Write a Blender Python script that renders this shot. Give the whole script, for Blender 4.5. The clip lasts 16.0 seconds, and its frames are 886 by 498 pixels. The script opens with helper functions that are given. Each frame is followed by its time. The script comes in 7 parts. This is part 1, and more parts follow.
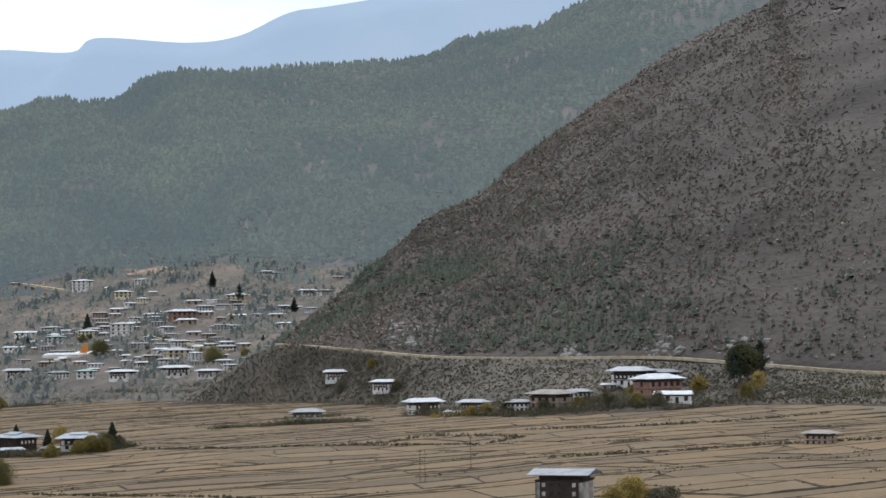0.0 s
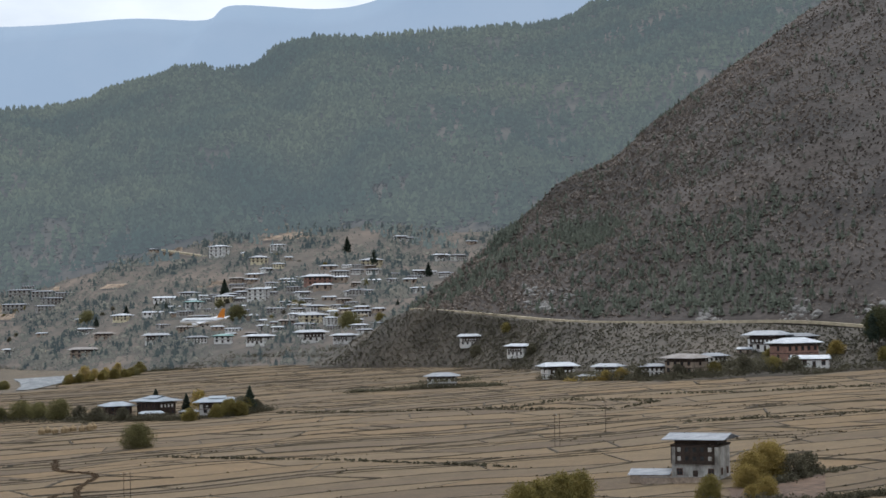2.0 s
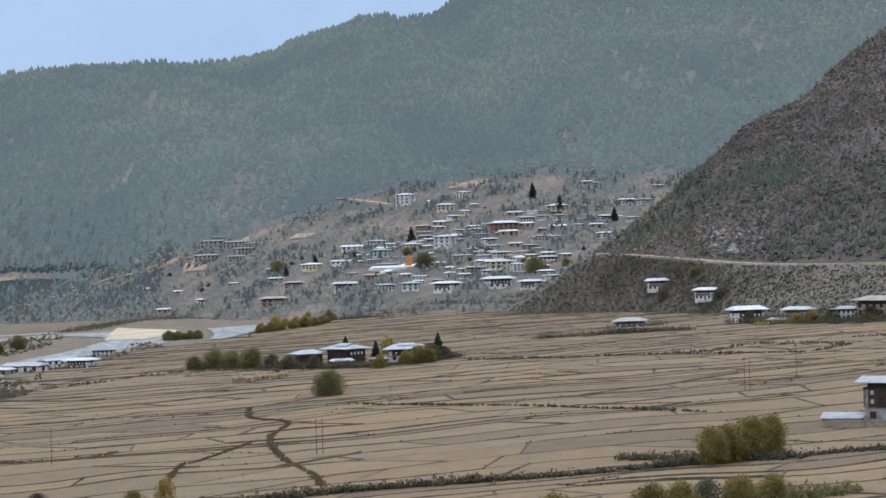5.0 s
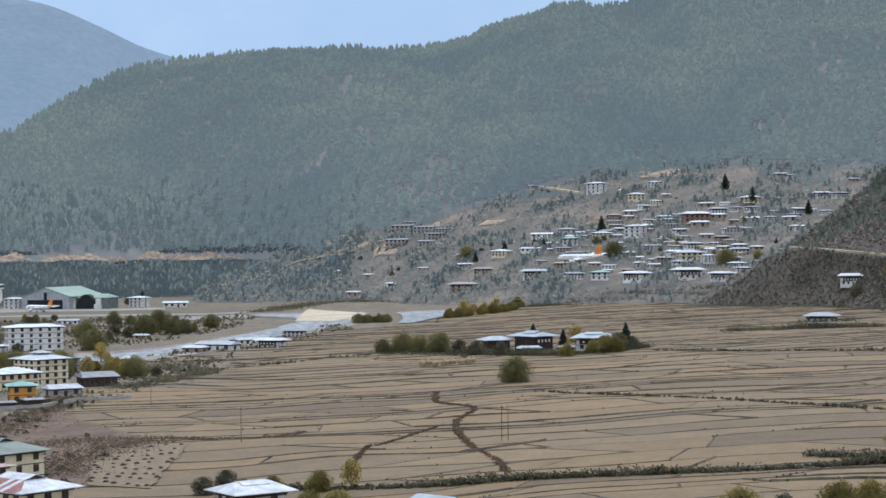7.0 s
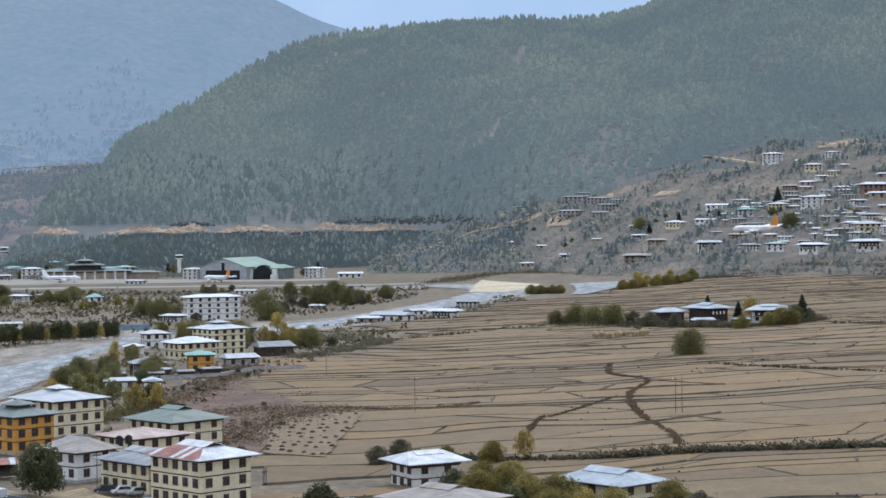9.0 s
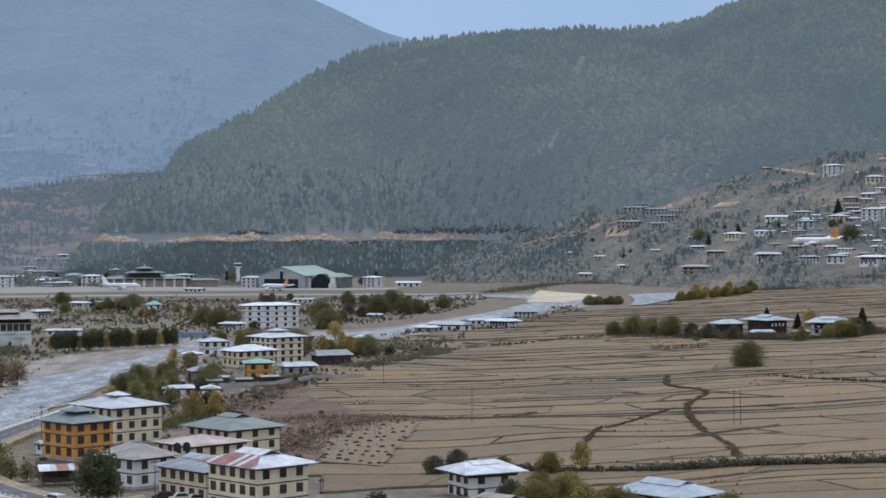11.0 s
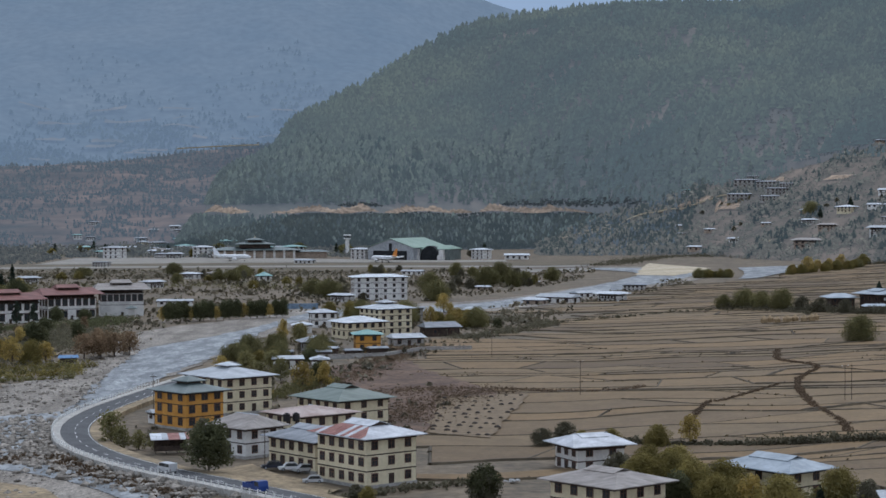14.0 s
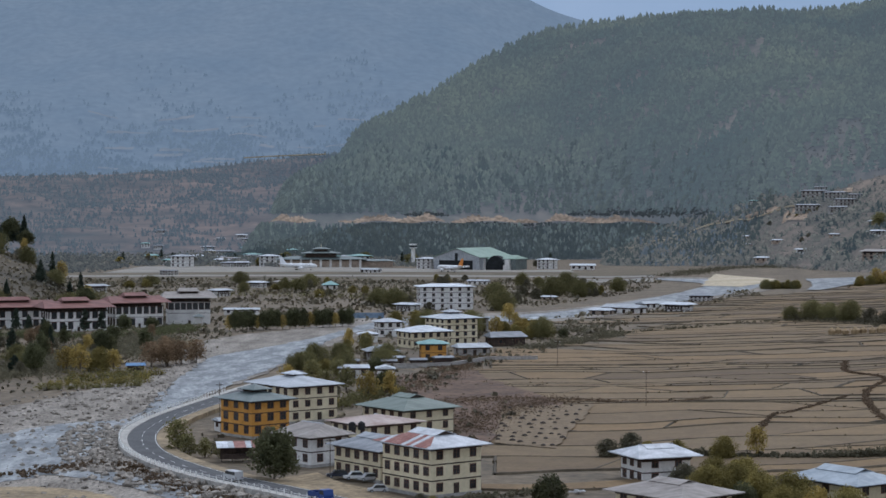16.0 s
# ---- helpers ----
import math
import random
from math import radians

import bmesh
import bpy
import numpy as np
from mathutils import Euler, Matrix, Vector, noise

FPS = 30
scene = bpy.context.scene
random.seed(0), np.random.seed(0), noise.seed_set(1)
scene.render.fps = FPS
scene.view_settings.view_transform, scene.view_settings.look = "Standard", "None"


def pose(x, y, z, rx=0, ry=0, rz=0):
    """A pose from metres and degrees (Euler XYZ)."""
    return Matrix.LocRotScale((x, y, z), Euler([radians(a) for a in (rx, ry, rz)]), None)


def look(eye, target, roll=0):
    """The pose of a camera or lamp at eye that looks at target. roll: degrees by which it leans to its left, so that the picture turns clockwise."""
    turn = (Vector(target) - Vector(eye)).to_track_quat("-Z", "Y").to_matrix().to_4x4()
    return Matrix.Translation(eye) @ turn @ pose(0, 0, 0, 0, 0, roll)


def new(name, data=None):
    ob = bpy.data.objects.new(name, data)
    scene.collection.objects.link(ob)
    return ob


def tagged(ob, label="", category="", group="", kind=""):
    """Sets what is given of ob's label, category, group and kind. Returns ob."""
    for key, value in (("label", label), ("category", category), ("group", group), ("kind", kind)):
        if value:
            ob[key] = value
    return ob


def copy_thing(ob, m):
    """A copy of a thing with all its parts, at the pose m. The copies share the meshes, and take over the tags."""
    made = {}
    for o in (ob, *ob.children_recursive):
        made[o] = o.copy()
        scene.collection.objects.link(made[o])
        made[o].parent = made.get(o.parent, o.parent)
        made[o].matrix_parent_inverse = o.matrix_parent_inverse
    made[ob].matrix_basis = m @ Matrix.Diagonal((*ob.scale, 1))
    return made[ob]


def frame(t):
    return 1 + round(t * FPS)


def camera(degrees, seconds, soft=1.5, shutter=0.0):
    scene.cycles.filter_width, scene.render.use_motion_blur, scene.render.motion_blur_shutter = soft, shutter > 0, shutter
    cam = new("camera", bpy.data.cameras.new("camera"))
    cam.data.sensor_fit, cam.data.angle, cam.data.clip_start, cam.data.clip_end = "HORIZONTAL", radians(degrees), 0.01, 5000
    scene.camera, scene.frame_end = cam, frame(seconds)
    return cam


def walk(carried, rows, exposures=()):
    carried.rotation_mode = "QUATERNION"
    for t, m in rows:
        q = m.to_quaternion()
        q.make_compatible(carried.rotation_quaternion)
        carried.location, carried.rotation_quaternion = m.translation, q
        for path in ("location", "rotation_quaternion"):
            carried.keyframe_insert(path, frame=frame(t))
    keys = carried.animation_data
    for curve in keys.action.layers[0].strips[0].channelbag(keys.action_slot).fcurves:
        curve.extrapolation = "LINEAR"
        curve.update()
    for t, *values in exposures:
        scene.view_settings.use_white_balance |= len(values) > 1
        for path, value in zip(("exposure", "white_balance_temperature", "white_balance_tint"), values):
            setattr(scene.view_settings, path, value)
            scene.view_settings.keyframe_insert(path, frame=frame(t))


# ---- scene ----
cam = camera(25.6, 16.0, soft=1.6)
EYE = 51.0


def aim(yaw, pitch, roll):
    """The camera stands on one spot of the slope and only turns."""
    return pose(0, 0, EYE, 0, 0, yaw) @ pose(0, 0, 0, pitch) @ pose(0, 0, 0, 0, roll, 0) @ pose(0, 0, 0, 90)


ROWS = [
    (0.0, -25.193, 2.566, 0.980),
    (0.5, -23.625, 2.631, 1.402),
    (1.0, -22.459, 2.452, 1.570),
    (1.5, -21.627, 2.140, 1.319),
    (2.0, -21.243, 1.594, 1.104),
    (2.5, -20.744, 1.288, 1.178),
    (3.0, -19.554, 1.055, 1.140),
    (5.5, -14.798, -0.009, 1.711),
    (6.0, -13.591, -0.058, 1.068),
    (6.5, -11.852, 0.298, 0.386),
    (7.0, -10.175, -0.094, 0.603),
    (7.5, -9.035, -0.396, 0.667),
    (8.0, -7.761, -0.949, 0.957),
    (8.5, -6.259, -1.531, 0.809),
    (9.0, -5.079, -0.889, 0.609),
    (11.5, -2.753, -0.422, 0.181),
    (12.0, -1.864, -0.214, 0.095),
    (12.5, -1.226, -0.367, 0.120),
    (13.0, -0.579, -1.264, 0.157),
    (13.5, -0.316, -1.313, 0.241),
    (14.0, -0.180, -1.393, 0.124),
    (14.5, 0.000, -1.333, -0.000),
    (15.0, 0.420, -1.280, 0.045),
    (15.5, 0.963, -1.226, -0.006),
    (16.0, 1.756, -1.106, -0.068),
]
walk(cam, [(t, aim(yaw, pitch, roll)) for t, yaw, pitch, roll in ROWS],
     [(0.0, 0.36, 5960, 10), (1.0, 0.22, 5960, 10), (2.5, 0.17, 5900, 10), (5.5, 0.58, 5600, 10), (9.0, 0.55, 5530, 10), (11.5, 0.18, 5460, 11), (13.0, -0.05, 5470, 11), (16.0, -0.07, 5490, 12)])

# ---- light ----
SUN_EL, SUN_AZ = 58.0, 28.0
world = bpy.data.worlds.new("overcast_sky")
scene.world = world
world.use_nodes = True
wn, wl = world.node_tree.nodes, world.node_tree.links
wn.clear()
w_out = wn.new("ShaderNodeOutputWorld")
w_bg = wn.new("ShaderNodeBackground")
w_sky = wn.new("ShaderNodeTexSky")
w_sky.sky_type = "NISHITA"
w_sky.sun_disc = False
w_sky.sun_elevation = radians(SUN_EL)
w_sky.sun_rotation = radians(SUN_AZ)
w_sky.dust_density = 3.0
w_co = wn.new("ShaderNodeTexCoord")
w_noise = wn.new("ShaderNodeTexNoise")
w_noise.inputs["Scale"].default_value = 5.0
w_noise.inputs["Detail"].default_value = 7.0
w_noise.inputs["Roughness"].default_value = 0.6
w_map = wn.new("ShaderNodeMapping")
w_map.inputs["Scale"].default_value = (1.0, 1.0, 2.6)
w_ramp = wn.new("ShaderNodeValToRGB")
w_ramp.color_ramp.elements[0].position = 0.3
w_ramp.color_ramp.elements[0].color = (6.5, 6.85, 7.2, 1)
w_ramp.color_ramp.elements[1].position = 0.62
w_ramp.color_ramp.elements[1].color = (9.5, 9.6, 9.6, 1)
w_mix = wn.new("ShaderNodeMixRGB")
w_mix.inputs[0].default_value = 0.82
wl.new(w_co.outputs["Generated"], w_map.inputs[0])
wl.new(w_map.outputs[0], w_noise.inputs["Vector"])
wl.new(w_noise.outputs[0], w_ramp.inputs[0])
wl.new(w_sky.outputs[0], w_mix.inputs[1])
wl.new(w_ramp.outputs[0], w_mix.inputs[2])
wl.new(w_mix.outputs[0], w_bg.inputs[0])
w_bg.inputs[1].default_value = 0.1
wl.new(w_bg.outputs[0], w_out.inputs[0])

sun_data = bpy.data.lights.new("sun", "SUN")
sun_data.energy = 1.15
sun_data.angle = radians(12)
sun_data.color = (1.0, 0.95, 0.87)
sun = new("sun", sun_data)
sun.matrix_world = look((600 * math.sin(radians(SUN_AZ)), 600 * math.cos(radians(SUN_AZ)), 600 * math.tan(radians(SUN_EL))), (0, 0, 0))


# ---- materials ----
def material(name, c1, c2, scale=1.0, rough=0.85, metal=0.0, fine=None, bump=0.0, bump_scale=None, rand=0.0, contrast=(0.35, 0.65),
             island=False, spec=0.3, stretch=(1, 1, 1), grain=0.26, palette=()):
    """Two colours mixed by noise in object metres, a finer grain, relief, and a shade of its own for each piece."""
    m = bpy.data.materials.new(name)
    m.use_nodes = True
    n, l = m.node_tree.nodes, m.node_tree.links
    b = n["Principled BSDF"]
    b.inputs["Roughness"].default_value = rough
    b.inputs["Metallic"].default_value = metal
    b.inputs["Specular IOR Level"].default_value = spec
    geo = n.new("ShaderNodeNewGeometry")
    mp = n.new("ShaderNodeMapping")
    mp.inputs["Scale"].default_value = stretch
    l.new(geo.outputs["Position"], mp.inputs[0])
    t1 = n.new("ShaderNodeTexNoise")
    t1.inputs["Scale"].default_value = scale
    t1.inputs["Detail"].default_value = 6.0
    t1.inputs["Roughness"].default_value = 0.62
    l.new(mp.outputs[0], t1.inputs["Vector"])
    r = n.new("ShaderNodeValToRGB")
    r.color_ramp.elements[0].position, r.color_ramp.elements[1].position = contrast
    r.color_ramp.elements[0].color, r.color_ramp.elements[1].color = (*c1, 1), (*c2, 1)
    l.new(t1.outputs[0], r.inputs[0])
    colour = r.outputs[0]
    if fine:
        t2 = n.new("ShaderNodeTexNoise")
        t2.inputs["Scale"].default_value = fine
        t2.inputs["Detail"].default_value = 3.0
        l.new(mp.outputs[0], t2.inputs["Vector"])
        k = n.new("ShaderNodeMapRange")
        k.inputs[1].default_value, k.inputs[2].default_value = 0.3, 0.7
        k.inputs[3].default_value, k.inputs[4].default_value = 1 - grain, 1 + grain * 0.9
        l.new(t2.outputs[0], k.inputs[0])
        mul = n.new("ShaderNodeVectorMath")
        mul.operation = "SCALE"
        l.new(colour, mul.inputs[0])
        l.new(k.outputs[0], mul.inputs["Scale"])
        colour = mul.outputs[0]
    if rand:
        src = geo.outputs["Random Per Island"] if island else n.new("ShaderNodeObjectInfo").outputs["Random"]
        k = n.new("ShaderNodeMapRange")
        k.inputs[3].default_value, k.inputs[4].default_value = 1 - rand, 1 + rand
        l.new(src, k.inputs[0])
        mul = n.new("ShaderNodeVectorMath")
        mul.operation = "SCALE"
        l.new(colour, mul.inputs[0])
        l.new(k.outputs[0], mul.inputs["Scale"])
        colour = mul.outputs[0]
    if palette:
        # each piece takes one of several soils
        pick = n.new("ShaderNodeValToRGB")
        pick.color_ramp.interpolation = "CONSTANT"
        while len(pick.color_ramp.elements) < len(palette):
            pick.color_ramp.elements.new(0.5)
        for i, tint in enumerate(palette):
            pick.color_ramp.elements[i].position = i / len(palette)
            pick.color_ramp.elements[i].color = (*tint, 1)
        l.new(geo.outputs["Random Per Island"] if island else n.new("ShaderNodeObjectInfo").outputs["Random"], pick.inputs[0])
        mul = n.new("ShaderNodeVectorMath")
        mul.operation = "MULTIPLY"
        l.new(colour, mul.inputs[0])
        l.new(pick.outputs[0], mul.inputs[1])
        colour = mul.outputs[0]
    l.new(colour, b.inputs["Base Color"])
    if bump:
        t3 = n.new("ShaderNodeTexNoise")
        t3.inputs["Scale"].default_value = bump_scale or scale * 4
        t3.inputs["Detail"].default_value = 4.0
        l.new(mp.outputs[0], t3.inputs["Vector"])
        bp = n.new("ShaderNodeBump")
        bp.inputs["Distance"].default_value = bump
        l.new(t3.outputs[0], bp.inputs["Height"])
        l.new(bp.outputs[0], b.inputs["Normal"])
    return m


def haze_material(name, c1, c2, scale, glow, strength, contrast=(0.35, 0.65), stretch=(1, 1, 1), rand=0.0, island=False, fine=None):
    """Land and growth over a kilometre off, the haze before it painted as emission."""
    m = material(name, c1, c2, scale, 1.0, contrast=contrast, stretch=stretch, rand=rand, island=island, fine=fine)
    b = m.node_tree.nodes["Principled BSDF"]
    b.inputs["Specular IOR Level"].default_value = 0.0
    # the haze: one even emission over the whole surface, whatever its distance
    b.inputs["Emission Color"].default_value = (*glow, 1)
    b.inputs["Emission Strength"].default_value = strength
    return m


M = {}
M["ground"] = material("dry_ground", (0.1, 0.08, 0.054), (0.175, 0.135, 0.088), 0.05, fine=0.4, bump=0.3, bump_scale=0.4, grain=0.3)
SOILS = ((1, 1, 1), (1.1, 1.07, 1.02), (0.88, 0.87, 0.88), (1.06, 1.0, 0.9), (0.95, 0.96, 0.98), (0.8, 0.79, 0.8), (1.14, 1.07, 0.97), (0.98, 0.94, 0.87), (1.03, 1.02, 1.0), (0.7, 0.68, 0.69), (1.0, 0.97, 0.92))
M["field"] = material("stubble", (0.147, 0.103, 0.054), (0.19, 0.133, 0.07), 0.12, fine=0.9, bump=0.05, bump_scale=2.0, palette=SOILS, grain=0.16)
M["field_far"] = material("stubble_joined", (0.147, 0.103, 0.054), (0.19, 0.133, 0.07), 0.12, fine=0.9, island=True, palette=SOILS, grain=0.16)
M["bund"] = material("bund_grass", (0.052, 0.042, 0.028), (0.115, 0.09, 0.057), 0.06, fine=0.6, bump=0.2)
M["scrub"] = material("scrub_slope", (0.04, 0.034, 0.03), (0.08, 0.065, 0.055), 0.009, fine=0.3, bump=1.0, bump_scale=0.15, grain=0.34, stretch=(1, 1, 2.5))
M["bench_soil"] = material("dark_thorn_bank", (0.07, 0.06, 0.047), (0.125, 0.104, 0.08), 0.02, fine=0.3, grain=0.34)
# greyish emission on the village slope stands in for haze
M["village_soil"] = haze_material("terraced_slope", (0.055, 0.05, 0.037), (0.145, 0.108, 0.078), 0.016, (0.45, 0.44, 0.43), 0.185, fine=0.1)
M["knoll_grass"] = material("dry_knoll_grass", (0.045, 0.038, 0.027), (0.11, 0.088, 0.058), 0.03, fine=0.3)
# haze over the forest floor painted as an even emission
M["forest_floor"] = haze_material("hazed_forest_floor", (0.045, 0.05, 0.039), (0.125, 0.097, 0.073), 0.007, (0.41, 0.45, 0.48), 0.225, fine=0.08)
# blue-grey emission imitates the haze over the terraced slope
M["terrace"] = haze_material("hazed_far_slope", (0.04, 0.04, 0.034), (0.14, 0.096, 0.07), 0.01, (0.36, 0.42, 0.49), 0.2, contrast=(0.36, 0.62), fine=0.05, stretch=(0.6, 0.6, 5))
# mountains behind: the blue of the air painted as emission
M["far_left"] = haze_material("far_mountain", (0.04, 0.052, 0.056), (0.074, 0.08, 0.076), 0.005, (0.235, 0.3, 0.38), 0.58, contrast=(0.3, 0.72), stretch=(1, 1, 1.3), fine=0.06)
M["far_right"] = haze_material("hazed_farthest_mountain", (0.06, 0.09, 0.11), (0.1, 0.12, 0.13), 0.003, (0.345, 0.42, 0.525), 0.82)
M["water"] = material("river_water", (0.12, 0.13, 0.135), (0.33, 0.34, 0.34), 0.13, rough=0.5, fine=0.6, bump=0.5, bump_scale=0.6, contrast=(0.42, 0.66), spec=0.35, stretch=(1.5, 0.45, 1), grain=0.4)
M["gravel"] = material("river_gravel", (0.135, 0.115, 0.092), (0.315, 0.28, 0.235), 0.05, fine=0.7, bump=0.4, bump_scale=0.8, stretch=(2.4, 0.6, 1), grain=0.42)
M["asphalt"] = material("asphalt", (0.06, 0.06, 0.062), (0.095, 0.095, 0.097), 0.2, rough=0.8, fine=3.0)
M["paint"] = material("road_paint", (0.6, 0.6, 0.58), (0.75, 0.75, 0.72), 1.0)
M["pine"] = material("pine_needles", (0.085, 0.098, 0.073), (0.14, 0.148, 0.11), 0.012, fine=0.2, rand=0.22, island=True, contrast=(0.3, 0.7))
# these woods carry air haze as emission, weakest on the nearer pines
M["far_pine"] = haze_material("hazed_pine_woods", (0.022, 0.042, 0.03), (0.085, 0.098, 0.052), 0.0045, (0.395, 0.45, 0.475), 0.22, rand=0.42, island=True, contrast=(0.36, 0.66))
M["mid_pine"] = haze_material("hazed_nearer_pine_woods", (0.022, 0.038, 0.028), (0.075, 0.082, 0.048), 0.006, (0.38, 0.44, 0.48), 0.165, rand=0.4, island=True)
M["far_field_tree"] = haze_material("hazed_slope_trees", (0.038, 0.052, 0.044), (0.09, 0.09, 0.07), 0.012, (0.37, 0.44, 0.52), 0.19, rand=0.3, island=True)
M["runway"] = material("runway_concrete", (0.2, 0.183, 0.155), (0.3, 0.275, 0.235), 0.02, fine=0.2, stretch=(0.5, 2, 1))

# ---- land ----
RNG = np.random.default_rng(7)


def land(x, y):
    """Height of the valley floor: level by the river, a gentle fan rising to the south-west hill."""
    x, y = np.asarray(x, float), np.asarray(y, float)
    q = x - 0.06 * y
    return 0.042 * 0.5 * (q + np.sqrt(q * q + 400.0)) - 0.1


def polar(az, d, z=None):
    """A place by its bearing in degrees (to the left of north), distance and height."""
    a = radians(az)
    x, y = -d * math.sin(a), d * math.cos(a)
    return (x, y, float(land(x, y)) if z is None else z)


def mesh_object(name, verts, faces, mat, smooth=False, parent=None):
    me = bpy.data.meshes.new(name)
    me.from_pydata(verts if isinstance(verts, list) else verts.tolist(), [], faces if isinstance(faces, list) else faces.tolist())
    me.materials.append(mat)
    if smooth:
        me.polygons.foreach_set("use_smooth", [True] * len(me.polygons))
    ob = new(name, me)
    if parent:
        ob.parent = parent
    return ob


def grid_faces(nu, nv):
    i, j = np.meshgrid(np.arange(nu - 1), np.arange(nv - 1), indexing="ij")
    a = (i * nv + j).ravel()
    return np.stack([a, a + nv, a + nv + 1, a + 1], 1)


def fbm(x, y, scale, seed=0, octaves=4):
    """Smooth cheap noise from sums of rotated waves."""
    r = np.random.default_rng(seed)
    out, amp, k = 0.0, 1.0, 1.0 / scale
    for _ in range(octaves):
        for _ in range(3):
            a, p = r.uniform(0, 2 * math.pi), r.uniform(0, 2 * math.pi)
            w = np.sin((x * math.cos(a) + y * math.sin(a)) * k * 2 * math.pi + p + 1.3 * np.sin((y * math.cos(a) - x * math.sin(a)) * k * 3.1 + p * 2))
            out = out + amp * w / 3
        amp, k = amp * 0.55, k * 2.1
    return out


def smooth_line(points, n):
    """A Catmull-Rom line of n points through the given ones."""
    p = np.array(points, float)
    p = np.vstack([2 * p[0] - p[1], p, 2 * p[-1] - p[-2]])
    out = []
    for s in np.linspace(0, len(p) - 3 - 1e-6, n):
        i = int(s)
        t = s - i
        a, b, c, d = p[i], p[i + 1], p[i + 2], p[i + 3]
        out.append(0.5 * (2 * b + (c - a) * t + (2 * a - 5 * b + 4 * c - d) * t * t + (3 * b - a - 3 * c + d) * t ** 3))
    return np.array(out)


class Slope:
    """A hillside between a foot line and a crest line, with gullies, falling away behind the crest."""

    def __init__(self, foot, crest, nu, nv, bulge=1.0, rough=0.0, scale=120.0, seed=1, back=0.25, steps=0.0, spurs=0.0):
        self.spurs = spurs
        self.foot, self.crest = smooth_line([polar(*p) for p in foot], nu), smooth_line([polar(*p) for p in crest], nu)
        self.nu, self.nv, self.bulge, self.rough, self.scale, self.seed, self.back, self.steps = nu, nv, bulge, rough, scale, seed, back, steps

    def at(self, u, v):
        """u along the hill, v from the foot (0) over the crest (1)."""
        u, v = np.asarray(u, float), np.asarray(v, float)
        s = np.clip(u, 0, 1) * (self.nu - 1)
        i = np.minimum(s.astype(int), self.nu - 2)
        t = (s - i)[..., None]
        f = self.foot[i] * (1 - t) + self.foot[i + 1] * t
        c = self.crest[i] * (1 - t) + self.crest[i + 1] * t
        vv = v[..., None]
        p = f + (c - f) * vv
        w = np.clip(v, 0, 1)
        rise = (1 - (1 - w) ** self.bulge) if self.bulge > 1 else w ** (1 / self.bulge)
        z = f[..., 2] + (c[..., 2] - f[..., 2]) * np.where(v <= 1, rise, 1 - (v - 1) * 1.6)
        fade = np.clip(w * 6, 0, 1) * np.clip((1.0 - v) * 8, 0, 1)
        z = z + self.rough * fade * fbm(p[..., 0], p[..., 1], self.scale, self.seed)
        if self.spurs:
            # ribs and gullies running down the face, winding a little
            a = u * 34 + 1.6 * np.sin(u * 11 + 2.2 * v) + 1.1 * np.sin(v * 5 + u * 23)
            z = z + self.spurs * fade * np.clip(3.4 * w * (0.92 - w), 0, 1) * (0.6 - np.abs(np.sin(a)) + 0.35 * np.sin(2.3 * a + 4 * v))
        if self.steps:
            # farm terraces: level treads and short risers
            k = z / self.steps
            t = k - np.floor(k)
            z = self.steps * (np.floor(k) + np.clip((t - 0.62) / 0.38, 0, 1) * 0.7 + t * 0.3)
        p = p.copy()
        p[..., 2] = z
        return p

    def height(self, x, y):
        """Height of the slope over places given in the plan."""
        u, v = np.meshgrid(np.linspace(0, 1, 140), np.linspace(0, 1, 60), indexing="ij")
        p = self.at(u, v).reshape(-1, 3)
        x, y = np.atleast_1d(x), np.atleast_1d(y)
        return np.array([p[np.argmin((p[:, 0] - a) ** 2 + (p[:, 1] - b) ** 2), 2] for a, b in zip(x, y)])

    def build(self, name, mat):
        u, v = np.meshgrid(np.linspace(0, 1, self.nu), np.concatenate([[-0.004], np.linspace(0, 1, self.nv - 3), [1 + self.back / 2, 1 + self.back]]), indexing="ij")
        p = self.at(u, v)
        p[:, 0, 2] -= 30
        ob = mesh_object(name, p.reshape(-1, 3), grid_faces(self.nu, self.nv), mat, True)
        return tagged(ob, kind="structure")


def ground_sheet():
    az = np.radians(np.concatenate([np.arange(-180, -42, 6), np.arange(-42, 22, 0.4), np.arange(22, 180, 6), [180]]))
    r = np.concatenate([[0.0], np.geomspace(12, 4900, 110)])
    a, d = np.meshgrid(az, r, indexing="ij")
    x, y = -d * np.sin(a), d * np.cos(a)
    z = land(x, y)
    # the viewpoint is a bank above the valley
    z = np.where(d < 200, np.maximum(z, (EYE - 2.2) * np.clip(1 - (d - 6) / 190, 0, 1) ** 1.4), z)
    ob = mesh_object("ground", np.stack([x, y, z - 0.35], -1).reshape(-1, 3), grid_faces(len(az), len(r)), M["ground"], True)
    return tagged(ob, "dry valley floor of brown grass and soil", "ground", kind="structure")


ground_sheet()

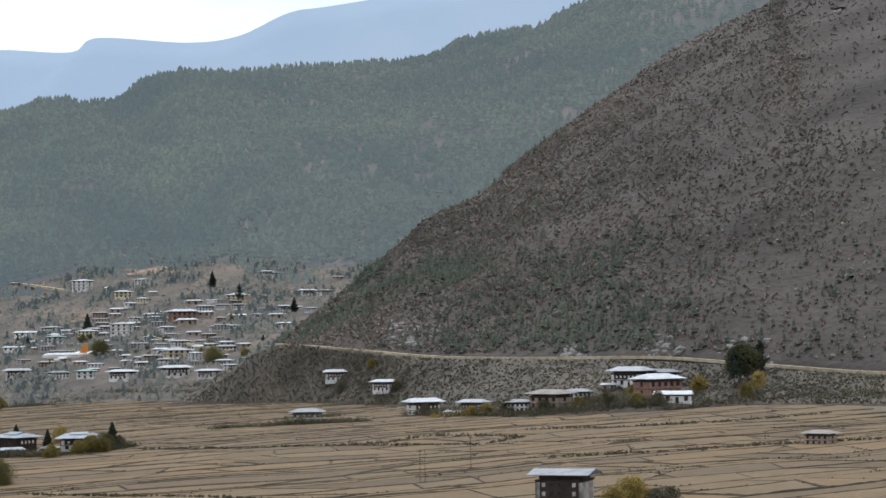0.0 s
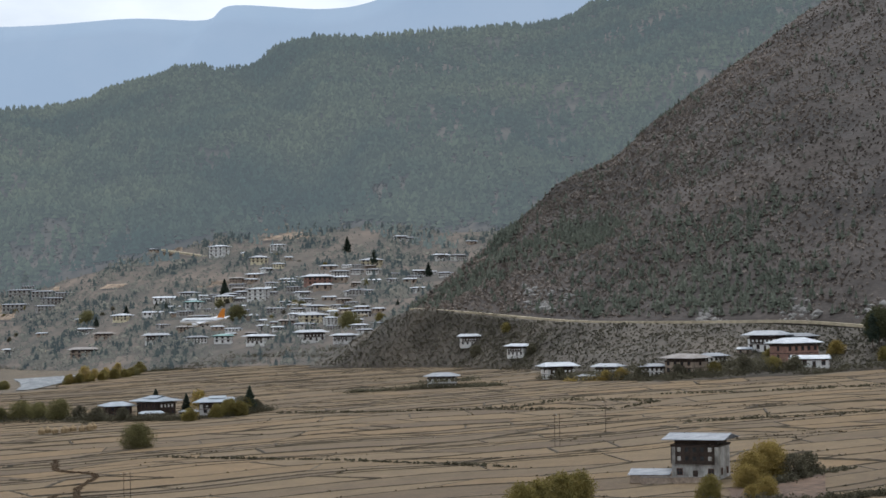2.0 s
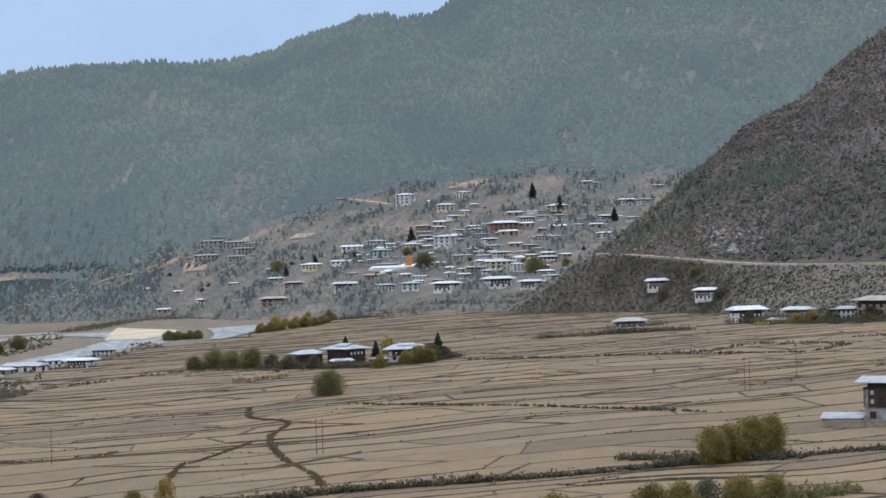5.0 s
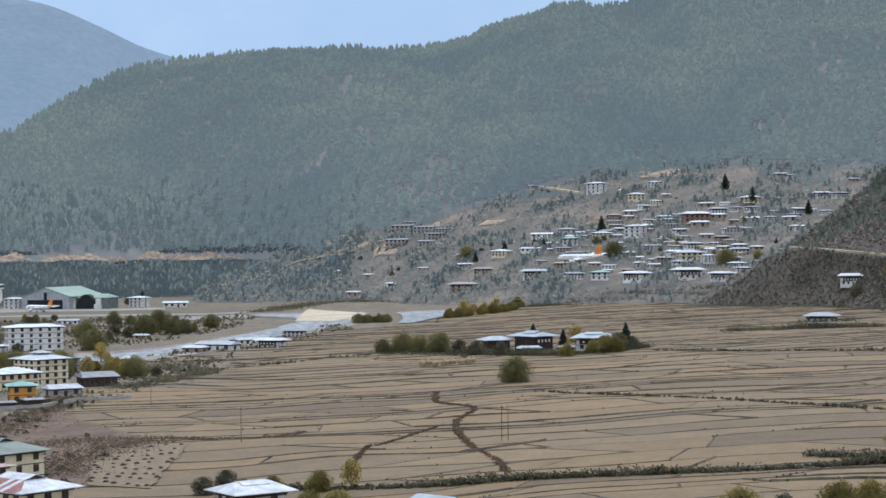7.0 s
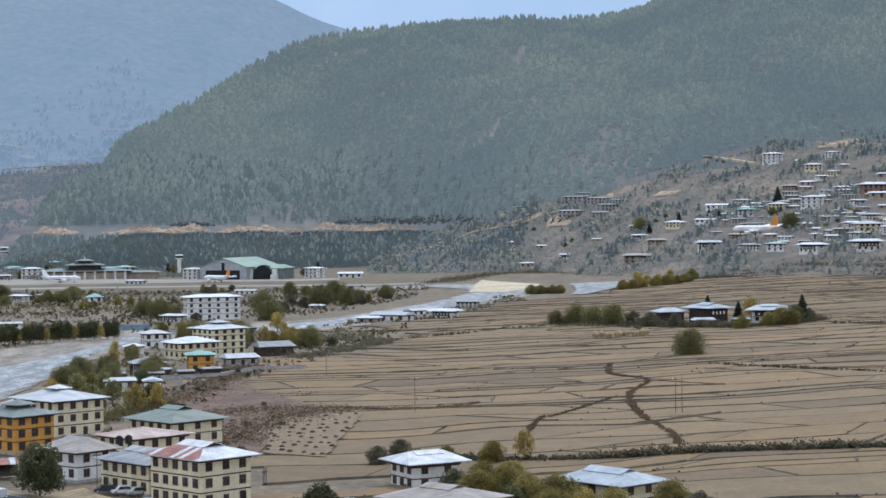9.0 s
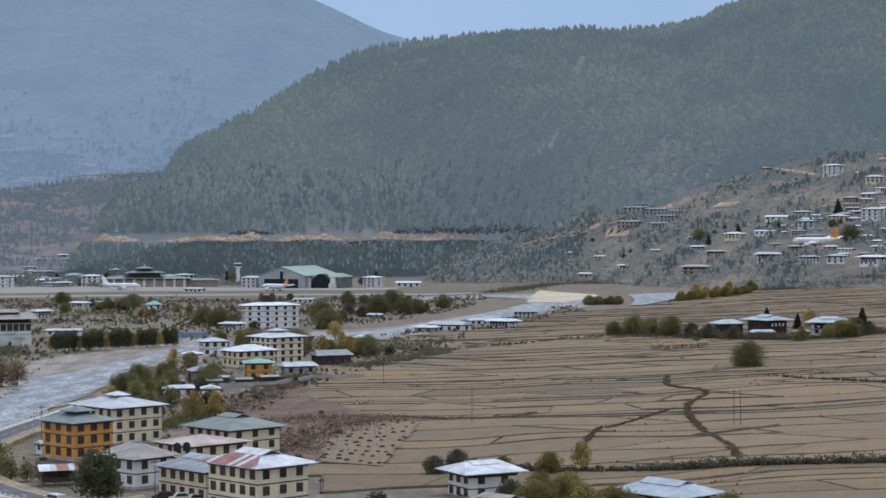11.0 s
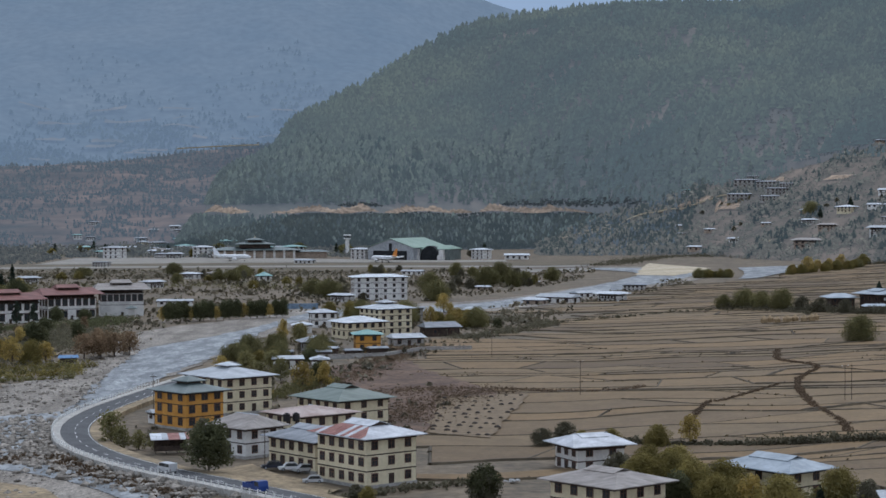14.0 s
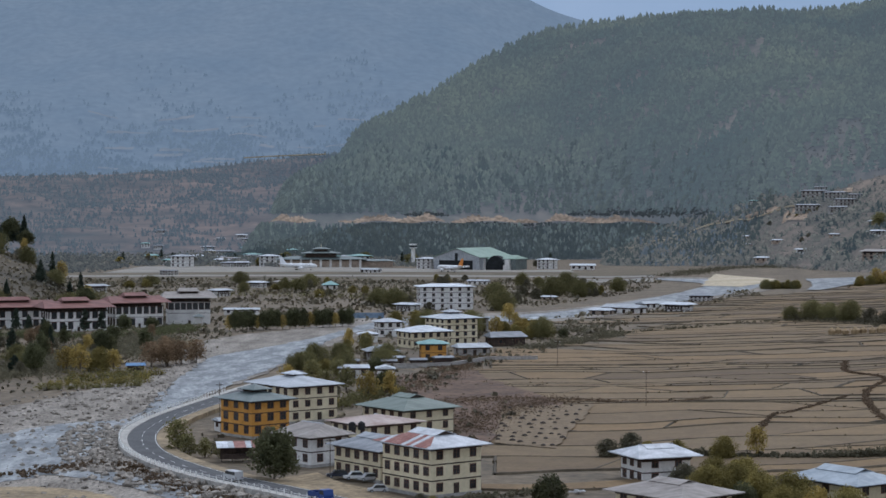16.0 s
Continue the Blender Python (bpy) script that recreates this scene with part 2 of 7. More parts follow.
forest_hill = Slope(
    [(8.2, 2080, -2), (6, 2080, -2), (3, 2080, -2), (0, 2080, -2), (-3.6, 2080, 4), (-6, 1950, 46), (-8.5, 1870, 70), (-12, 1800, 97), (-14.5, 1800, 117), (-17.3, 1800, 116),
     (-19, 1800, 127), (-21, 1750, 117), (-24, 1720, 113), (-29, 1750, 110), (-34, 1800, 110), (-40, 1800, 110)],
    [(6.9, 2240, -8), (6.5, 2330, 50), (5.8, 2400, 85), (4.8, 2450, 113), (4.2, 2480, 147), (3.2, 2540, 174), (1.7, 2620, 214), (0.4, 2690, 257), (-1.0, 2775, 296), (-2.8, 2825, 317), (-5, 2865, 330), (-7.2, 2876, 333),
     (-9.5, 2890, 338), (-10.9, 2898, 349), (-11.5, 2900, 364), (-12.4, 2900, 378), (-13.3, 2900, 385), (-15.2, 2903, 382), (-15.8, 2918, 400), (-16.7, 2950, 441), (-18.9, 2971, 452), (-22, 3000, 461), (-24.9, 3018, 479),
     (-26, 3029, 508), (-28.2, 3050, 530), (-29.2, 3058, 562), (-34, 3100, 650)],
    200, 90, 1.25, 17.0, 520.0, 3, spurs=16.0)
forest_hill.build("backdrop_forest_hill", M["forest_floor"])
village_slope = Slope(
    [(-3, 1850), (-5.5, 1760), (-7.4, 1690), (-9.8, 1480), (-12.5, 1360), (-15.5, 1310), (-18.9, 1230), (-21, 1150), (-24, 1130)],
    [(-3, 2110, 4), (-5.5, 1985, 44), (-8, 1890, 70), (-10.5, 1850, 86), (-12.8, 1830, 106), (-15, 1830, 122), (-18.5, 1830, 128), (-21, 1780, 121), (-25, 1740, 116)],
    110, 130, 1.0, 3.0, 160.0, 5, steps=4.2)
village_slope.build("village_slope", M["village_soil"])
near_hill = Slope(
    [(-20.3, 1185, 48), (-21.5, 1150, 46), (-22.7, 1120, 43.6), (-24.6, 1080, 40), (-26.4, 1050, 38.7), (-28.8, 1020, 38.4), (-31.6, 1000, 37.7), (-34.4, 960, 34), (-38.1, 900, 30.4), (-44, 860, 30)],
    [(-20.2, 1200, 49), (-22.4, 1330, 86), (-23.8, 1420, 115), (-25.0, 1478, 144), (-26.4, 1535, 163), (-27.7, 1580, 197), (-28.85, 1619, 224), (-30.3, 1660, 257), (-32.2, 1698, 299), (-34.7, 1746, 340), (-36, 1770, 362), (-44, 1850, 478)],
    150, 80, 1.12, 6.0, 210.0, 8, spurs=5.0)
near_hill.build("near_hill", M["scrub"])
bench = Slope(
    [(-17.2, 1225), (-18.6, 1180), (-20.7, 1130), (-23.7, 1035), (-27, 880), (-30.4, 860), (-33.7, 875), (-38, 826), (-44, 800)],
    [(-18.6, 1290, 26), (-20.2, 1180, 47), (-22.0, 1133, 44.6), (-24.6, 1076, 39.7), (-27.5, 1033, 38.2), (-30.2, 1006, 37.6), (-33.7, 968, 34.3), (-38.1, 899, 30), (-44, 861, 29.6)],
    90, 20, 1.0, 1.5, 60.0, 9, 0.05)
bench.build("hill_bench", M["bench_soil"])
terrace_slope = Slope(
    [(24, 1900, -2), (16, 2150, -2), (10, 2200, -2), (6, 2250, -2), (2, 2300, -2)],
    [(24, 3000, 130), (16, 3000, 105), (10, 3000, 112), (6, 3000, 135), (2, 3000, 145)], 70, 130, 1.0, 9.0, 260.0, 11, steps=5.0)
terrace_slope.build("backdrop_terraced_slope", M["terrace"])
left_knoll = Slope(
    [(11.8, 1010, -1), (12.8, 960, -1), (14, 900, -1), (17, 820, -1), (22, 780, -1), (30, 760, -1)],
    [(11.8, 1080, 0), (12.8, 1080, 12), (14, 1080, 25), (17, 1120, 44), (22, 1150, 66), (30, 1150, 80)], 50, 24, 1.3, 1.5, 70.0, 12)
left_knoll.build("left_knoll", M["knoll_grass"])
far_left = Slope(
    [(26, 3050, 60), (16, 3050, 60), (8, 3050, 70), (2, 3050, 70), (-4, 3050, 80)],
    [(26, 4300, 450), (16, 4300, 495), (11.7, 4300, 540), (8.8, 4300, 575), (5, 4300, 605), (2.7, 4300, 599), (1.2, 4300, 580), (-0.2, 4300, 537), (-1.9, 4300, 480), (-5, 4300, 420)],
    110, 30, 0.9, 16.0, 700.0, 13)
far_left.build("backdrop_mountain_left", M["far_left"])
far_right = Slope(
    [(10, 4350, 200), (0, 4350, 200), (-10, 4350, 200), (-20, 4350, 200), (-36, 4350, 200)],
    [(8, 4700, 590), (3, 4700, 650), (-3, 4700, 712), (-8.9, 4700, 724), (-12.2, 4700, 745), (-14.4, 4700, 742), (-15.2, 4700, 777), (-17.8, 4700, 767), (-19.3, 4700, 784), (-20.8, 4700, 840),
     (-22.4, 4700, 860), (-29, 4700, 940), (-36, 4700, 990)],
    110, 16, 1.0, 10.0, 500.0, 15)
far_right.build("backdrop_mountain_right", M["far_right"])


# ---- building kit ----
class Geo:
    """Collects boxes, sheets and prisms for one part."""

    def __init__(self):
        self.v, self.f = [], []

    def add(self, verts, faces):
        n = len(self.v)
        self.v += [tuple(map(float, p)) for p in verts]
        self.f += [tuple(i + n for i in f) for f in faces]
        return self

    def box(self, x0, x1, y0, y1, z0, z1):
        return self.add([(x0, y0, z0), (x1, y0, z0), (x1, y1, z0), (x0, y1, z0), (x0, y0, z1), (x1, y0, z1), (x1, y1, z1), (x0, y1, z1)],
                        [(0, 3, 2, 1), (4, 5, 6, 7), (0, 1, 5, 4), (1, 2, 6, 5), (2, 3, 7, 6), (3, 0, 4, 7)])

    def solid(self, ring, z0, z1):
        """An upright prism over a ring of (x, y)."""
        n = len(ring)
        return self.add([(x, y, z0) for x, y in ring] + [(x, y, z1) for x, y in ring],
                        [tuple(reversed(range(n))), tuple(range(n, 2 * n))] + [(i, (i + 1) % n, n + (i + 1) % n, n + i) for i in range(n)])

    def tube(self, p, q, r0, r1, n=6):
        p, q = Vector(p), Vector(q)
        w = (q - p).normalized()
        a = w.orthogonal().normalized()
        b = w.cross(a)
        ring = [(math.cos(2 * math.pi * i / n), math.sin(2 * math.pi * i / n)) for i in range(n)]
        return self.add([p + (a * c + b * s) * r0 for c, s in ring] + [q + (a * c + b * s) * r1 for c, s in ring],
                        [(i, (i + 1) % n, n + (i + 1) % n, n + i) for i in range(n)] + [tuple(reversed(range(n))), tuple(range(n, 2 * n))])

    def roof(self, w, d, z, rise, hip, t=0.16, cx=0.0, cy=0.0):
        """A pitched roof on a w by d eave, ridge along the longer side; hip 1: hipped ends, 0: gables."""
        if w >= d:
            r = max(w / 2 - hip * d / 2, 0.15)
            top = [(-w / 2, -d / 2, z), (w / 2, -d / 2, z), (w / 2, d / 2, z), (-w / 2, d / 2, z), (-r, 0, z + rise), (r, 0, z + rise)]
            faces = [(0, 1, 5, 4), (2, 3, 4, 5), (1, 2, 5), (3, 0, 4)]
        else:
            r = max(d / 2 - hip * w / 2, 0.15)
            top = [(-w / 2, -d / 2, z), (w / 2, -d / 2, z), (w / 2, d / 2, z), (-w / 2, d / 2, z), (0, -r, z + rise), (0, r, z + rise)]
            faces = [(1, 2, 5, 4), (3, 0, 4, 5), (0, 1, 4), (2, 3, 5)]
        top = [(x + cx, y + cy, q) for x, y, q in top]
        low = [(x, y, q - t) for x, y, q in top]
        faces += [tuple(6 + i for i in reversed(f)) for f in faces]
        faces += [(0, 6, 7, 1), (1, 7, 8, 2), (2, 8, 9, 3), (3, 9, 6, 0)]
        return self.add(top + low, faces)

    def mesh(self, name, mat):
        me = bpy.data.meshes.new(name)
        me.from_pydata(self.v, [], self.f)
        me.materials.append(mat)
        return me


def thing(name, m, label, category, group=""):
    ob = new(name)
    ob.empty_display_size = 0.5
    ob.matrix_world = m
    return tagged(ob, label, category, group)


def part(name, geo, mat, parent, label="", m=None):
    """One mesh under a thing or a part; geo is a Geo or a mesh that alike parts share."""
    ob = new(name, geo.mesh(name, mat) if isinstance(geo, Geo) else geo)
    ob.parent = parent
    if m is not None:
        ob.matrix_basis = m
    if label:
        ob["label"] = label
    return ob


M["white_wall"] = material("whitewash", (0.56, 0.54, 0.51), (0.74, 0.72, 0.68), 0.3, fine=2.0, rand=0.1, contrast=(0.3, 0.6), grain=0.08)
M["cream_wall"] = material("cream_render", (0.58, 0.5, 0.33), (0.72, 0.635, 0.44), 0.3, fine=2.0, contrast=(0.3, 0.6), grain=0.08)
M["orange_wall"] = material("ochre_render", (0.5, 0.24, 0.045), (0.6, 0.31, 0.07), 0.4, fine=2.0, grain=0.08)
M["earth_wall"] = material("rammed_earth", (0.26, 0.2, 0.15), (0.4, 0.32, 0.25), 0.3, fine=1.5)
M["brick_wall"] = material("reddish_masonry", (0.24, 0.13, 0.1), (0.34, 0.2, 0.15), 0.4, fine=1.5)
M["grey_wall"] = material("bare_concrete", (0.28, 0.27, 0.25), (0.4, 0.38, 0.35), 0.3, fine=1.5)
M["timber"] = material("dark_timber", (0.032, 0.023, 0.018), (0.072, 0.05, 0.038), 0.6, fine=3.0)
M["frame_wood"] = material("brown_window_wood", (0.09, 0.045, 0.03), (0.15, 0.075, 0.05), 1.0, fine=4.0)
M["glass"] = material("window_glass", (0.018, 0.02, 0.022), (0.05, 0.055, 0.06), 0.8, rough=0.12, spec=0.6)
M["roof_pale"] = material("pale_tin_roof", (0.34, 0.36, 0.38), (0.57, 0.59, 0.61), 0.25, rough=0.5, fine=1.6, rand=0.28, stretch=(1, 3, 1), grain=0.14)
M["roof_grey"] = material("weathered_tin_roof", (0.165, 0.175, 0.19), (0.305, 0.318, 0.335), 0.25, rough=0.55, fine=1.6, rand=0.28, stretch=(1, 3, 1), grain=0.14)
M["roof_stone"] = material("brownish_tin_roof", (0.19, 0.165, 0.145), (0.34, 0.305, 0.275), 0.22, rough=0.6, fine=1.4, stretch=(1, 3, 1), grain=0.14)
M["hangar_green"] = material("light_green_cladding", (0.17, 0.25, 0.19), (0.25, 0.33, 0.26), 0.05, rough=0.5, fine=0.5, grain=0.12)
M["roof_green"] = material("green_tin_roof", (0.105, 0.132, 0.112), (0.175, 0.208, 0.18), 0.2, rough=0.5, fine=1.5, stretch=(1, 3, 1), grain=0.14)
M["roof_slate"] = material("slate_green_tin_roof", (0.1, 0.125, 0.12), (0.18, 0.205, 0.195), 0.25, rough=0.5, fine=1.6, grain=0.14)
M["roof_red"] = material("red_tin_roof", (0.125, 0.05, 0.042), (0.23, 0.102, 0.082), 0.16, rough=0.6, fine=1.2, stretch=(1, 3, 1), grain=0.14)
M["roof_rust"] = material("rusty_tin_sheet", (0.2, 0.075, 0.06), (0.32, 0.16, 0.13), 0.5, rough=0.65, fine=2.5)
M["roof_sheet"] = material("bare_tin_sheet", (0.34, 0.35, 0.37), (0.58, 0.59, 0.61), 0.4, rough=0.45, fine=2.5, grain=0.14)
M["roof_faded"] = material("faded_pinkish_tin_roof", (0.27, 0.19, 0.16), (0.45, 0.37, 0.33), 0.25, rough=0.6, fine=1.6, grain=0.16)
M["roof_teal"] = material("teal_tin_roof", (0.16, 0.3, 0.28), (0.26, 0.4, 0.37), 0.25, rough=0.55, fine=1.5, grain=0.14)
M["roof_blue"] = material("blue_tin_roof", (0.1, 0.2, 0.36), (0.17, 0.28, 0.46), 0.25, rough=0.55, fine=1.5, grain=0.14)
M["bark"] = material("bark", (0.07, 0.05, 0.035), (0.13, 0.1, 0.075), 1.5, fine=6.0)
M["white_trim"] = material("white_trim", (0.68, 0.67, 0.64), (0.78, 0.77, 0.74), 0.8, grain=0.08)
M["water_tank"] = material("black_plastic", (0.012, 0.012, 0.013), (0.025, 0.025, 0.026), 1.0, rough=0.5)

WINDOWS = {}


def window_meshes(w, h, far):
    """One window: a proud wooden frame running into a recessed pane; and the bars of a near one."""
    key = (round(w, 2), round(h, 2), far)
    if key not in WINDOWS:
        t, o = 0.13, 0.1
        rect = lambda a, z0, z1, y: [(-a, y, z0), (a, y, z0), (a, y, z1), (-a, y, z1)]
        v = rect(w / 2 + t, -t, h + t * 1.4, 0.02) + rect(w / 2 + t, -t, h + t * 1.4, -o) + rect(w / 2, 0, h, -o) + rect(w / 2, 0, h, -0.03)
        f = [(4 * k + i, 4 * k + (i + 1) % 4, 4 * k + 4 + (i + 1) % 4, 4 * k + 4 + i) for k in range(3) for i in range(4)] + [(12, 13, 14, 15)]
        me = bpy.data.meshes.new("window")
        me.from_pydata(v, [], f)
        me.materials.append(M["frame_wood"])
        me.materials.append(M["glass"])
        me.polygons[12].material_index = 1
        bars = None
        if not far:
            q, n = 0.035, h * 0.68
            ring = [(-w / 2, n - q), (-q, n - q), (-q, 0), (q, 0), (q, n - q), (w / 2, n - q), (w / 2, n + q), (q, n + q), (q, h), (-q, h), (-q, n + q), (-w / 2, n + q)]
            g = Geo().add([(a, -0.075, c) for a, c in ring] + [(a, -0.03, c) for a, c in ring], [(0, 1, 10, 11), (1, 4, 7, 10), (1, 2, 3, 4), (4, 5, 6, 7), (7, 8, 9, 10)] + [((i + 1) % 12, i, 12 + i, 12 + (i + 1) % 12) for i in range(12)])
            bars = g.mesh("glazing_bar", M["frame_wood"])
        WINDOWS[key] = (me, bars)
    return WINDOWS[key]


def add_window(root, m, w, h, far=False):
    fr, bars = window_meshes(w, h, far)
    ob = part("window", fr, None, root, m=m)
    if bars:
        part("glazing_bar", bars, None, ob)


def row_of_windows(root, side, w, d, z, n, ww, wh, far, skip=()):
    """n windows along one side: 0 front, 1 right, 2 back, 3 left."""
    span = w if side in (0, 2) else d
    for i in range(n):
        if i in skip:
            continue
        s = span * ((i + 0.5) / n - 0.5)
        x, y = {0: (s, -d / 2), 1: (w / 2, s), 2: (-s, d / 2), 3: (-w / 2, -s)}[side]
        add_window(root, pose(x, y, z, 0, 0, 90 * side), ww, wh, far)


def house(x, y, theta, w, d, storeys, wall, roof, label, sh=2.9, hip=1.0, over=1.3, rise=2.0, wins=(4, 4), cap=0.0, attic=0.0, group="", far=False, z=None,
          ww=1.25, wh=1.35, upper=None, bands=True, category="house", name="house", balcony=0, plinth=True, rows=None, cap_hip=None):
    """A Himalayan house: plastered walls, timber string courses and cornice, wooden windows, a shallow tin roof, at
    need raised over a dark box for the open attic or with a small cap roof.
    """
    root = thing(name, pose(x, y, float(land(x, y)) - 0.3 if z is None else z, 0, 0, theta), label, category, group)
    top = storeys * sh + 0.3
    g = Geo().box(-w / 2, w / 2, -d / 2, d / 2, -1.6, top)
    part("wall", g, M[wall], root)
    if plinth and not far:
        part("plinth", Geo().box(-w / 2 - 0.12, w / 2 + 0.12, -d / 2 - 0.12, d / 2 + 0.12, -1.6, 0.55), M["grey_wall"], root, "grey concrete plinth")
    c = Geo()
    for k, (o, h0, h1) in enumerate(((0.14, -0.55, -0.3), (0.3, -0.3, 0.0))):
        c.box(-w / 2 - o, w / 2 + o, -d / 2 - o, d / 2 + o, top + h0, top + h1)
    part("cornice", c, M["timber"], root, "dark timber cornice")
    if bands:
        for s in range(1, storeys):
            part("string_course", Geo().box(-w / 2 - 0.07, w / 2 + 0.07, -d / 2 - 0.07, d / 2 + 0.07, s * sh + 0.05, s * sh + 0.27), M["timber"], root)
    if upper:
        # the timber-framed top storey of a farmhouse
        part("timber_gallery", Geo().box(-w / 2 * 0.8, w / 2 * 0.8, -d / 2 - 0.45, -d / 2 + 0.3, top - sh + 0.2, top - 0.35), M["timber"], root, "dark timber gallery under the eaves")
        for i in range(wins[0] + 1):
            xx = w * 0.74 * ((i + 0.5) / (wins[0] + 1) - 0.5)
            part("panel", Geo().box(xx - 0.45, xx + 0.45, -d / 2 - 0.5, -d / 2 - 0.4, top - sh + 0.8, top - 0.9), M["white_trim"], root)
    for s in range(storeys):
        zz = s * sh + (1.15 if sh < 4 else sh * 0.34)
        if rows is not None and s not in rows:
            continue
        for side in range(4):
            n = wins[0] if side in (0, 2) else wins[1]
            if upper and s == storeys - 1 and side == 0:
                continue
            if far and side == 2:
                continue
            if far and group == "village houses" and side in (1, 3):
                n = 1
            row_of_windows(root, side, w, d, zz, n, ww, wh, far, skip=(n // 2,) if s == 0 and side == 0 and n > 2 else ())
    part("door", Geo().box(-0.6 + w * (0.5 / max(wins[0], 1) if wins[0] % 2 == 0 else 0), 0.6 + w * (0.5 / max(wins[0], 1) if wins[0] % 2 == 0 else 0), -d / 2 - 0.1, -d / 2 + 0.05, 0.3, 2.4), M["timber"], root, "dark wooden door")
    zr = top + attic
    if attic:
        # a closed dark box imitates the shade of the open attic
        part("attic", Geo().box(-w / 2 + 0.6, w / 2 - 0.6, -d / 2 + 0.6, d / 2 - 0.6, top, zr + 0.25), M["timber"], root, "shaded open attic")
    if hip < 0.5:
        e = Geo()
        long_x = w >= d
        a, b = (d / 2, w / 2 - 0.1) if long_x else (w / 2, d / 2 - 0.1)
        for sgn in (-1, 1):
            pts = [(-a, zr), (a, zr), (0, zr + rise * a / (a + over) - 0.05)]
            v = [((sgn * b, p, q) if long_x else (p, sgn * b, q)) for p, q in pts] + [((sgn * (b - 0.2), p, q) if long_x else (p, sgn * (b - 0.2), q)) for p, q in pts]
            e.add(v, [(0, 1, 2), (5, 4, 3), (0, 3, 4, 1), (1, 4, 5, 2), (2, 5, 3, 0)])
        part("gable", e, M["timber"], root, "dark boarded gable")
    rf = part("roof", Geo().roof(w + 2 * over, d + 2 * over, zr + 0.1, rise, hip), M[roof], root)
    ridge = (w if w >= d else d) + 2 * over
    short = (d if w >= d else w) + 2 * over
    half = max(ridge / 2 - hip * short / 2, 0.15)
    if far:
        half = 0
    rg = Geo().box(-half, half, -0.16, 0.16, zr + rise + 0.02, zr + rise + 0.2) if w >= d else Geo().box(-0.16, 0.16, -half, half, zr + rise + 0.02, zr + rise + 0.2)
    if not far:
        part("ridge_cap", rg, M["roof_sheet"], rf)
    if cap:
        cw, cd = (w + over) * cap, (d + over) * cap
        ch, lift = (hip, 0.3) if cap_hip is None else (cap_hip, 0.5 - rise * cap)
        part("lantern", Geo().box(-cw / 2 + 0.7, cw / 2 - 0.7, -cd / 2 + 0.7, cd / 2 - 0.7, zr + rise * (1 - cap) - 0.1, zr + rise + lift + 0.05), M["timber"], root)
        part("cap_roof", Geo().roof(cw + 0.6, cd + 0.6, zr + rise + lift, rise * cap * 1.1 + 0.15, ch), M[roof], root)
    if balcony:
        for s in range(1, storeys):
            bz = s * sh + 0.25
            b = part("balcony", Geo().box(w / 2, w / 2 + 1.3, -d * 0.2, d * 0.25, bz - 0.15, bz), M["white_trim"], root)
            part("railing", Geo().box(w / 2 + 1.22, w / 2 + 1.3, -d * 0.2, d * 0.25, bz + 0.85, bz + 0.95).box(w / 2 + 1.22, w / 2 + 1.3, -d * 0.2, d * 0.25, bz + 0.4, bz + 0.46)
                 .box(w / 2 + 1.2, w / 2 + 1.3, -d * 0.2, -d * 0.2 + 0.1, bz, bz + 0.95).box(w / 2 + 1.2, w / 2 + 1.3, d * 0.25 - 0.1, d * 0.25, bz, bz + 0.95), M["timber"], b)
    return root


def last_house():
    return bpy.data.objects[[o.name for o in bpy.data.objects if o.name.startswith("house")][-1]]


def gablet(root, w, d, over, z, rise, mat, reach=2.4):
    """The ridge of a hipped roof carried out past the hips: two slopes a little proud of the roof over a dark triangular vent at each end."""
    W, D = w + 2 * over, d + 2 * over
    long_x = W >= D
    short, ridge = (D, W - D) if long_x else (W, D - W)
    h, b = ridge / 2 + reach, reach * 0.95
    drop = rise * b / (short / 2)
    top = z + rise + 0.14
    turn = pose(0, 0, 0) if long_x else pose(0, 0, 0, 0, 0, 90)
    for sgn in (-1, 1):
        e = [(-h, 0, top), (h, 0, top), (h, sgn * b, top - drop), (-h, sgn * b, top - drop)]
        e += [(x, y, q - 0.1) for x, y, q in e]
        f = [(0, 1, 2, 3), (7, 6, 5, 4), (0, 4, 5, 1), (1, 5, 6, 2), (2, 6, 7, 3), (3, 7, 4, 0)]
        part("ridge_slope", Geo().add(e, f if sgn < 0 else [tuple(reversed(q)) for q in f]), M[mat], root, m=turn)
    k = h - 0.35
    tri = [(0, top - 0.12), (b - 0.1, top - drop - 0.06), (b - 0.1, top - drop - 0.9), (-b + 0.1, top - drop - 0.9), (-b + 0.1, top - drop - 0.06)]
    part("vent", Geo().add([(-k, y, q) for y, q in tri] + [(k, y, q) for y, q in tri], [(0, 1, 2, 3, 4), (9, 8, 7, 6, 5)] + [(i, 5 + i, 5 + (i + 1) % 5, (i + 1) % 5) for i in range(5)]), M["timber"], root, "dark triangular attic vent", turn)


def from_corner(cx, cy, theta, w, d):
    """The centre of a house whose near corner stands at (cx, cy), its right face running off at theta."""
    a = radians(theta)
    return cx + w / 2 * math.cos(a) - d / 2 * math.sin(a), cy + w / 2 * math.sin(a) + d / 2 * math.cos(a)


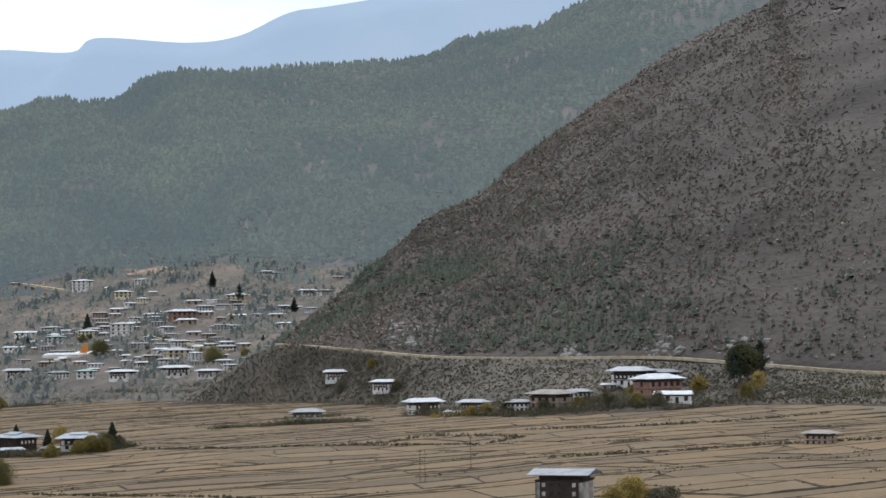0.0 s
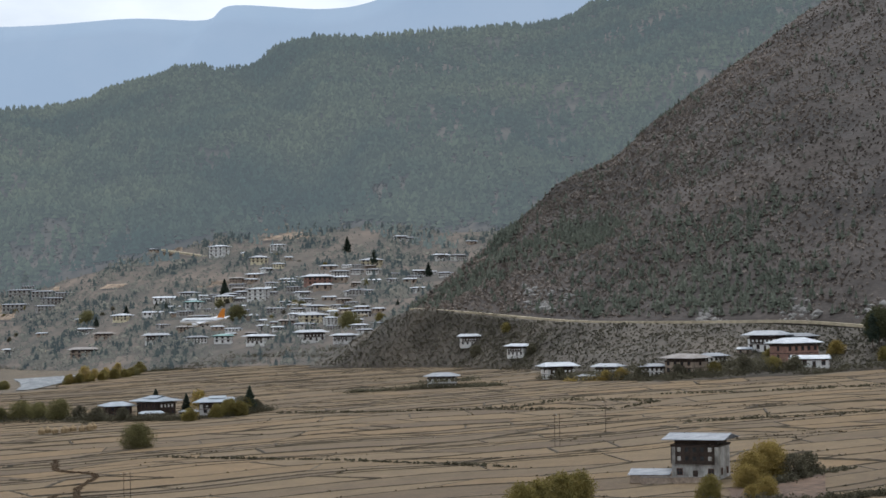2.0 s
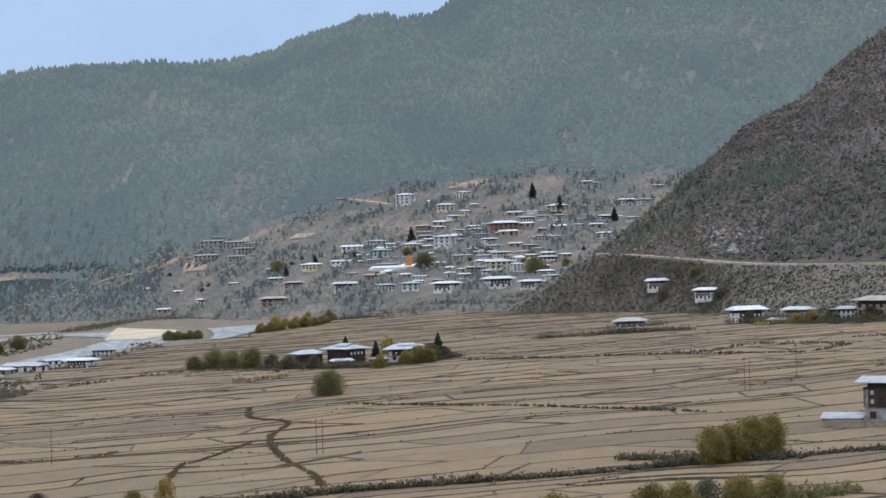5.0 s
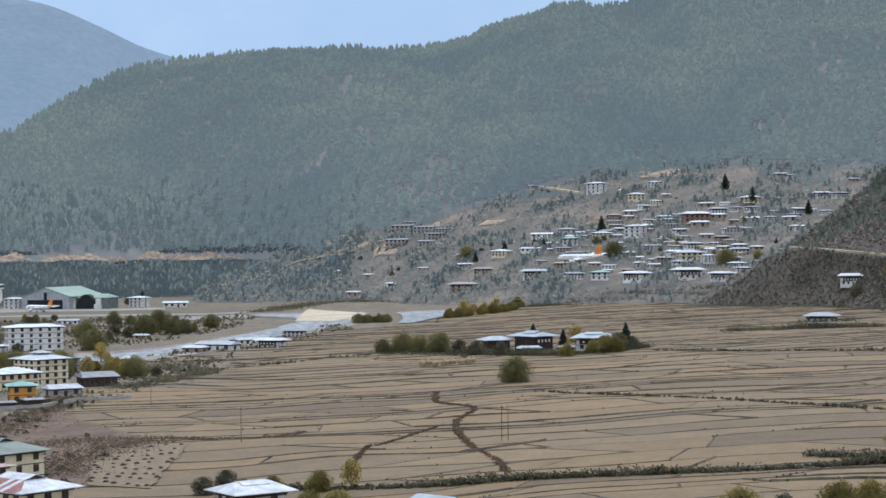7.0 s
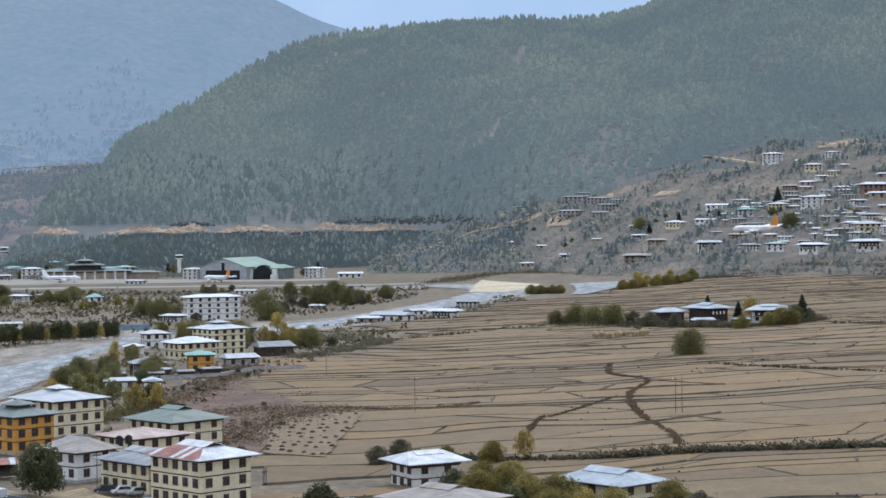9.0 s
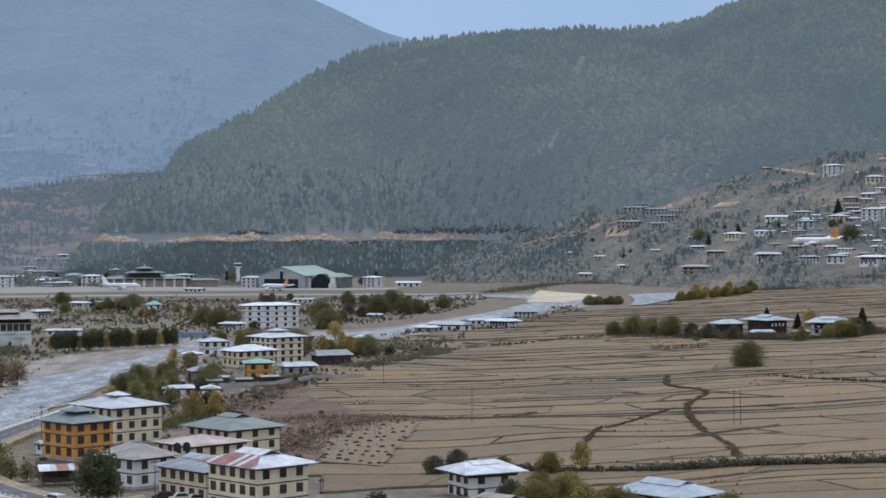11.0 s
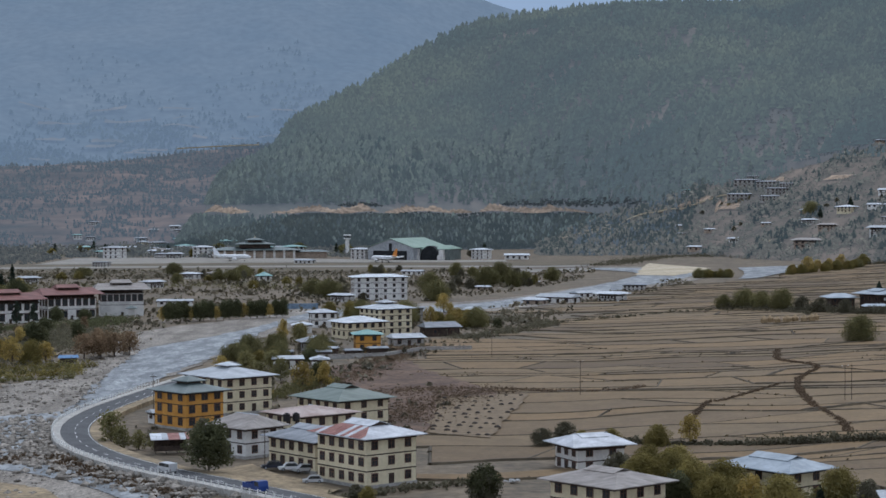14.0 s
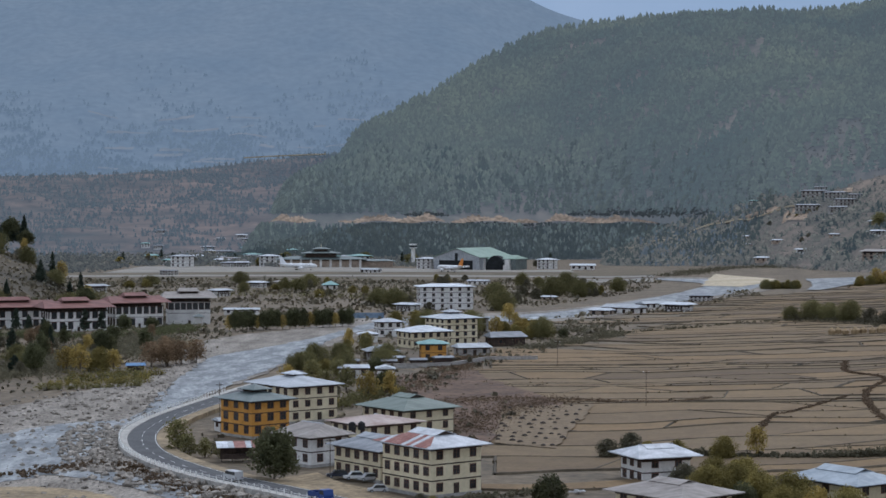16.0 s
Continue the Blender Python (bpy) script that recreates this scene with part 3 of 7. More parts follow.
# ---- plants ----
def leaf_mat(name, c1, c2, rand=0.22):
    """Leaves let part of the light through."""
    m = material(name, c1, c2, 0.5, rough=0.75, rand=rand, contrast=(0.3, 0.7), spec=0.15)
    n, l = m.node_tree.nodes, m.node_tree.links
    b = n["Principled BSDF"]
    thin = n.new("ShaderNodeBsdfTranslucent")
    l.new(b.inputs["Base Color"].links[0].from_socket, thin.inputs["Color"])
    mix = n.new("ShaderNodeMixShader")
    mix.inputs[0].default_value = 0.4
    l.new(b.outputs[0], mix.inputs[1])
    l.new(thin.outputs[0], mix.inputs[2])
    l.new(mix.outputs[0], n["Material Output"].inputs["Surface"])
    return m


M["leaf_yellow"] = leaf_mat("yellow_autumn_leaves", (0.23, 0.175, 0.052), (0.46, 0.345, 0.11))
M["leaf_olive"] = leaf_mat("olive_willow_leaves", (0.105, 0.1, 0.043), (0.24, 0.215, 0.09))
M["leaf_dark"] = leaf_mat("dark_green_leaves", (0.055, 0.06, 0.03), (0.145, 0.145, 0.07))
M["leaf_brown"] = leaf_mat("brown_autumn_leaves", (0.17, 0.115, 0.07), (0.31, 0.22, 0.13))
M["leaf_scrub"] = leaf_mat("grey_green_scrub", (0.085, 0.08, 0.052), (0.18, 0.16, 0.105))
M["leaf_weeds"] = leaf_mat("withered_weeds", (0.115, 0.082, 0.054), (0.21, 0.152, 0.1))
M["leaf_gold"] = leaf_mat("yellowing_willow_leaves", (0.13, 0.11, 0.036), (0.3, 0.245, 0.078))
M["leaf_cypress"] = leaf_mat("cypress_needles", (0.028, 0.04, 0.03), (0.075, 0.092, 0.064))


def leaf_cloud(centres, radii, per, size, rng):
    """Small tilted leaf sprays scattered through clumps; returns vertices and quads."""
    n = len(centres) * per
    c = np.repeat(np.asarray(centres, float), per, 0)
    r = np.repeat(np.asarray(radii, float), per)
    q = rng.normal(size=(n, 3))
    q /= np.linalg.norm(q, axis=1)[:, None]
    p = c + q * (r * rng.uniform(0.45, 1.0, n) ** 0.6)[:, None]
    a = rng.normal(size=(n, 3))
    a /= np.linalg.norm(a, axis=1)[:, None]
    b = np.cross(a, q + 0.4 * rng.normal(size=(n, 3)))
    b /= np.linalg.norm(b, axis=1)[:, None] + 1e-9
    s = (size * rng.uniform(0.6, 1.35, n))[:, None]
    v = np.stack([p - a * s, p + b * s * 0.7, p + a * s, p - b * s * 0.7], 1).reshape(-1, 3)
    return v, np.arange(n * 4).reshape(-1, 4)


def tree(kind, m, h, spread, mat, label, seed, group="", clumps=46, per=26, size=0.27, trunk=0.22, category="tree"):
    """kinds: round (broad crown), shrub (to the ground), cone (cypress), upright (poplar, willow coppice), pine (open, tiered)."""
    rng = np.random.default_rng(seed)
    root = thing("tree" if kind != "shrub" else "shrub", m, label, category, group)
    base = {"round": 0.26, "shrub": 0.02, "cone": 0.1, "upright": 0.14, "pine": 0.2}[kind]
    cs, rs = [], []
    for i in range(clumps):
        f = (i + 0.5) / clumps
        a = rng.uniform(0, 2 * math.pi)
        if kind == "cone":
            rad = spread * (1 - f) ** 0.8 * rng.uniform(0.2, 0.85)
            zz, cr = h * (base + (0.97 - base) * f), spread * 0.36 * (1.12 - f)
        elif kind == "pine":
            rad = spread * (1 - f) ** 0.6 * rng.uniform(0.1, 1.0)
            zz, cr = h * (base + (0.95 - base) * f), spread * 0.33 * (1.15 - f * 0.7)
        else:
            zz = h * (base + (0.92 - base) * f)
            k = math.sqrt(max(0.02, 1 - ((f - 0.42) / 0.6) ** 2))
            rad = spread * k * rng.uniform(0.15, 0.92)
            cr = spread * rng.uniform(0.26, 0.42)
        cs.append((rad * math.cos(a), rad * math.sin(a), zz + rng.normal() * h * 0.02))
        rs.append(cr)
    v, f = leaf_cloud(cs, rs, per, size, rng)
    t = Geo()
    lean = (rng.normal() * 0.03 * h, rng.normal() * 0.03 * h)
    top = (lean[0], lean[1], h * (0.9 if kind in ("cone", "pine") else 0.55))
    t.tube((0, 0, -0.4), (lean[0] * 0.5, lean[1] * 0.5, h * 0.3), trunk, trunk * 0.75)
    t.tube((lean[0] * 0.5, lean[1] * 0.5, h * 0.3), top, trunk * 0.75, trunk * 0.2)
    for k in range(5 if kind != "cone" else 2):
        q = cs[int(rng.integers(len(cs) // 3, len(cs)))]
        t.tube((lean[0] * 0.5, lean[1] * 0.5, h * rng.uniform(0.2, 0.45)), q, trunk * 0.4, 0.03, 4)
    part("trunk", t, M["bark"], root)
    me = bpy.data.meshes.new("crown")
    me.from_pydata(v.tolist(), [], f.tolist())
    me.materials.append(M[mat])
    part("crown", me, None, root)
    return root


def on_land(x, y, rz=0.0, s=1.0, sz=None, z=None):
    return pose(x, y, float(land(x, y)) - 0.2 if z is None else z, 0, 0, rz) @ Matrix.Diagonal((s, s, sz or s, 1))


def scrub(name, pts, mat, label, width=2.0, height=1.6, step=1.1, seed=1, size=0.3, per=12, z_of=None, category="hedge"):
    """Uneven bushes along a line: uncountable growth in one mesh."""
    rng = np.random.default_rng(seed)
    line = smooth_line([(x, y, 0) for x, y in pts], 400)
    seg = np.concatenate([[0], np.cumsum(np.linalg.norm(np.diff(line, axis=0), axis=1))])
    n = max(4, int(seg[-1] / step))
    s = np.sort(rng.uniform(0, seg[-1], n))
    x, y = np.interp(s, seg, line[:, 0]), np.interp(s, seg, line[:, 1])
    x, y = x + rng.normal(size=n) * width * 0.5, y + rng.normal(size=n) * width * 0.5
    hh = height * np.clip(0.55 + 0.5 * np.sin(s * 0.11 + seed) * np.sin(s * 0.037) + rng.normal(size=n) * 0.3, 0.12, 1.6)
    z = (land(x, y) if z_of is None else z_of(x, y)) + hh * 0.35
    v, f = leaf_cloud(np.stack([x, y, z], 1), np.maximum(hh * 0.6, 0.35), per, size, rng)
    ob = mesh_object(name, v, f, M[mat])
    return tagged(ob, label, category, kind="stuff")


# ---- river, road, airfield ----
def ribbon(name, left, right, mat, n=120, z=0.0, cross=6, wobble=0.0, seed=0, follow=True):
    """A sheet between two bank lines."""
    a, b = smooth_line([(x, y, 0) for x, y in left], n), smooth_line([(x, y, 0) for x, y in right], n)
    t = np.linspace(0, 1, cross)[None, :, None]
    p = a[:, None] * (1 - t) + b[:, None] * t
    if wobble:
        w = fbm(p[..., 0], p[..., 1], 14.0, seed, 3)
        p[:, 0, 0] += w[:, 0] * wobble
        p[:, -1, 0] += w[:, -1] * wobble
    p[..., 2] = (land(p[..., 0], p[..., 1]) if follow else 0.0) + z
    return mesh_object(name, p.reshape(-1, 3), grid_faces(n, cross), mat, True)


tagged(ribbon("river_gravel", [(-170, 380), (-142, 470), (-120, 540), (-112, 600), (-109, 650), (-118, 730), (-112, 790), (-85, 860), (-68, 930), (-20, 970), (25, 1010), (70, 1110), (120, 1230), (150, 1350), (110, 1500)],
              [(-45, 325), (-76, 395), (-84, 446), (-83, 500), (-80, 560), (-73, 640), (-67, 720), (-60, 800), (-48, 850), (-5, 878), (30, 915), (78, 1000), (112, 1080), (165, 1200), (190, 1380)],
              M["gravel"], 160, -0.1, 10, 2.0, 4), "pale grey gravel and boulders of the river bed", "gravel", kind="structure")
tagged(ribbon("river", [(-128, 405), (-116, 439), (-106, 464), (-92, 478), (-94.5, 529), (-98, 574), (-101, 634), (-101, 682), (-88, 732), (-73, 800), (-63, 874), (-50, 925), (-15, 946), (22, 983), (69, 1092), (113, 1213), (135, 1330), (98, 1480)],
              [(-105, 340), (-95, 361), (-88.5, 377), (-86.5, 414), (-87, 446), (-86, 492), (-82.5, 547), (-76.5, 616), (-71.5, 691), (-67, 786), (-57, 844), (-44, 874), (-11, 892), (26, 930), (71, 1022), (105, 1095), (156, 1213), (184, 1368)],
              M["water"], 200, 0.0, 12, 1.2, 5), "fast grey-blue mountain river with white ripples", "river", kind="structure")
tagged(ribbon("side_channel", [(-92, 375), (-82, 371), (-68, 357), (-56, 338), (-48, 320)], [(-84, 380), (-76, 378), (-62, 363), (-50, 342), (-41, 322)], M["water"], 60, 0.02, 6, 0.8, 6),
       "narrow side channel with white ripples", "river", kind="structure")
tagged(ribbon("far_backwater", [(180, 1160), (196, 1240), (206, 1335)], [(190, 1158), (232, 1255), (246, 1325)], M["water"], 30, 0.15, 6, 1.0, 7), "still pale water on the far gravel", "river", kind="structure")
M["sand"] = material("pale_sand", (0.4, 0.33, 0.22), (0.52, 0.44, 0.31), 0.03, fine=0.3)
tagged(ribbon("sand_bank", [(131, 1285), (147, 1400), (163, 1500)], [(152, 1245), (175, 1300), (189, 1345)], M["sand"], 30, 0.2, 6, 2.0, 8), "pale bank of bare sand", "sand", kind="structure")

ROAD = [(22, 276), (2, 300), (-18, 324), (-38, 349), (-53, 367), (-66, 388), (-75, 409), (-80.5, 433), (-82, 456), (-80.5, 482), (-75.5, 518), (-68.5, 562), (-61, 612)]
road_line = smooth_line([(x, y, 0) for x, y in ROAD], 200)
tang = np.gradient(road_line, axis=0)
tang /= np.linalg.norm(tang, axis=1)[:, None]
side = np.stack([-tang[:, 1], tang[:, 0], 0 * tang[:, 0]], 1)
ROAD_Z = 0.75


def strip(name, o0, o1, z0, z1, mat, dash=None):
    """A band along the road between two offsets (plus: river side), with real thickness."""
    ob_v, ob_f = [], []
    a, b = road_line + side * o0, road_line + side * o1
    run = np.concatenate([[0], np.cumsum(np.linalg.norm(np.diff(road_line, axis=0), axis=1))])
    for i in range(len(road_line) - 1):
        if dash and (run[i] % (dash * 2.6)) > dash:
            continue
        n = len(ob_v)
        for j in (i, i + 1):
            ob_v += [(*a[j][:2], z0), (*b[j][:2], z0), (*a[j][:2], z1), (*b[j][:2], z1)]
        ob_f += [(n + 2, n + 3, n + 7, n + 6), (n, n + 2, n + 6, n + 4), (n + 3, n + 1, n + 5, n + 7)]
    return mesh_object(name, ob_v, ob_f, mat)


M["kerb"] = material("concrete_kerb", (0.33, 0.31, 0.28), (0.46, 0.44, 0.4), 0.3, fine=2.0)
M["verge"] = material("dry_verge", (0.17, 0.13, 0.078), (0.32, 0.245, 0.145), 0.12, fine=0.9, grain=0.36)
tagged(strip("road", -3.2, 3.2, -1.0, ROAD_Z, M["asphalt"]), "grey two-lane asphalt road beside the river", "road", kind="structure")
tagged(strip("road_marking", -0.08, 0.08, ROAD_Z - 0.02, ROAD_Z + 0.006, M["paint"], 3.0), "white dashed centre line", "marking", kind="structure")
tagged(strip("road_edge_line", -3.0, -2.88, ROAD_Z - 0.02, ROAD_Z + 0.006, M["paint"]), "worn white edge line", "marking", kind="structure")
tagged(strip("pavement", 3.2, 5.2, -1.2, ROAD_Z + 0.16, M["kerb"]), "pale concrete riverside footpath with kerb", "pavement", kind="structure")
tagged(strip("verge", -6.2, -3.2, -0.6, ROAD_Z - 0.06, M["verge"]), "dry yellow grass verge", "verge", kind="structure")

# the riverside railing
rail = thing("railing", pose(0, 0, 0), "white riverside railing on concrete posts", "railing")
step = np.concatenate([[0], np.cumsum(np.linalg.norm(np.diff(road_line, axis=0), axis=1))])
post_mesh = Geo().box(-0.09, 0.09, -0.09, 0.09, 0, 0.95).box(-0.12, 0.12, -0.12, 0.12, 0.95, 1.02).mesh("post", M["white_trim"])
posts = []
for s in np.arange(4, step[-1] * 0.8, 2.5):
    x, y = np.interp(s, step, road_line[:, 0] + side[:, 0] * 5.0), np.interp(s, step, road_line[:, 1] + side[:, 1] * 5.0)
    posts.append((x, y, ROAD_Z + 0.16))
    part("post", post_mesh, None, rail, m=pose(x, y, ROAD_Z + 0.16))
for zz in (0.45, 0.8):
    g = Geo()
    for p, q in zip(posts, posts[1:]):
        g.tube((p[0], p[1], p[2] + zz), (q[0], q[1], q[2] + zz), 0.045, 0.045, 4)
    part("rail", g, M["white_trim"], rail)

# runway and apron
tagged(ribbon("runway", [(-420, 1520), (-200, 1560), (-40, 1560), (120, 1530)], [(-420, 1480), (-200, 1520), (-40, 1520), (115, 1492)], M["runway"], 60, 0.1), "pale worn concrete runway", "runway", kind="structure")
tagged(ribbon("apron", [(-330, 1790), (-180, 1790), (-20, 1700), (60, 1705)], [(-330, 1600), (-180, 1640), (-20, 1640), (60, 1650)], M["runway"], 40, 0.06), "pale concrete apron", "apron", kind="structure")
tagged(ribbon("taxiway", [(27, 1466), (70, 1466), (114, 1458)], [(27, 1398), (70, 1396), (109, 1389)], M["runway"], 20, 0.15), "pale strip of concrete by the runway", "runway", kind="structure")


M["airfield_grass"] = material("mown_dry_grass", (0.085, 0.07, 0.043), (0.15, 0.118, 0.072), 0.03, fine=0.4)
tagged(ribbon("airfield_grass", [(-420, 1598), (-200, 1634), (-40, 1634), (130, 1640)], [(-420, 1524), (-200, 1564), (-40, 1564), (135, 1536)], M["airfield_grass"], 60, 0.04), "mown dry grass between runway and apron", "grass", kind="structure")
tagged(ribbon("airfield_grass", [(-430, 1476), (-200, 1516), (-40, 1516), (20, 1504)], [(-400, 1380), (-200, 1420), (-40, 1440), (20, 1440)], M["airfield_grass"], 60, 0.04), "dry grass along the near side of the runway", "grass", kind="structure")


M["fallow"] = material("rusty_fallow_soil", (0.075, 0.046, 0.03), (0.15, 0.094, 0.06), 0.08, fine=0.5, bump=0.2, bump_scale=0.8, grain=0.4)
tagged(ribbon("fallow_ground", [(-42.7, 589.7), (-27.4, 556.5), (-17.6, 508.2), (-11.8, 455.4), (-3.6, 420.5)], [(-10.8, 626.7), (0.1, 575.4), (15.2, 520.5), (10, 487.3), (-1.2, 444)], M["fallow"], 40, 0.16, 10, 1.5, 11), "fallow ground under rust-brown withered weeds", "fallow field", kind="structure")

tagged(ribbon("fallow_ground", [(218, 386.2), (233.3, 391.1), (248.7, 395.2)], [(198.8, 351.1), (210.7, 351.2), (222.8, 354.2)], M["fallow"], 24, 0.18, 8, 1.0, 12), "bare ploughed earth beside the farmyard", "fallow field", kind="structure")


def rocks(name, spots, rng, rmin, rmax, mat, label, z_of):
    """Loose boulders, each a squashed uneven solid, in one mesh."""
    n = len(spots)
    ico = np.array([(0, 0, 1), (0.89, 0, 0.45), (0.28, 0.85, 0.45), (-0.72, 0.53, 0.45), (-0.72, -0.53, 0.45), (0.28, -0.85, 0.45), (0.72, 0.53, -0.45), (-0.28, 0.85, -0.45), (-0.89, 0, -0.45), (-0.28, -0.85, -0.45), (0.72, -0.53, -0.45), (0, 0, -1)])
    tri = np.array([(0, 1, 2), (0, 2, 3), (0, 3, 4), (0, 4, 5), (0, 5, 1), (1, 6, 2), (2, 7, 3), (3, 8, 4), (4, 9, 5), (5, 10, 1), (2, 6, 7), (3, 7, 8), (4, 8, 9), (5, 9, 10), (1, 10, 6), (11, 7, 6), (11, 8, 7), (11, 9, 8), (11, 10, 9), (11, 6, 10)])
    r = rmin + (rmax - rmin) * rng.uniform(0, 1, n) ** 3
    v = ico[None] * r[:, None, None] * rng.uniform(0.65, 1.25, (n, 12, 1)) * rng.uniform(0.7, 1.2, (n, 1, 3)) * np.array([1, 1, 0.7])
    v[..., 0] += spots[:, 0, None]
    v[..., 1] += spots[:, 1, None]
    v[..., 2] += z_of(spots[:, 0], spots[:, 1])[:, None]
    ob = mesh_object(name, v.reshape(-1, 3), (tri[None] + 12 * np.arange(n)[:, None, None]).reshape(-1, 3), mat)
    return tagged(ob, label, "rocks", kind="stuff")


M["rock"] = material("grey_boulders", (0.145, 0.126, 0.103), (0.33, 0.295, 0.25), 0.5, fine=2.0, rand=0.3, island=True)
s = RNG.uniform(0, 1, 1700)
k = np.interp(s, np.linspace(0, 1, 200), np.arange(200) * 0.62).astype(int) + 12
bank = road_line[k] + side[k] * (5.4 + 13 * RNG.uniform(0, 1, 1700) ** 1.5)[:, None]
rocks("bank_rubble", bank[:, :2], RNG, 0.2, 1.3, M["rock"], "rubble and boulders of the road embankment", lambda x, y: np.full(len(x), 0.0))
gx = RNG.uniform(-165, -45, 5200)
gy = RNG.uniform(330, 720, 5200)
mid = np.interp(gy, [330, 380, 430, 480, 530, 640, 720], [-105, -110, -125, -112, -112, -113, -116])
keep = np.abs(gx - mid) < np.interp(gy, [330, 480, 560, 720], [42, 26, 16, 9])
rocks("river_stones", np.stack([gx, gy], 1)[keep], RNG, 0.15, 1.1, M["rock"], "scattered river stones on the gravel bar", lambda x, y: land(x, y) + 0.0)

tagged(ribbon("grass_islet", [(-102, 352), (-86, 357), (-70, 347)], [(-97, 326), (-78, 324), (-60, 322)], M["verge"], 30, 0.12, 8, 1.5, 9), "dry brown grass islet in the river bed", "islet", kind="structure")
# ---- fields ----
def shrubs(name, p, size, rng, mat, label):
    """Low rounded scrub scattered over a slope, as small ragged tufts."""
    v, f = leaf_cloud(p + np.stack([0 * size, 0 * size, size * 0.3], 1), size * 0.7, 6, 1.0, rng)
    c = np.repeat(size, 24)[:, None]
    mid = np.repeat(p + np.stack([0 * size, 0 * size, size * 0.3], 1), 24, 0)
    v = mid + (v - mid) * np.clip(c * 0.75, 0.35, 2.0)
    return tagged(mesh_object(name, v, f, mat), label, "scrub", kind="stuff")


FIELD_RIGHT = ([240, 640, 728, 740, 775, 953, 1125, 1270, 1330], [215, 508, 484, 432, 395, 418, 424, 388, 300])
FIELD_LEFT = ([280, 340, 345, 385, 390, 436, 470, 505, 530, 545, 622, 712, 812, 943, 1103, 1290, 1330], [90, 86, 34, 34, -8, -4, -1, 8, 14, -18, -12, 18, 48, 70, 140, 285, 300])


def strip_y(v, x):
    y = v - 0.1 * x
    for _ in range(4):
        y = v - 0.1 * x - 14 * fbm(x, y, 420.0, 21, 2) - 6.0 * fbm(x, y, 130.0, 22, 2) - 2.2 * fbm(x, y, 45.0, 23, 1)
    return y


def plot_mesh(xa, xb, v0, v1, s0, s1, gap, up):
    n = 11
    t = np.linspace(0, 1, n)
    lo_x, hi_x = xa + (xb - xa) * t, xa + s0 + (xb + s1 - xa - s0) * t
    lo = np.stack([lo_x, strip_y(v0, lo_x) + gap], 1)
    hi = np.stack([hi_x, strip_y(v1, hi_x) - gap], 1)
    lo[0, 0] += gap
    hi[0, 0] += gap
    lo[-1, 0] -= gap
    hi[-1, 0] -= gap
    p = np.concatenate([lo, hi])
    z = land(p[:, 0], p[:, 1]) - 0.12 + up
    top = np.column_stack([p, z])
    skirt = np.column_stack([p, z - 0.6])
    m = 2 * n
    f = [(i, i + 1, i + n + 1, i + n) for i in range(n - 1)]
    f += [(i + 1, i, i + m, i + m + 1) for i in range(n - 1)] + [(i, i + 1, i + m + 1, i + m) for i in range(n, m - 1)] + [(0, n, n + m, m), (m - 1, n - 1, n - 1 + m, 2 * m - 1)]
    return np.concatenate([top, skirt]), f


def bund_line(x, y, w, h, seed):
    """A low grassy bank along a line: three-sided section with an uneven top."""
    r = np.random.default_rng(seed)
    d = np.stack([np.gradient(x), np.gradient(y)], 1)
    d /= np.linalg.norm(d, axis=1)[:, None] + 1e-9
    nrm = np.stack([-d[:, 1], d[:, 0]], 1)
    z = land(x, y)
    hh = h * r.uniform(0.6, 1.3, len(x))
    ww = w * r.uniform(0.75, 1.25, len(x))
    a = np.column_stack([x - nrm[:, 0] * ww, y - nrm[:, 1] * ww, z - 0.45])
    b = np.column_stack([x - nrm[:, 0] * ww * 0.3, y - nrm[:, 1] * ww * 0.3, z + hh])
    c = np.column_stack([x + nrm[:, 0] * ww * 0.3, y + nrm[:, 1] * ww * 0.3, z + hh])
    e = np.column_stack([x + nrm[:, 0] * ww, y + nrm[:, 1] * ww, z - 0.45])
    n = len(x)
    v = np.stack([a, b, c, e], 1).reshape(-1, 3)
    return v, grid_faces(n, 4)[:, ::-1]


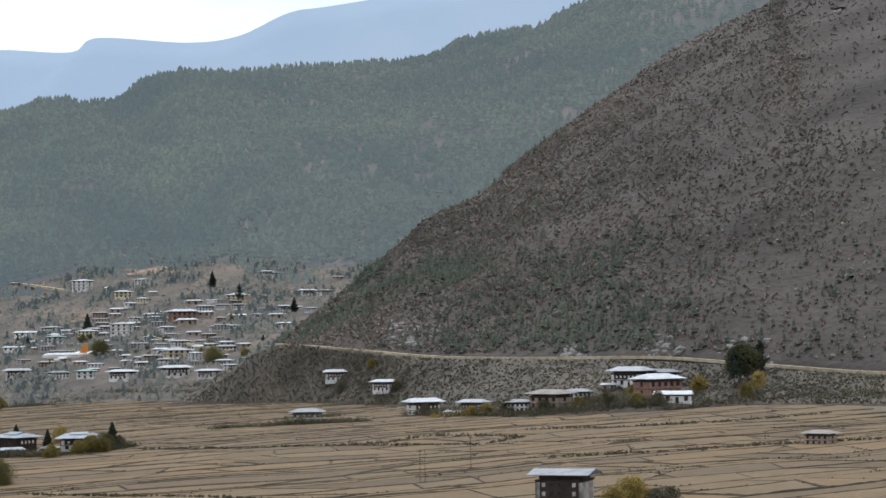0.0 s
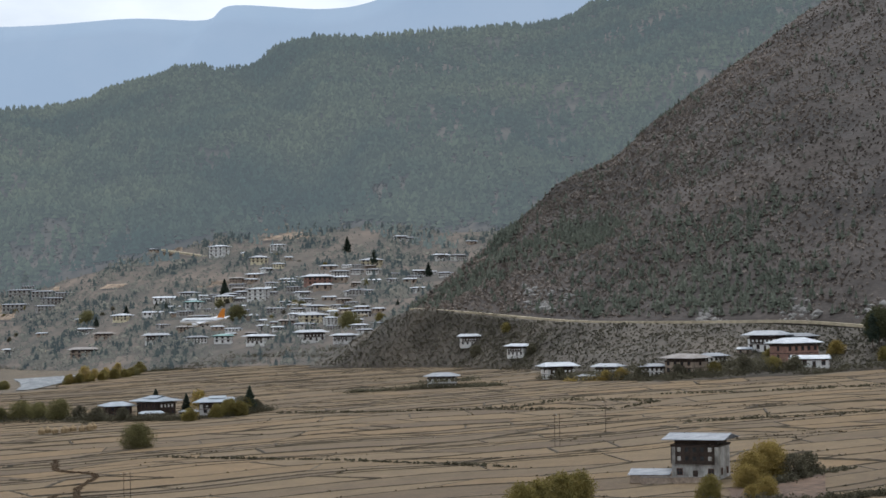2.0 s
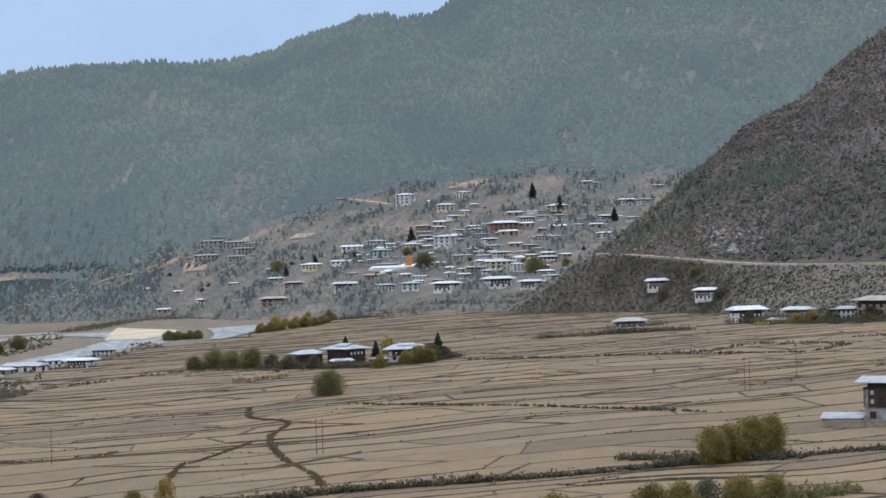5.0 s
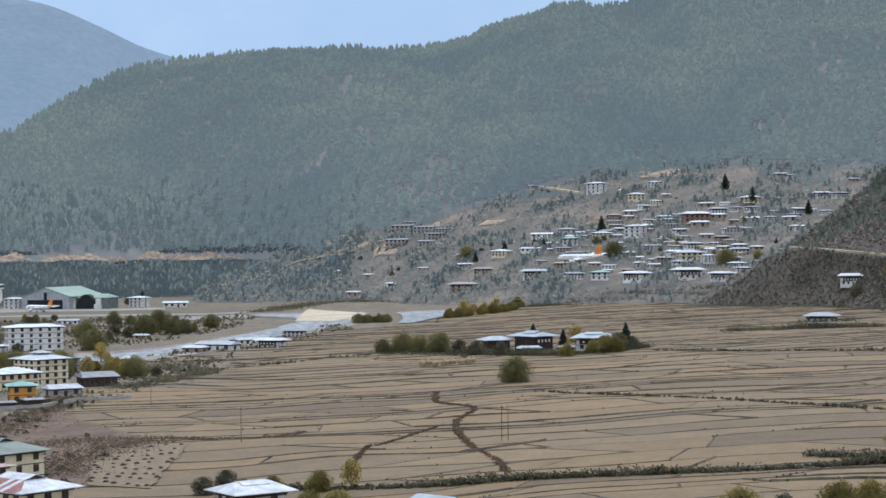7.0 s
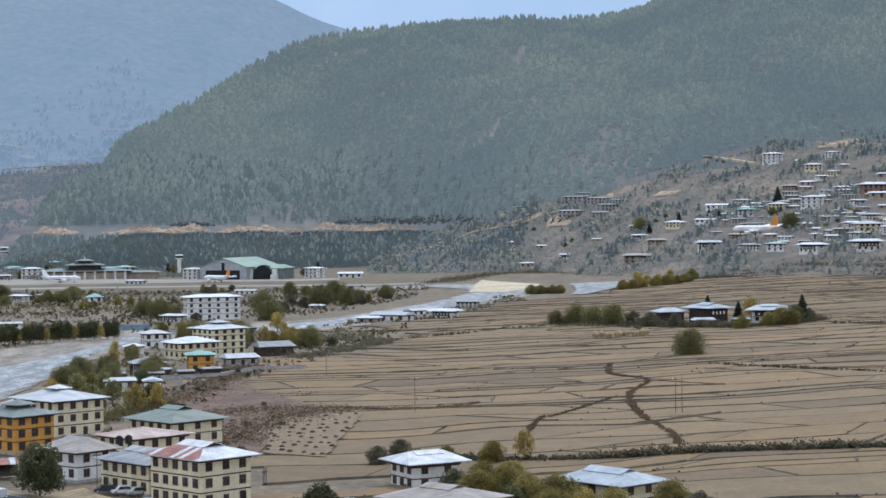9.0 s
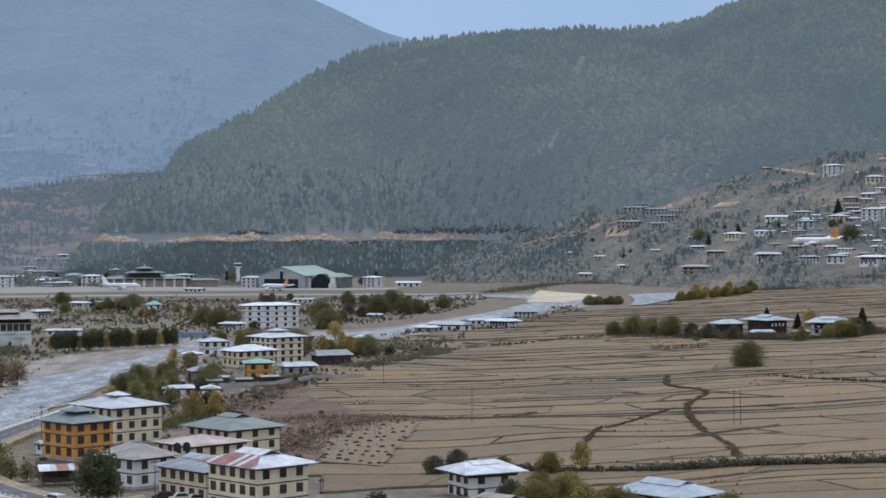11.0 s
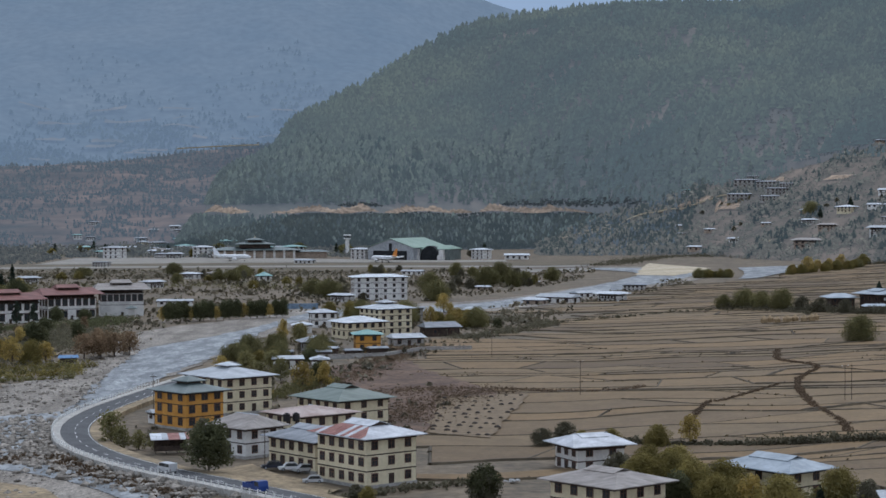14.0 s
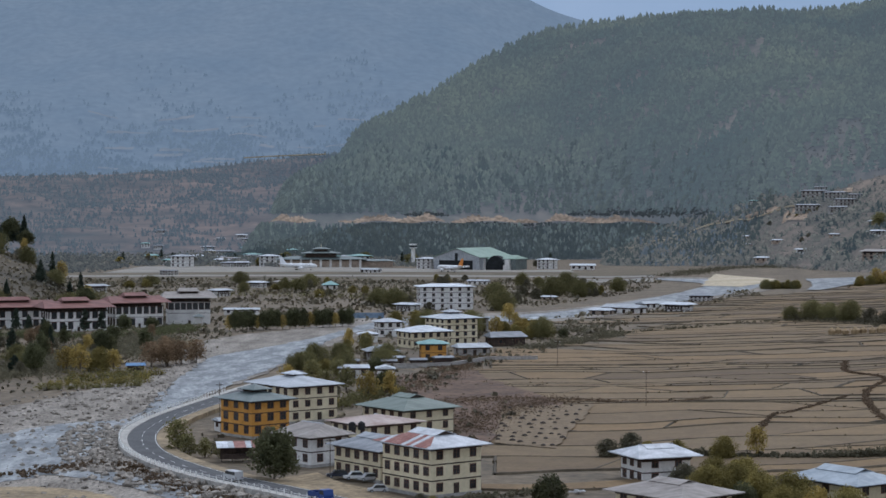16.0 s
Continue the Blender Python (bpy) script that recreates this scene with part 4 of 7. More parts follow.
def farmland():
    rng = np.random.default_rng(31)
    plots, bv, bf, nb = [], [], [], 0
    v, vs = 262.0, []
    while v < 1420:
        vs.append(v)
        v += rng.uniform(6, 11) if rng.uniform() < 0.45 else rng.uniform(12, 25)
    for k, (v0, v1) in enumerate(zip(vs, vs[1:])):
        ym = (v0 + v1) / 2
        x, slant = -20 + rng.uniform(0, 20), 0.0
        while x < 560:
            step = rng.choice((rng.uniform(16, 34), rng.uniform(28, 78), rng.uniform(28, 78))) * (1.0 if ym < 800 else 1.2)
            step *= 0.58 if x > 215 else 1.0
            after = rng.choice((-1, 1)) * rng.uniform(2, 0.5 * step + 2) * min(1.0, (v1 - v0) / 14)
            xm = x + step / 2
            yc = float(strip_y((v0 + v1) / 2, np.array(xm)))
            if np.interp(yc, *FIELD_LEFT) < xm < np.interp(yc, *FIELD_RIGHT) and 285 < yc < 1325:
                plots.append((math.hypot(xm, yc), *plot_mesh(x, x + step, v0, v1, slant, after, 0.3, rng.uniform(0.0, 0.16))))
                tt = np.linspace(0, 1, 12)
                y0, y1 = float(strip_y(v0, np.array(x))), float(strip_y(v1, np.array(x + slant)))
                big = rng.uniform() < 0.2
                for bx, by in ((x + slant * tt, y0 + (y1 - y0) * tt), (x + step * tt, strip_y(v0, x + step * tt))):
                    w, h = (0.8, rng.uniform(0.2, 0.42)) if big else (rng.uniform(0.35, 0.65), rng.uniform(0.04, 0.2))
                    a, f = bund_line(bx, by, w, h, int(rng.integers(1e9)))
                    bv.append(a)
                    bf.append(f + nb)
                    nb += len(a)
            x, slant = x + step, after
    # tufts of grass on the bunds
    allb = np.concatenate(bv)
    pick = allb[rng.integers(0, len(allb), 9000)]
    pick = pick[fbm(pick[:, 0], pick[:, 1], 70.0, 25) > 0.15]
    M["bund_tuft"] = material("bund_tufts", (0.11, 0.088, 0.055), (0.22, 0.168, 0.1), 0.05, fine=1.0, rand=0.3, island=True)
    shrubs("bund_tufts", np.column_stack([pick[:, :2], land(pick[:, 0], pick[:, 1])]), rng.uniform(0.12, 0.32, len(pick)), rng, M["bund_tuft"], "dry grass tufts along the field bunds")
    plots.sort(key=lambda p: p[0])
    fields = tagged(new("farmland"), "harvested terraced paddy fields with low earth bunds", "farmland", kind="structure")
    for _, pv, pf in plots[:300]:
        ob = mesh_object("field_plot", pv, pf, M["field"], parent=fields)
    av, af, n = [], [], 0
    for _, pv, pf in plots[300:]:
        av += pv.tolist()
        af += [tuple(i + n for i in f) for f in pf]
        n += len(pv)
    far = mesh_object("far_field_plots", av, af, M["field_far"], parent=fields)
    far["kind"] = "stuff"
    b = mesh_object("field_bunds", np.concatenate(bv), np.concatenate(bf), M["bund"], parent=fields)
    b["kind"] = "stuff"


farmland()


# ---- forest ----
def pines(name, base, h, r, rng, mat, label, tiers=3, sides=5):
    """Many small pines in one mesh: each a stack of ragged skirts on a thin trunk."""
    n = len(base)
    ang = np.linspace(0, 2 * math.pi, sides, endpoint=False)
    vs, fs, off = [], [], 0
    lean = rng.normal(size=(n, 2)) * 0.05
    for t in range(tiers):
        z0, z1 = 0.18 + 0.8 * t / tiers * 0.92, 0.18 + 0.8 * (t + 1.25) / tiers * 0.95
        rad = r * (1.0 - 0.75 * t / tiers)
        a = ang[None] + rng.uniform(0, 6.28, (n, 1))
        rr = rad[:, None] * rng.uniform(0.6, 1.3, (n, sides))
        ring = np.stack([base[:, 0, None] + lean[:, 0, None] * h[:, None] * z0 + rr * np.cos(a), base[:, 1, None] + lean[:, 1, None] * h[:, None] * z0 + rr * np.sin(a),
                         base[:, 2, None] + h[:, None] * z0 * rng.uniform(0.85, 1.12, (n, sides))], -1)
        tip = np.stack([base[:, 0] + lean[:, 0] * h * z1, base[:, 1] + lean[:, 1] * h * z1, base[:, 2] + h * np.minimum(z1, 1.0)], -1)[:, None]
        vs.append(np.concatenate([ring, tip], 1).reshape(-1, 3))
        i = np.arange(sides)
        f = np.stack([i, (i + 1) % sides, np.full(sides, sides)], 1)
        fs.append((f[None] + (sides + 1) * np.arange(n)[:, None, None]).reshape(-1, 3) + off)
        off += n * (sides + 1)
    w = (0.022 * h)[:, None]
    tr = np.stack([base + np.concatenate([-w, 0 * w, 0 * w], 1), base + np.concatenate([w, 0 * w, 0 * w], 1), base + np.concatenate([0 * w, w, h[:, None] * 0.8], 1)], 1).reshape(-1, 3)
    vs.append(tr)
    fs.append(np.arange(n * 3).reshape(-1, 3) + off)
    ob = mesh_object(name, np.concatenate(vs), np.concatenate(fs), mat)
    return tagged(ob, label, "forest", kind="stuff")


def forest():
    rng = np.random.default_rng(41)
    u, v = rng.uniform(0, 1, 72000), rng.uniform(0.0, 1.0, 72000)
    p = forest_hill.at(u, v)
    # open scrubby patches above the village, denser woods in the hollows
    bare = fbm(p[:, 0], p[:, 1], 260.0, 51) + 1.0 * np.clip(1 - v / 0.16, 0, 1) * np.clip((u - 0.33) * 8, 0, 1)
    keep = (bare + rng.normal(size=len(u)) * 0.45 < 1.0) & (p[:, 2] > 2)
    # the road cut round the foot
    cut = (u < 0.34) & (p[:, 2] > 29) & (p[:, 2] < 47)
    p = p[keep & ~cut][:47000]
    h = rng.uniform(8, 17, len(p)) * np.where(p[:, 2] < 70, 0.75, 1.0)
    # lower trees mostly take the pine material with less haze painted in
    low = rng.uniform(size=len(p)) < np.clip((130 - p[:, 2]) / 90, 0, 1) * np.clip((330 - p[:, 0]) / 260, 0, 1) * 0.85
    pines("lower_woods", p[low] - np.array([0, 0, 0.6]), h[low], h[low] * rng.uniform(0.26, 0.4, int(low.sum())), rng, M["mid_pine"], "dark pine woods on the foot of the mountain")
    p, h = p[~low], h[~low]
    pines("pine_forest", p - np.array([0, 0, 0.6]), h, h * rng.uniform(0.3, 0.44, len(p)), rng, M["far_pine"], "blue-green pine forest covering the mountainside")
    u = rng.uniform(0, 1, 900)
    p = forest_hill.at(u, np.full(900, 0.995) - rng.uniform(0, 0.02, 900))
    h = rng.uniform(8, 14, 900) * rng.uniform(0.6, 1, 900)
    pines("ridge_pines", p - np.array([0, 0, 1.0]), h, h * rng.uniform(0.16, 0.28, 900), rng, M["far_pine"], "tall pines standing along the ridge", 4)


forest()


def hillside_growth():
    rng = np.random.default_rng(61)
    M["hill_scrub"] = material("brown_hill_scrub", (0.145, 0.124, 0.104), (0.275, 0.228, 0.188), 0.0065, fine=0.5, rand=0.12, island=True)
    u, v = rng.uniform(0, 1, 56000), rng.uniform(0.01, 0.99, 56000) ** 0.9
    # bare at the nose of the hill, thick scrub round the flank
    keep = rng.uniform(size=len(u)) < np.clip(0.55 + 0.8 * u, 0, 1) * np.clip(0.75 + 0.35 * fbm(u * 900, v * 500, 160.0, 62), 0.25, 1)
    u, v = u[keep], v[keep]
    p = near_hill.at(u, v)
    shrubs("hill_scrub", p, rng.uniform(0.5, 1.45, len(p)), rng, M["hill_scrub"], "brown and grey scrub covering the steep hill")
    # groves of young pines low on the flank and thin lines of them near the nose
    grove = 1.3 * np.exp(-((u - 0.6) / 0.1) ** 2 - (v / 0.26) ** 2) + 0.55 * np.exp(-((u - 0.42) / 0.12) ** 2 - (v / 0.4) ** 2) + 0.75 * np.exp(-((u - 0.3) / 0.1) ** 2 - ((v - 0.42) / 0.16) ** 2) + 0.5 * np.exp(-((u - 0.12) / 0.1) ** 2 - ((v - 0.6) / 0.4) ** 2) + 0.6 * np.exp(-((u - 0.85) / 0.05) ** 2 - ((v - 0.1) / 0.12) ** 2)
    dens = grove + 0.3 * fbm(p[:, 0], p[:, 1], 120.0, 63)
    q = p[(dens + rng.normal(size=len(u)) * 0.42 > 0.85)][:3600]
    h = rng.uniform(2.2, 6.0, len(q)) * np.where(rng.uniform(size=len(q)) < 0.1, 1.3, 1.0)
    pines("hill_pines", q - np.array([0, 0, 0.4]), h, h * rng.uniform(0.25, 0.4, len(q)), rng, M["pine"], "scattered young pines on the scrub hill")
    u, v = rng.uniform(0, 1, 15000) ** 0.75, rng.uniform(0.02, 0.98, 15000)
    p = bench.at(u, v)
    M["thorn"] = material("dark_thorn_scrub", (0.105, 0.098, 0.07), (0.19, 0.168, 0.124), 0.02, fine=0.5, rand=0.22, island=True)
    shrubs("bench_scrub", p, rng.uniform(0.3, 0.95, len(p)), rng, M["thorn"], "dark thorn scrub on the bank below the road")
    n = 30000
    u, v = rng.uniform(0, 1, n), rng.uniform(0.0, 0.995, n)
    p = village_slope.at(u, v)
    # the bushes' emission repeats the haze painted on the slope
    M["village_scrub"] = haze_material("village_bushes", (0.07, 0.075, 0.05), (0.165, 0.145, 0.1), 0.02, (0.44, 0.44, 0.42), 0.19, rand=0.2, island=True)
    thick = fbm(p[:, 0], p[:, 1], 90.0, 65)
    size = (rng.uniform(0.4, 1.5, n) + 2.6 * rng.uniform(0, 1, n) ** 4 * np.clip(0.8 + thick, 0.2, 1.6)) * np.where(v < 0.12, 1.3, 1.0)
    keep = (thick + rng.normal(size=n) * 0.5 > -0.1) | (u < 0.2)
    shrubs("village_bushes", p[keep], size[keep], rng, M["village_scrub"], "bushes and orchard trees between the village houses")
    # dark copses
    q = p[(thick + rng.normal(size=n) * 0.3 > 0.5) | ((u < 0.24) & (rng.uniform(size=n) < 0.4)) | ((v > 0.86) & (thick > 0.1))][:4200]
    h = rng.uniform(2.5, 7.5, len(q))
    # copses get a bluish emission for haze, weaker than the bushes'
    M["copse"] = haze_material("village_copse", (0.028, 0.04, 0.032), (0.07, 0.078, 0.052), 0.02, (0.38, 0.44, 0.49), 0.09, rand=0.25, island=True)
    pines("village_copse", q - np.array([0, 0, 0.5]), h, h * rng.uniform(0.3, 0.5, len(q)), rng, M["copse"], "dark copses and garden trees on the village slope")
    # scrub running up into the foot of the woods
    u, v = rng.uniform(0.32, 1, 9000), rng.uniform(0.0, 0.22, 9000)
    p = forest_hill.at(u, v)
    # scrub emission imitates the haze at the forest foot
    M["foot_scrub"] = haze_material("hazed_foot_scrub", (0.05, 0.058, 0.045), (0.13, 0.115, 0.085), 0.01, (0.41, 0.45, 0.49), 0.16, rand=0.3, island=True)
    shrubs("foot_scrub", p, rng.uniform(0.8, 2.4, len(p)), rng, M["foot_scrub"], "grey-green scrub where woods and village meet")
    n = 26000
    u, v = rng.uniform(0, 1, n), rng.uniform(0.0, 1.0, n)
    p = terrace_slope.at(u, v)
    wood = fbm(p[:, 0], p[:, 1], 170.0, 67) + 1.5 * (v - 0.35) + 0.4 * (u < 0.45)
    p = p[wood + rng.normal(size=n) * 0.35 > -0.05][:14000]
    h = rng.uniform(3, 9, len(p)) * rng.uniform(0.4, 1, len(p))
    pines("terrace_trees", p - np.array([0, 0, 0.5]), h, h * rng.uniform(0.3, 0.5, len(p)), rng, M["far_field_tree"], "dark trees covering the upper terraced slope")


hillside_growth()


def track(name, line, width, lift, label, mat="sand"):
    """An earth track cut along a slope: a level ribbon through places with their heights."""
    p = smooth_line(line, 80)
    t = np.gradient(p, axis=0)
    t[:, 2] = 0
    t /= np.linalg.norm(t, axis=1)[:, None]
    s = np.stack([-t[:, 1], t[:, 0], 0 * t[:, 0]], 1) * width / 2
    k = np.array([0, 0, lift])
    q = np.stack([p - s + k - [0, 0, 1.5], p - s + k, p + s + k, p + s + k - [0, 0, 1.5]], 1)
    return tagged(mesh_object(name, q.reshape(-1, 3), grid_faces(80, 4), M[mat]), label, "track", kind="structure")


u = np.linspace(0.0, 0.98, 26)
track("hill_track", near_hill.at(u, np.full(26, 0.002)), 3.6, 0.6, "pale earth road cut along the foot of the hill")
track("village_track", [(252, 1600, float(village_slope.height(252, 1600)[0])), (262, 1540, float(village_slope.height(262, 1540)[0])), (268, 1480, float(village_slope.height(268, 1480)[0])), (285, 1440, float(village_slope.height(285, 1440)[0])), (305, 1410, 10)],
      4.5, 0.7, "pale earth track down to the river flat")
track("upper_track", [(404, 1745, 104), (418, 1715, 100), (432, 1680, 95.5)], 5, 1.0, "pale earth track above the village")
track("lane", [(446, 1300, 43), (440, 1350, 47), (432, 1400, 51), (425, 1440, 56)], 4, 0.9, "pale village lane")
M["cut_soil"] = material("raw_cut_soil", (0.19, 0.142, 0.102), (0.36, 0.27, 0.19), 0.025, fine=0.2, grain=0.4)
# the raw earth face where the road cuts the foot of the forest hill
rng = np.random.default_rng(19)
vv = np.linspace(0, 0.4, 300)
for u0, u1 in ((0.012, 0.082), (0.098, 0.174), (0.178, 0.232), (0.236, 0.3)):
    n = int((u1 - u0) * 1100)
    p = np.zeros((n, 4, 3))
    for i, uu in enumerate(np.linspace(u0, u1, n)):
        col = forest_hill.at(np.full(300, uu), vv)
        end = min(1.0, 6 * min(i, n - 1 - i) / n + 0.12)
        rise = (6.0 + 2.6 * math.sin(uu * 120 + 1) * math.sin(uu * 47) + 1.2 * math.sin(uu * 390) + rng.uniform(-1.5, 1.5)) * end
        low = 38.5 + 1.2 * math.sin(uu * 160)
        for j, h in enumerate((0.0, 0.35, 0.7, 1.0)):
            p[i, j] = forest_hill.at(np.array(uu), np.array(np.interp(low + h * rise, col[:, 2], vv)))
        p[i, :, 0] += rng.uniform(-0.5, 0.5, 4)
    p[..., 1] -= 9.0
    p[..., 2] += 0.8
    tagged(mesh_object("cut_bank", p.reshape(-1, 3), grid_faces(n, 4), M["cut_soil"]), "raw tan earth face of the road cut", "cut bank", kind="structure")
for k, (u0, v0, du, dv) in enumerate(((0.12, 0.66, 0.1, 0.09), (0.2, 0.7, 0.08, 0.1), (0.27, 0.52, 0.035, 0.26), (0.3, 0.8, 0.06, 0.07), (0.5, 0.9, 0.05, 0.06), (0.66, 0.86, 0.05, 0.06), (0.42, 0.7, 0.05, 0.03), (0.57, 0.55, 0.05, 0.03), (0.5, 0.32, 0.06, 0.03), (0.36, 0.97, 0.04, 0.04), (0.62, 0.96, 0.05, 0.05), (0.72, 0.97, 0.06, 0.05))):
    uu, vv = np.meshgrid(np.linspace(u0, u0 + du, 9), np.linspace(0, 1, 5), indexing="ij")
    p = village_slope.at(uu, v0 + dv * vv * np.sin(np.linspace(0.4, 2.7, 9))[:, None])
    p[..., 2] += 1.6
    tagged(mesh_object("bare_slope", p.reshape(-1, 3), grid_faces(9, 5), M["cut_soil"]), "bare tan earth on the village slope", "bare earth", kind="structure")
track("slope_road", village_slope.at(np.linspace(0.04, 0.3, 14), np.linspace(0.66, 0.72, 14)), 9, 2.0, "pale earth road climbing to the village")
M["pale_rock"] = material("pale_rock_face", (0.17, 0.16, 0.147), (0.31, 0.295, 0.272), 0.12, fine=0.8, bump=0.5)
for k, (u0, v0, n) in enumerate(((0.285, 0.1, 60), (0.3, 0.05, 70), (0.34, 0.11, 30), (0.56, 0.02, 50), (0.66, 0.02, 60), (0.76, 0.015, 60))):
    pp = near_hill.at(u0 + rng.normal(size=n) * 0.012, np.clip(v0 + rng.normal(size=n) * 0.012, 0.005, 1))
    zz = {(round(a, 3), round(b, 3)): c for a, b, c in pp}
    rocks("rock_outcrop", pp[:, :2], rng, 0.6, 3.2, M["pale_rock"], "pale rock outcrop on the scrub hill", lambda x, y, zz=zz: np.array([zz[(round(a, 3), round(b, 3))] for a, b in zip(x, y)]))


def rough_ground():
    """Tufts and small bushes over the waste ground beside the river and the airfield."""
    r = np.random.default_rng(141)
    n = 30000
    x, y = r.uniform(-360, 150, n), r.uniform(400, 1500, n)
    mid_x = np.interp(y, [380, 480, 640, 760, 860, 920, 1000, 1100, 1250, 1400], [-110, -100, -95, -88, -62, -20, 30, 75, 125, 150])
    keep = (np.abs(x - mid_x) > np.interp(y, [400, 700, 1000], [36, 30, 34])) & (x < np.interp(y, *FIELD_LEFT)) & (x > -0.33 * y - 20)
    road_x = np.interp(y, [400, 433, 456, 482, 518, 562, 612], [-71, -80, -82, -80, -75, -68, -61])
    keep &= (np.abs(x - road_x) > 12) | (y > 620)
    keep &= fbm(x, y, 110.0, 77) + r.normal(size=n) * 0.4 > -0.1
    keep &= ~((y > 1470) & (y < 1500))
    x, y = x[keep], y[keep]
    p = np.stack([x, y, land(x, y) - 0.15], 1)
    M["rough_growth"] = material("rough_grass_and_bushes", (0.1, 0.09, 0.06), (0.24, 0.198, 0.13), 0.03, fine=0.6, rand=0.3, island=True)
    shrubs("rough_growth", p, r.uniform(0.35, 1.0, len(p)) + 1.3 * r.uniform(0, 1, len(p)) ** 6, r, M["rough_growth"], "rough dry grass and low bushes on waste ground")
    u, v = r.uniform(0.0, 1.0, 2600), r.uniform(0.0, 1.0, 2600)
    p = left_knoll.at(u, v)
    shrubs("knoll_bushes", p, r.uniform(0.4, 1.6, len(p)), r, M["rough_growth"], "dry bushes covering the knoll")
    # woods coming down to the top of the village
    u, v = r.uniform(0.0, 1.0, 1500), r.uniform(0.72, 1.0, 1500)
    p = village_slope.at(u, v)
    p = p[fbm(p[:, 0], p[:, 1], 120.0, 79) + 1.5 * (v - 0.9) * 5 > 0.1]
    h = r.uniform(4, 10, len(p))
    pines("village_pines", p - np.array([0, 0, 0.5]), h, h * 0.3, r, M["far_pine"], "pines at the upper edge of the village")
    # and over the slope below the road cut
    u, v = r.uniform(0.05, 0.22, 900), r.uniform(0.0, 0.9, 900)
    p = village_slope.at(u, v)
    h = r.uniform(3, 8, len(p)) * r.uniform(0.5, 1, len(p))
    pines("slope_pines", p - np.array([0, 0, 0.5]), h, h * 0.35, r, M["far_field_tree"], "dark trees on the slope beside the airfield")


rough_ground()
pale = [polar(7.6, 2900, 129), polar(6.6, 2900, 132), polar(5.2, 2900, 135)]
track("far_terrace_wall", pale, 14, 1.5, "pale terrace on the far slope")
# pale fields and terraces high on the far mountain, haze painted as emission
M["far_fields"] = haze_material("hazed_terrace_fields", (0.06, 0.062, 0.055), (0.105, 0.092, 0.075), 0.008, (0.24, 0.29, 0.355), 0.58, fine=0.03)
rng = np.random.default_rng(23)
for k in range(64):
    u0, v0 = 0.3 + 0.42 * rng.uniform(), 0.03 + 0.3 * rng.uniform() ** 1.4
    du, dv = rng.uniform(0.012, 0.045), rng.uniform(0.004, 0.011)
    uu, vv = np.meshgrid(np.linspace(u0, u0 + du, 9), np.linspace(0, 1, 4), indexing="ij")
    p = far_left.at(uu, v0 + dv * vv * rng.uniform(0.55, 1.0, (9, 1)) + 0.004 * np.sin(uu * 60 + k))
    p[..., 1] -= 6
    p[..., 2] += 4
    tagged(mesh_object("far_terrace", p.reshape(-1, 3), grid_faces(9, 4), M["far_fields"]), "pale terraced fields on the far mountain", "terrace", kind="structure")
# woods on the lower flank of the far mountain, their haze painted as emission
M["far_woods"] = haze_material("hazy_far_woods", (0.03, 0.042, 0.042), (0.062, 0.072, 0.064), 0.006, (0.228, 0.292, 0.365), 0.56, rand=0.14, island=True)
r = np.random.default_rng(37)
u, v = r.uniform(0, 1, 60000), r.uniform(0.0, 0.6, 60000) * r.uniform(0.15, 1, 60000)
p = far_left.at(u, v)
p = p[fbm(p[:, 0], p[:, 1], 330.0, 39) + r.normal(size=60000) * 0.45 + 0.75 - 3.2 * v > 0.1][:14000]
h = r.uniform(4, 9, len(p))
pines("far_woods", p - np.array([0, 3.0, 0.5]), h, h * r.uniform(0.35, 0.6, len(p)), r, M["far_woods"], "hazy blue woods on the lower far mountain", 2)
# gardens and hedges over the valley floor beyond the runway
r = np.random.default_rng(43)
n = 15000
x, y = r.uniform(-640, -60, n), r.uniform(1590, 2300, n)
keep = (fbm(x, y, 130.0, 45) + r.normal(size=n) * 0.4 > -0.15) & ~((y < 1800) & (x > -340)) & (x > -0.36 * y)
p = np.stack([x, y, np.maximum(land(x, y), 0)], 1)[keep]
# a weak emission paints haze over the gardens
M["valley_growth"] = haze_material("hazed_valley_gardens", (0.05, 0.055, 0.038), (0.14, 0.12, 0.08), 0.02, (0.4, 0.44, 0.47), 0.12, rand=0.3, island=True)
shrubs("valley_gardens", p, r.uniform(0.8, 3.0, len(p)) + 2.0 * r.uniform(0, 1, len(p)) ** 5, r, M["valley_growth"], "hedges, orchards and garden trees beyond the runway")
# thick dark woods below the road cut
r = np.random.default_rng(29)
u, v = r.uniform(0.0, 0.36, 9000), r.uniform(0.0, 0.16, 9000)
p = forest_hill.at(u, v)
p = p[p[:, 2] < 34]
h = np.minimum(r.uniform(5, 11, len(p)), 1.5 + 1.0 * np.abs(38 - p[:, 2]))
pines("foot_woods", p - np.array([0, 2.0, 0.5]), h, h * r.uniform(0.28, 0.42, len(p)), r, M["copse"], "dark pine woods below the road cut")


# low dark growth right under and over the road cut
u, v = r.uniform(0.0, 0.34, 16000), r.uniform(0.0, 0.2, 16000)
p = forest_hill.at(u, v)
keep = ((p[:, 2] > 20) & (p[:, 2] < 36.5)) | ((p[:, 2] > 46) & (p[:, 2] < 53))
# faint emission on this growth, again for haze
M["cut_growth"] = haze_material("hazed_dark_growth", (0.03, 0.037, 0.03), (0.07, 0.067, 0.048), 0.02, (0.38, 0.44, 0.48), 0.07, rand=0.25, island=True)
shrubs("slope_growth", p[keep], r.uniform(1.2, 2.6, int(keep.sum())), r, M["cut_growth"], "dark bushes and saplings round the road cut")


